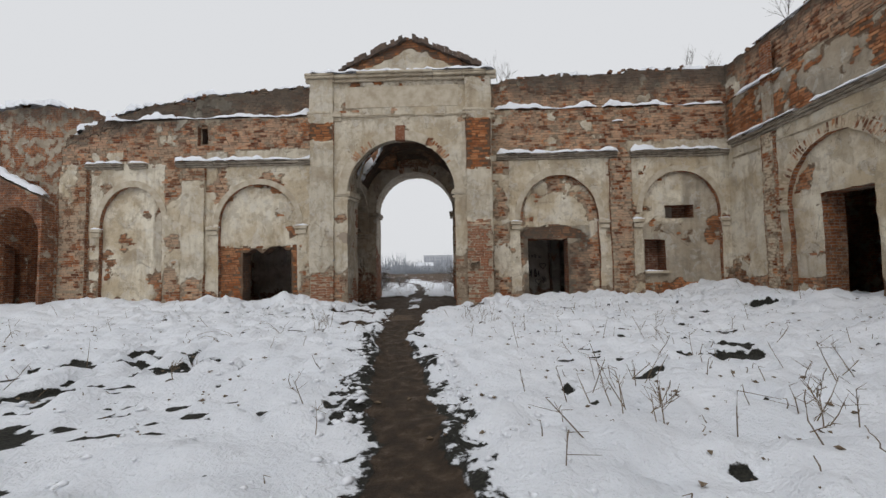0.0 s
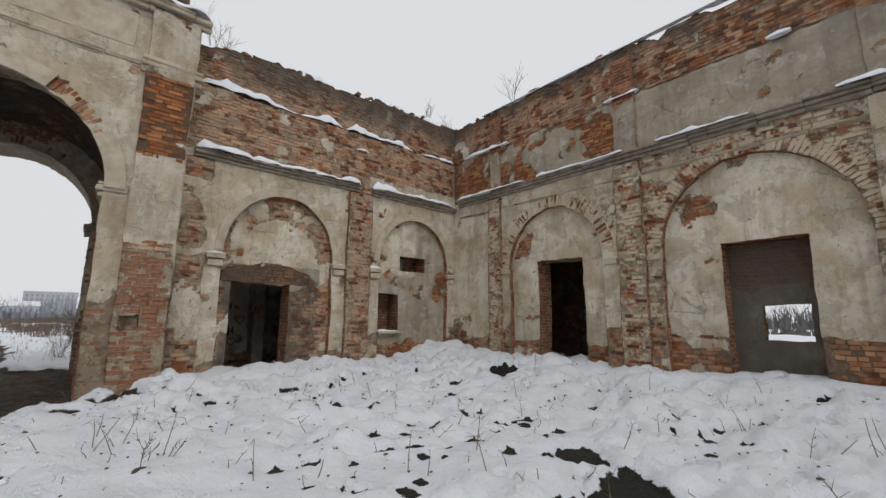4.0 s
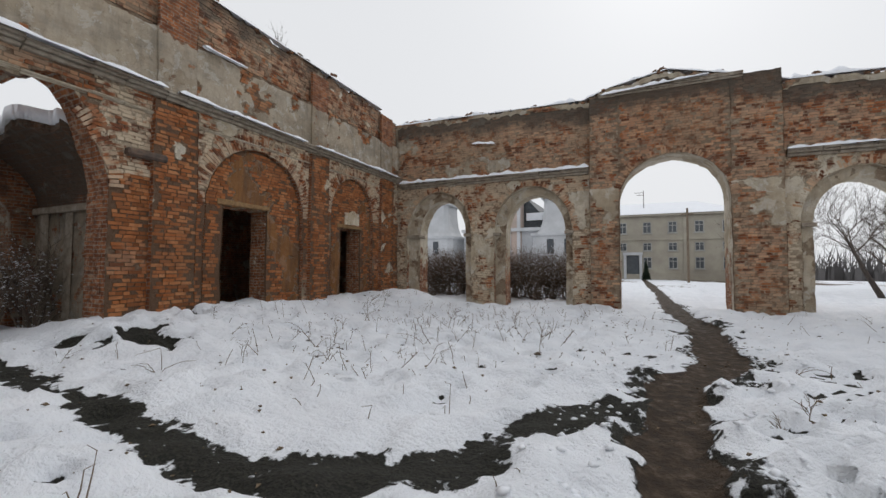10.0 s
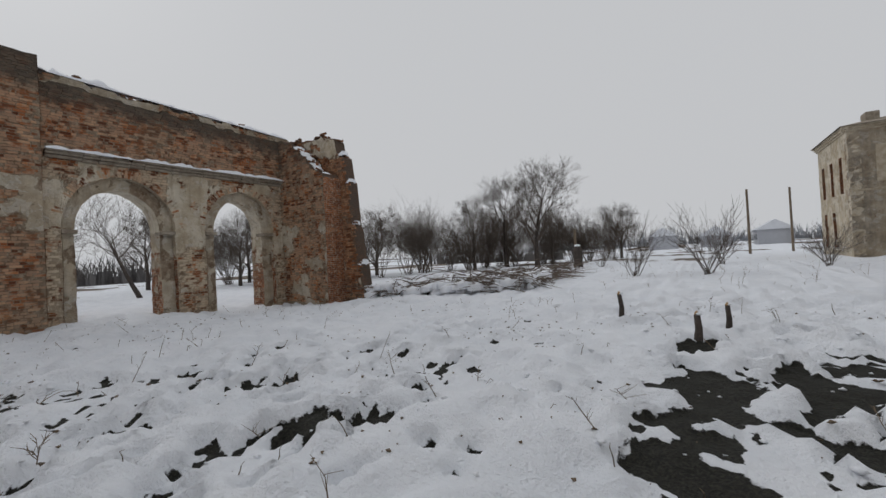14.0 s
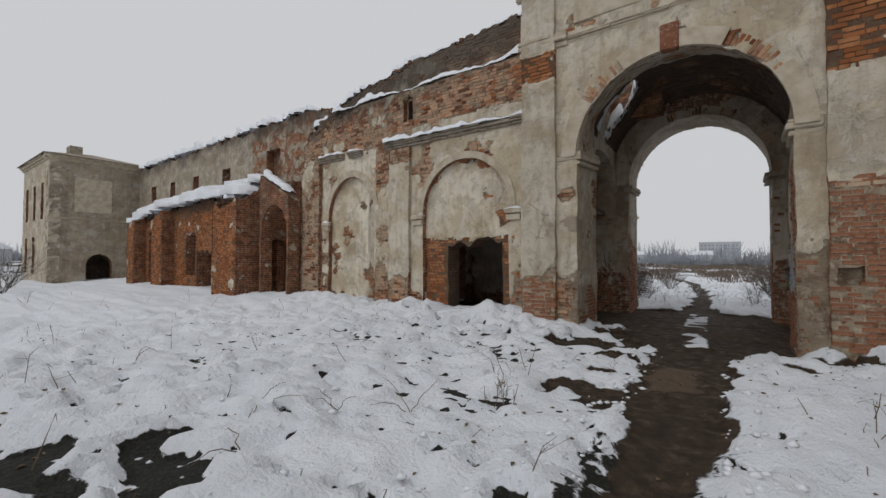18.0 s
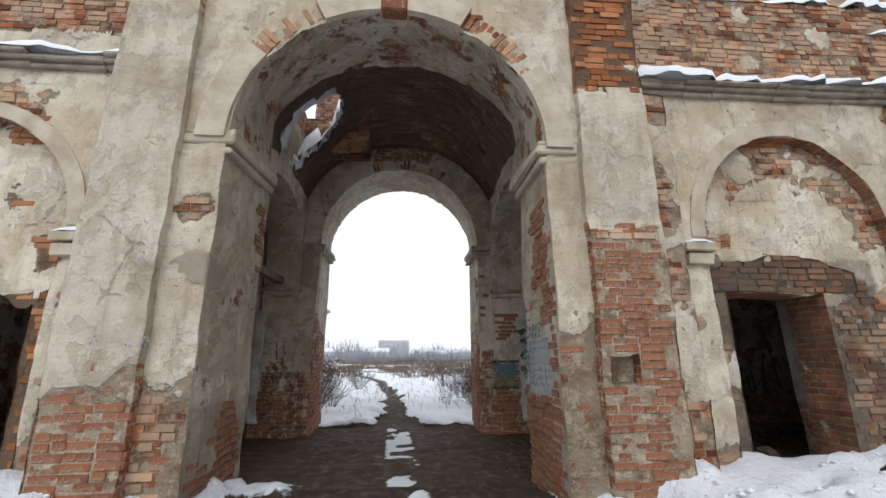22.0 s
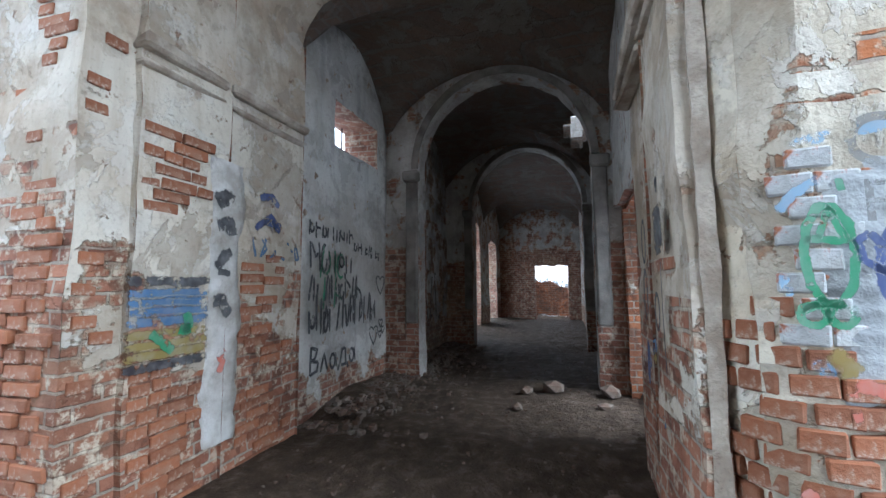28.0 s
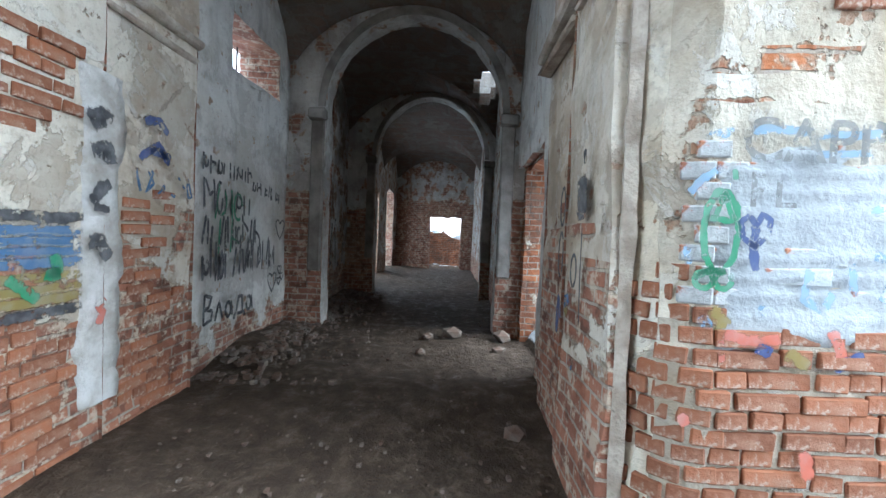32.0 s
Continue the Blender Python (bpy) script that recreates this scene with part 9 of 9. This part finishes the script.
# Farthest trees, with the haze put into their base colour.
FAR_HAZE = simple("wood_haze_tint", (0.33, 0.35, 0.38), (0.25, 0.265, 0.29), 0.05, 0.95, 0.0, 0.01, 0, 0.5)


def wood_line(points, height, seed, label, mat=None):
    """A far belt of bare trees: fans of fine leaning twigs over low undergrowth, as one mesh."""
    rnd = random.Random(seed)
    v, f = [], []
    for p, q in zip(points, points[1:]):
        p, q = Vector((*p, 0)), Vector((*q, 0))
        L = (q - p).length
        far = max(30.0, ((p + q) / 2).length)
        n = int(L / (far * 0.006))
        side = (q - p).normalized()
        deep = Vector((-side.y, side.x, 0))
        for i in range(n):
            c = p.lerp(q, (i + rnd.random()) / n) + deep * rnd.uniform(-far, far) * 0.03
            hh = height * max(0.25, 0.7 + 0.7 * nz(c.x * 0.03, c.y * 0.03, seed) + rnd.uniform(-0.2, 0.3))
            for k in range(12):
                lean = rnd.gauss(0, 0.28) * hh
                h = hh * rnd.uniform(0.5, 1.0) * (1 - 0.3 * min(1, abs(lean) / hh))
                w = far * rnd.uniform(0.0005, 0.0011)
                b = len(v)
                foot = c + side * rnd.uniform(-0.2, 0.2) * hh
                mid_ = foot + side * lean * 0.35 + Vector((0, 0, h * 0.5))
                tip = foot + side * lean + deep * rnd.gauss(0, 0.1) * hh + Vector((0, 0, h))
                v += [tuple(foot - side * w + Vector((0, 0, -3))), tuple(foot + side * w + Vector((0, 0, -3))), tuple(mid_ + side * w * 0.7), tuple(mid_ - side * w * 0.7), tuple(tip)]
                f += [(b, b + 1, b + 2, b + 3), (b + 3, b + 2, b + 4)]
            b, w = len(v), far * 0.007
            h = hh * rnd.uniform(0.12, 0.38)
            v += [tuple(c - side * w + Vector((0, 0, -3))), tuple(c + side * w + Vector((0, 0, -3))), tuple(c + side * w * 0.7 + Vector((0, 0, h * rnd.uniform(0.5, 0.9)))), tuple(c + side * rnd.uniform(-0.5, 0.5) * w + Vector((0, 0, h))), tuple(c - side * w * 0.8 + Vector((0, 0, h * rnd.uniform(0.5, 0.9)))), tuple(c + deep * w + Vector((0, 0, -3)))]
            f += [(b, b + 1, b + 2, b + 3, b + 4), (b + 1, b + 5, b + 3, b + 2), (b + 5, b, b + 4, b + 3)]
    return whole("far_wood", mesh_of("far_wood", v, f, mat or FAR), None, label, "trees", "stuff")


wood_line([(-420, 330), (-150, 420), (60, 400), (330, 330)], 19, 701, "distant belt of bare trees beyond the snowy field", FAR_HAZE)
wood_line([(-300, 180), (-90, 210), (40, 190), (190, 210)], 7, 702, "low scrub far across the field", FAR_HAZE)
# brown brush in patches over the field, thinning towards the court
BRUSH = simple("brown_field_brush", (0.185, 0.145, 0.115), (0.115, 0.09, 0.075), 0.6, 0.95, 0.0, 0.01)
rnd = random.Random(703)
v, f = [], []
tufts = []
while len(tufts) < 7500:
    y = 30 + 190 * rnd.random() ** 1.15
    x = -3 + rnd.uniform(-1, 1) * (6 + 0.62 * y)
    patch = nz(x * 0.035, y * 0.02, 5.1) + 0.5 * nz(x * 0.13, y * 0.07, 2.2) + 0.3 * nz(x * 0.5, y * 0.25, 6.1)
    if patch < 0.42 - 0.0055 * y - (0.2 if x > 0 and y > 42 else 0) or abs(x + 3.6 + 0.12 * (y - 39)) < 1.0 + 0.01 * y and y < 75:
        continue
    tufts.append((x, y))
for (x, y), z in zip(tufts, ground_at(np.array([[p[0] for p in tufts]]), np.array([[p[1] for p in tufts]]))[0][0]):
    h0 = rnd.uniform(0.3, 0.75) * (0.8 + 0.005 * y)
    for _ in range(9):
        px, py, w, h = x + rnd.gauss(0, 0.45), y + rnd.gauss(0, 0.5), 0.00042 * y + 0.004, h0 * rnd.uniform(0.4, 1.0)
        lean, b = rnd.gauss(0, 0.22) * h, len(v)
        v += [(px - w, py, float(z) - 0.15), (px + w, py, float(z) - 0.15), (px + lean * 0.5, py + w, float(z) - 0.15), (px + lean, py + rnd.gauss(0, 0.1) * h, float(z) + h)]
        f += [(b, b + 1, b + 3), (b + 1, b + 2, b + 3), (b + 2, b, b + 3)]
whole("field_brush", mesh_of("field_brush", v, f, BRUSH), None, "brown winter brush in patches over the snowy field", "brush", "stuff")
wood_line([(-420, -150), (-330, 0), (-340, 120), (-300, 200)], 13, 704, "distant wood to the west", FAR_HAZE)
wood_line([(-95, -60), (-80, -38), (-75, -18)], 5.5, 705, "bare wood behind the thicket")
wood_line([(-40, -92), (0, -105), (50, -95), (120, -60), (140, 40), (120, 120)], 8, 706, "trees behind the houses")
wood_line([(40, -40), (62, -16), (64, 14), (56, 36)], 5, 707, "garden trees beyond the east wing")
rnd = random.Random(8)
for k in range(17):
    x, y, w, h = -260 + 34 * k + rnd.uniform(-10, 10), 300 + rnd.uniform(-30, 60), rnd.uniform(8, 20), rnd.uniform(4, 7)
    if k > 12:
        x, y, w, h = -150 - 6 * rnd.random(), -22 + 15 * (k - 12) + rnd.uniform(-3, 3), rnd.uniform(8, 14), rnd.uniform(3, 4.5)
    hs = thing("far_house", "small distant house with a snowy roof", "house", "distant houses", at=(x, y, -0.6))
    box("wall", (-w / 2, -4, -3), (w / 2, 4, h), FARWALL, hs, "", 0)
    bm = bmesh.new()
    qv = [bm.verts.new(p) for p in ((-w / 2 - 0.5, -4.6, h), (w / 2 + 0.5, -4.6, h), (w / 2 + 0.5, 4.6, h), (-w / 2 - 0.5, 4.6, h), (-w / 2, 0, h + 2.8), (w / 2, 0, h + 2.8))]
    for fc in ((0, 1, 5, 4), (1, 2, 5), (2, 3, 4, 5), (3, 0, 4)):
        bm.faces.new([qv[i] for i in fc])
    part("roof", bm, FARROOF, hs)
    for i in range(3):
        box("window", (-w / 2 + w * (i + 0.7) / 3.6, -4.08, h * 0.4), (-w / 2 + w * (i + 0.7) / 3.6 + 1.1, -3.98, h * 0.75), GLASS, hs, "", 0)
# Panes of the far block, lightened in colour to stand for haze.
HAZE_GLASS = simple("distant_glass_haze_tint", (0.3, 0.32, 0.35), (0.26, 0.28, 0.31), 0.1, 0.5, 0.0, 0.01)
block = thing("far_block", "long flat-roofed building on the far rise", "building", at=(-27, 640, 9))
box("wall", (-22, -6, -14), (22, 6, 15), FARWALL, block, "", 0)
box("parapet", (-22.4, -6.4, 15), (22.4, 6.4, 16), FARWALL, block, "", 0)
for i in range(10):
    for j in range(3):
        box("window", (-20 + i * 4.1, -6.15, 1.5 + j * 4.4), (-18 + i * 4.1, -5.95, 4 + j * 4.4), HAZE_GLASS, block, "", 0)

# northern wings of the ruined manor, pale behind the field edge
for lab, x0, x1, y0, y1, h in (("pale plastered manor wing with a deep cornice and snow", -18.0, -11.2, 38.0, 45.0, 9.1), ("two-storey plastered corner pavilion in the snowy field", -25.0, -14.2, 62.0, 73.0, 7.9)):
    wing = thing("manor_wing", lab, "building", "wings of the manor", at=((x0 + x1) / 2, (y0 + y1) / 2, -0.3))
    cx, cy = (x0 + x1) / 2, (y0 + y1) / 2
    w, d = (x1 - x0) / 2, (y1 - y0) / 2
    box("wall", (-w, -d, -0.5), (w, d, h), PALE_PLASTER, wing, "", 0.03, 0.02)
    for k, o in ((0, 0.18), (0.22, 0.38), (0.44, 0.6)):
        box("cornice", (-w - o, -d - o, h + k), (w + o, d + o, h + k + 0.22), TRIM, wing, "", 0.03, 0.02)
    box("roof_snow", (-w - 0.5, -d - 0.5, h + 0.66), (w + 0.5, d + 0.5, h + 0.86), SNOW, wing, "snow on the flat roof edge", 0.08, 0.03)
    box("string_course", (-w - 0.1, -d - 0.1, 3.9), (w + 0.1, d + 0.1, 4.15), TRIM, wing, "", 0.03, 0.02)
    for z in (1.0, 4.8):
        for k in range(3):
            yk = -d + 1.4 + k * (2 * d - 2.8) / 2
            frame_ = box("window", (w - 0.02, yk - 0.6, z), (w + 0.06, yk + 0.6, z + 2.1), TRIM, wing, "", 0.02)
            box("pane", (w + 0.03, yk - 0.45, z + 0.12), (w + 0.08, yk + 0.45, z + 2.0), GLASS, frame_, "dark empty window", 0)
            xk = -w + 1.4 + k * (2 * w - 2.8) / 2
            frame_ = box("window", (xk - 0.6, -d - 0.06, z), (xk + 0.6, -d + 0.02, z + 2.1), TRIM, wing, "", 0.02)
            box("pane", (xk - 0.45, -d - 0.08, z + 0.12), (xk + 0.45, -d - 0.03, z + 2.0), GLASS, frame_, "dark empty window", 0)
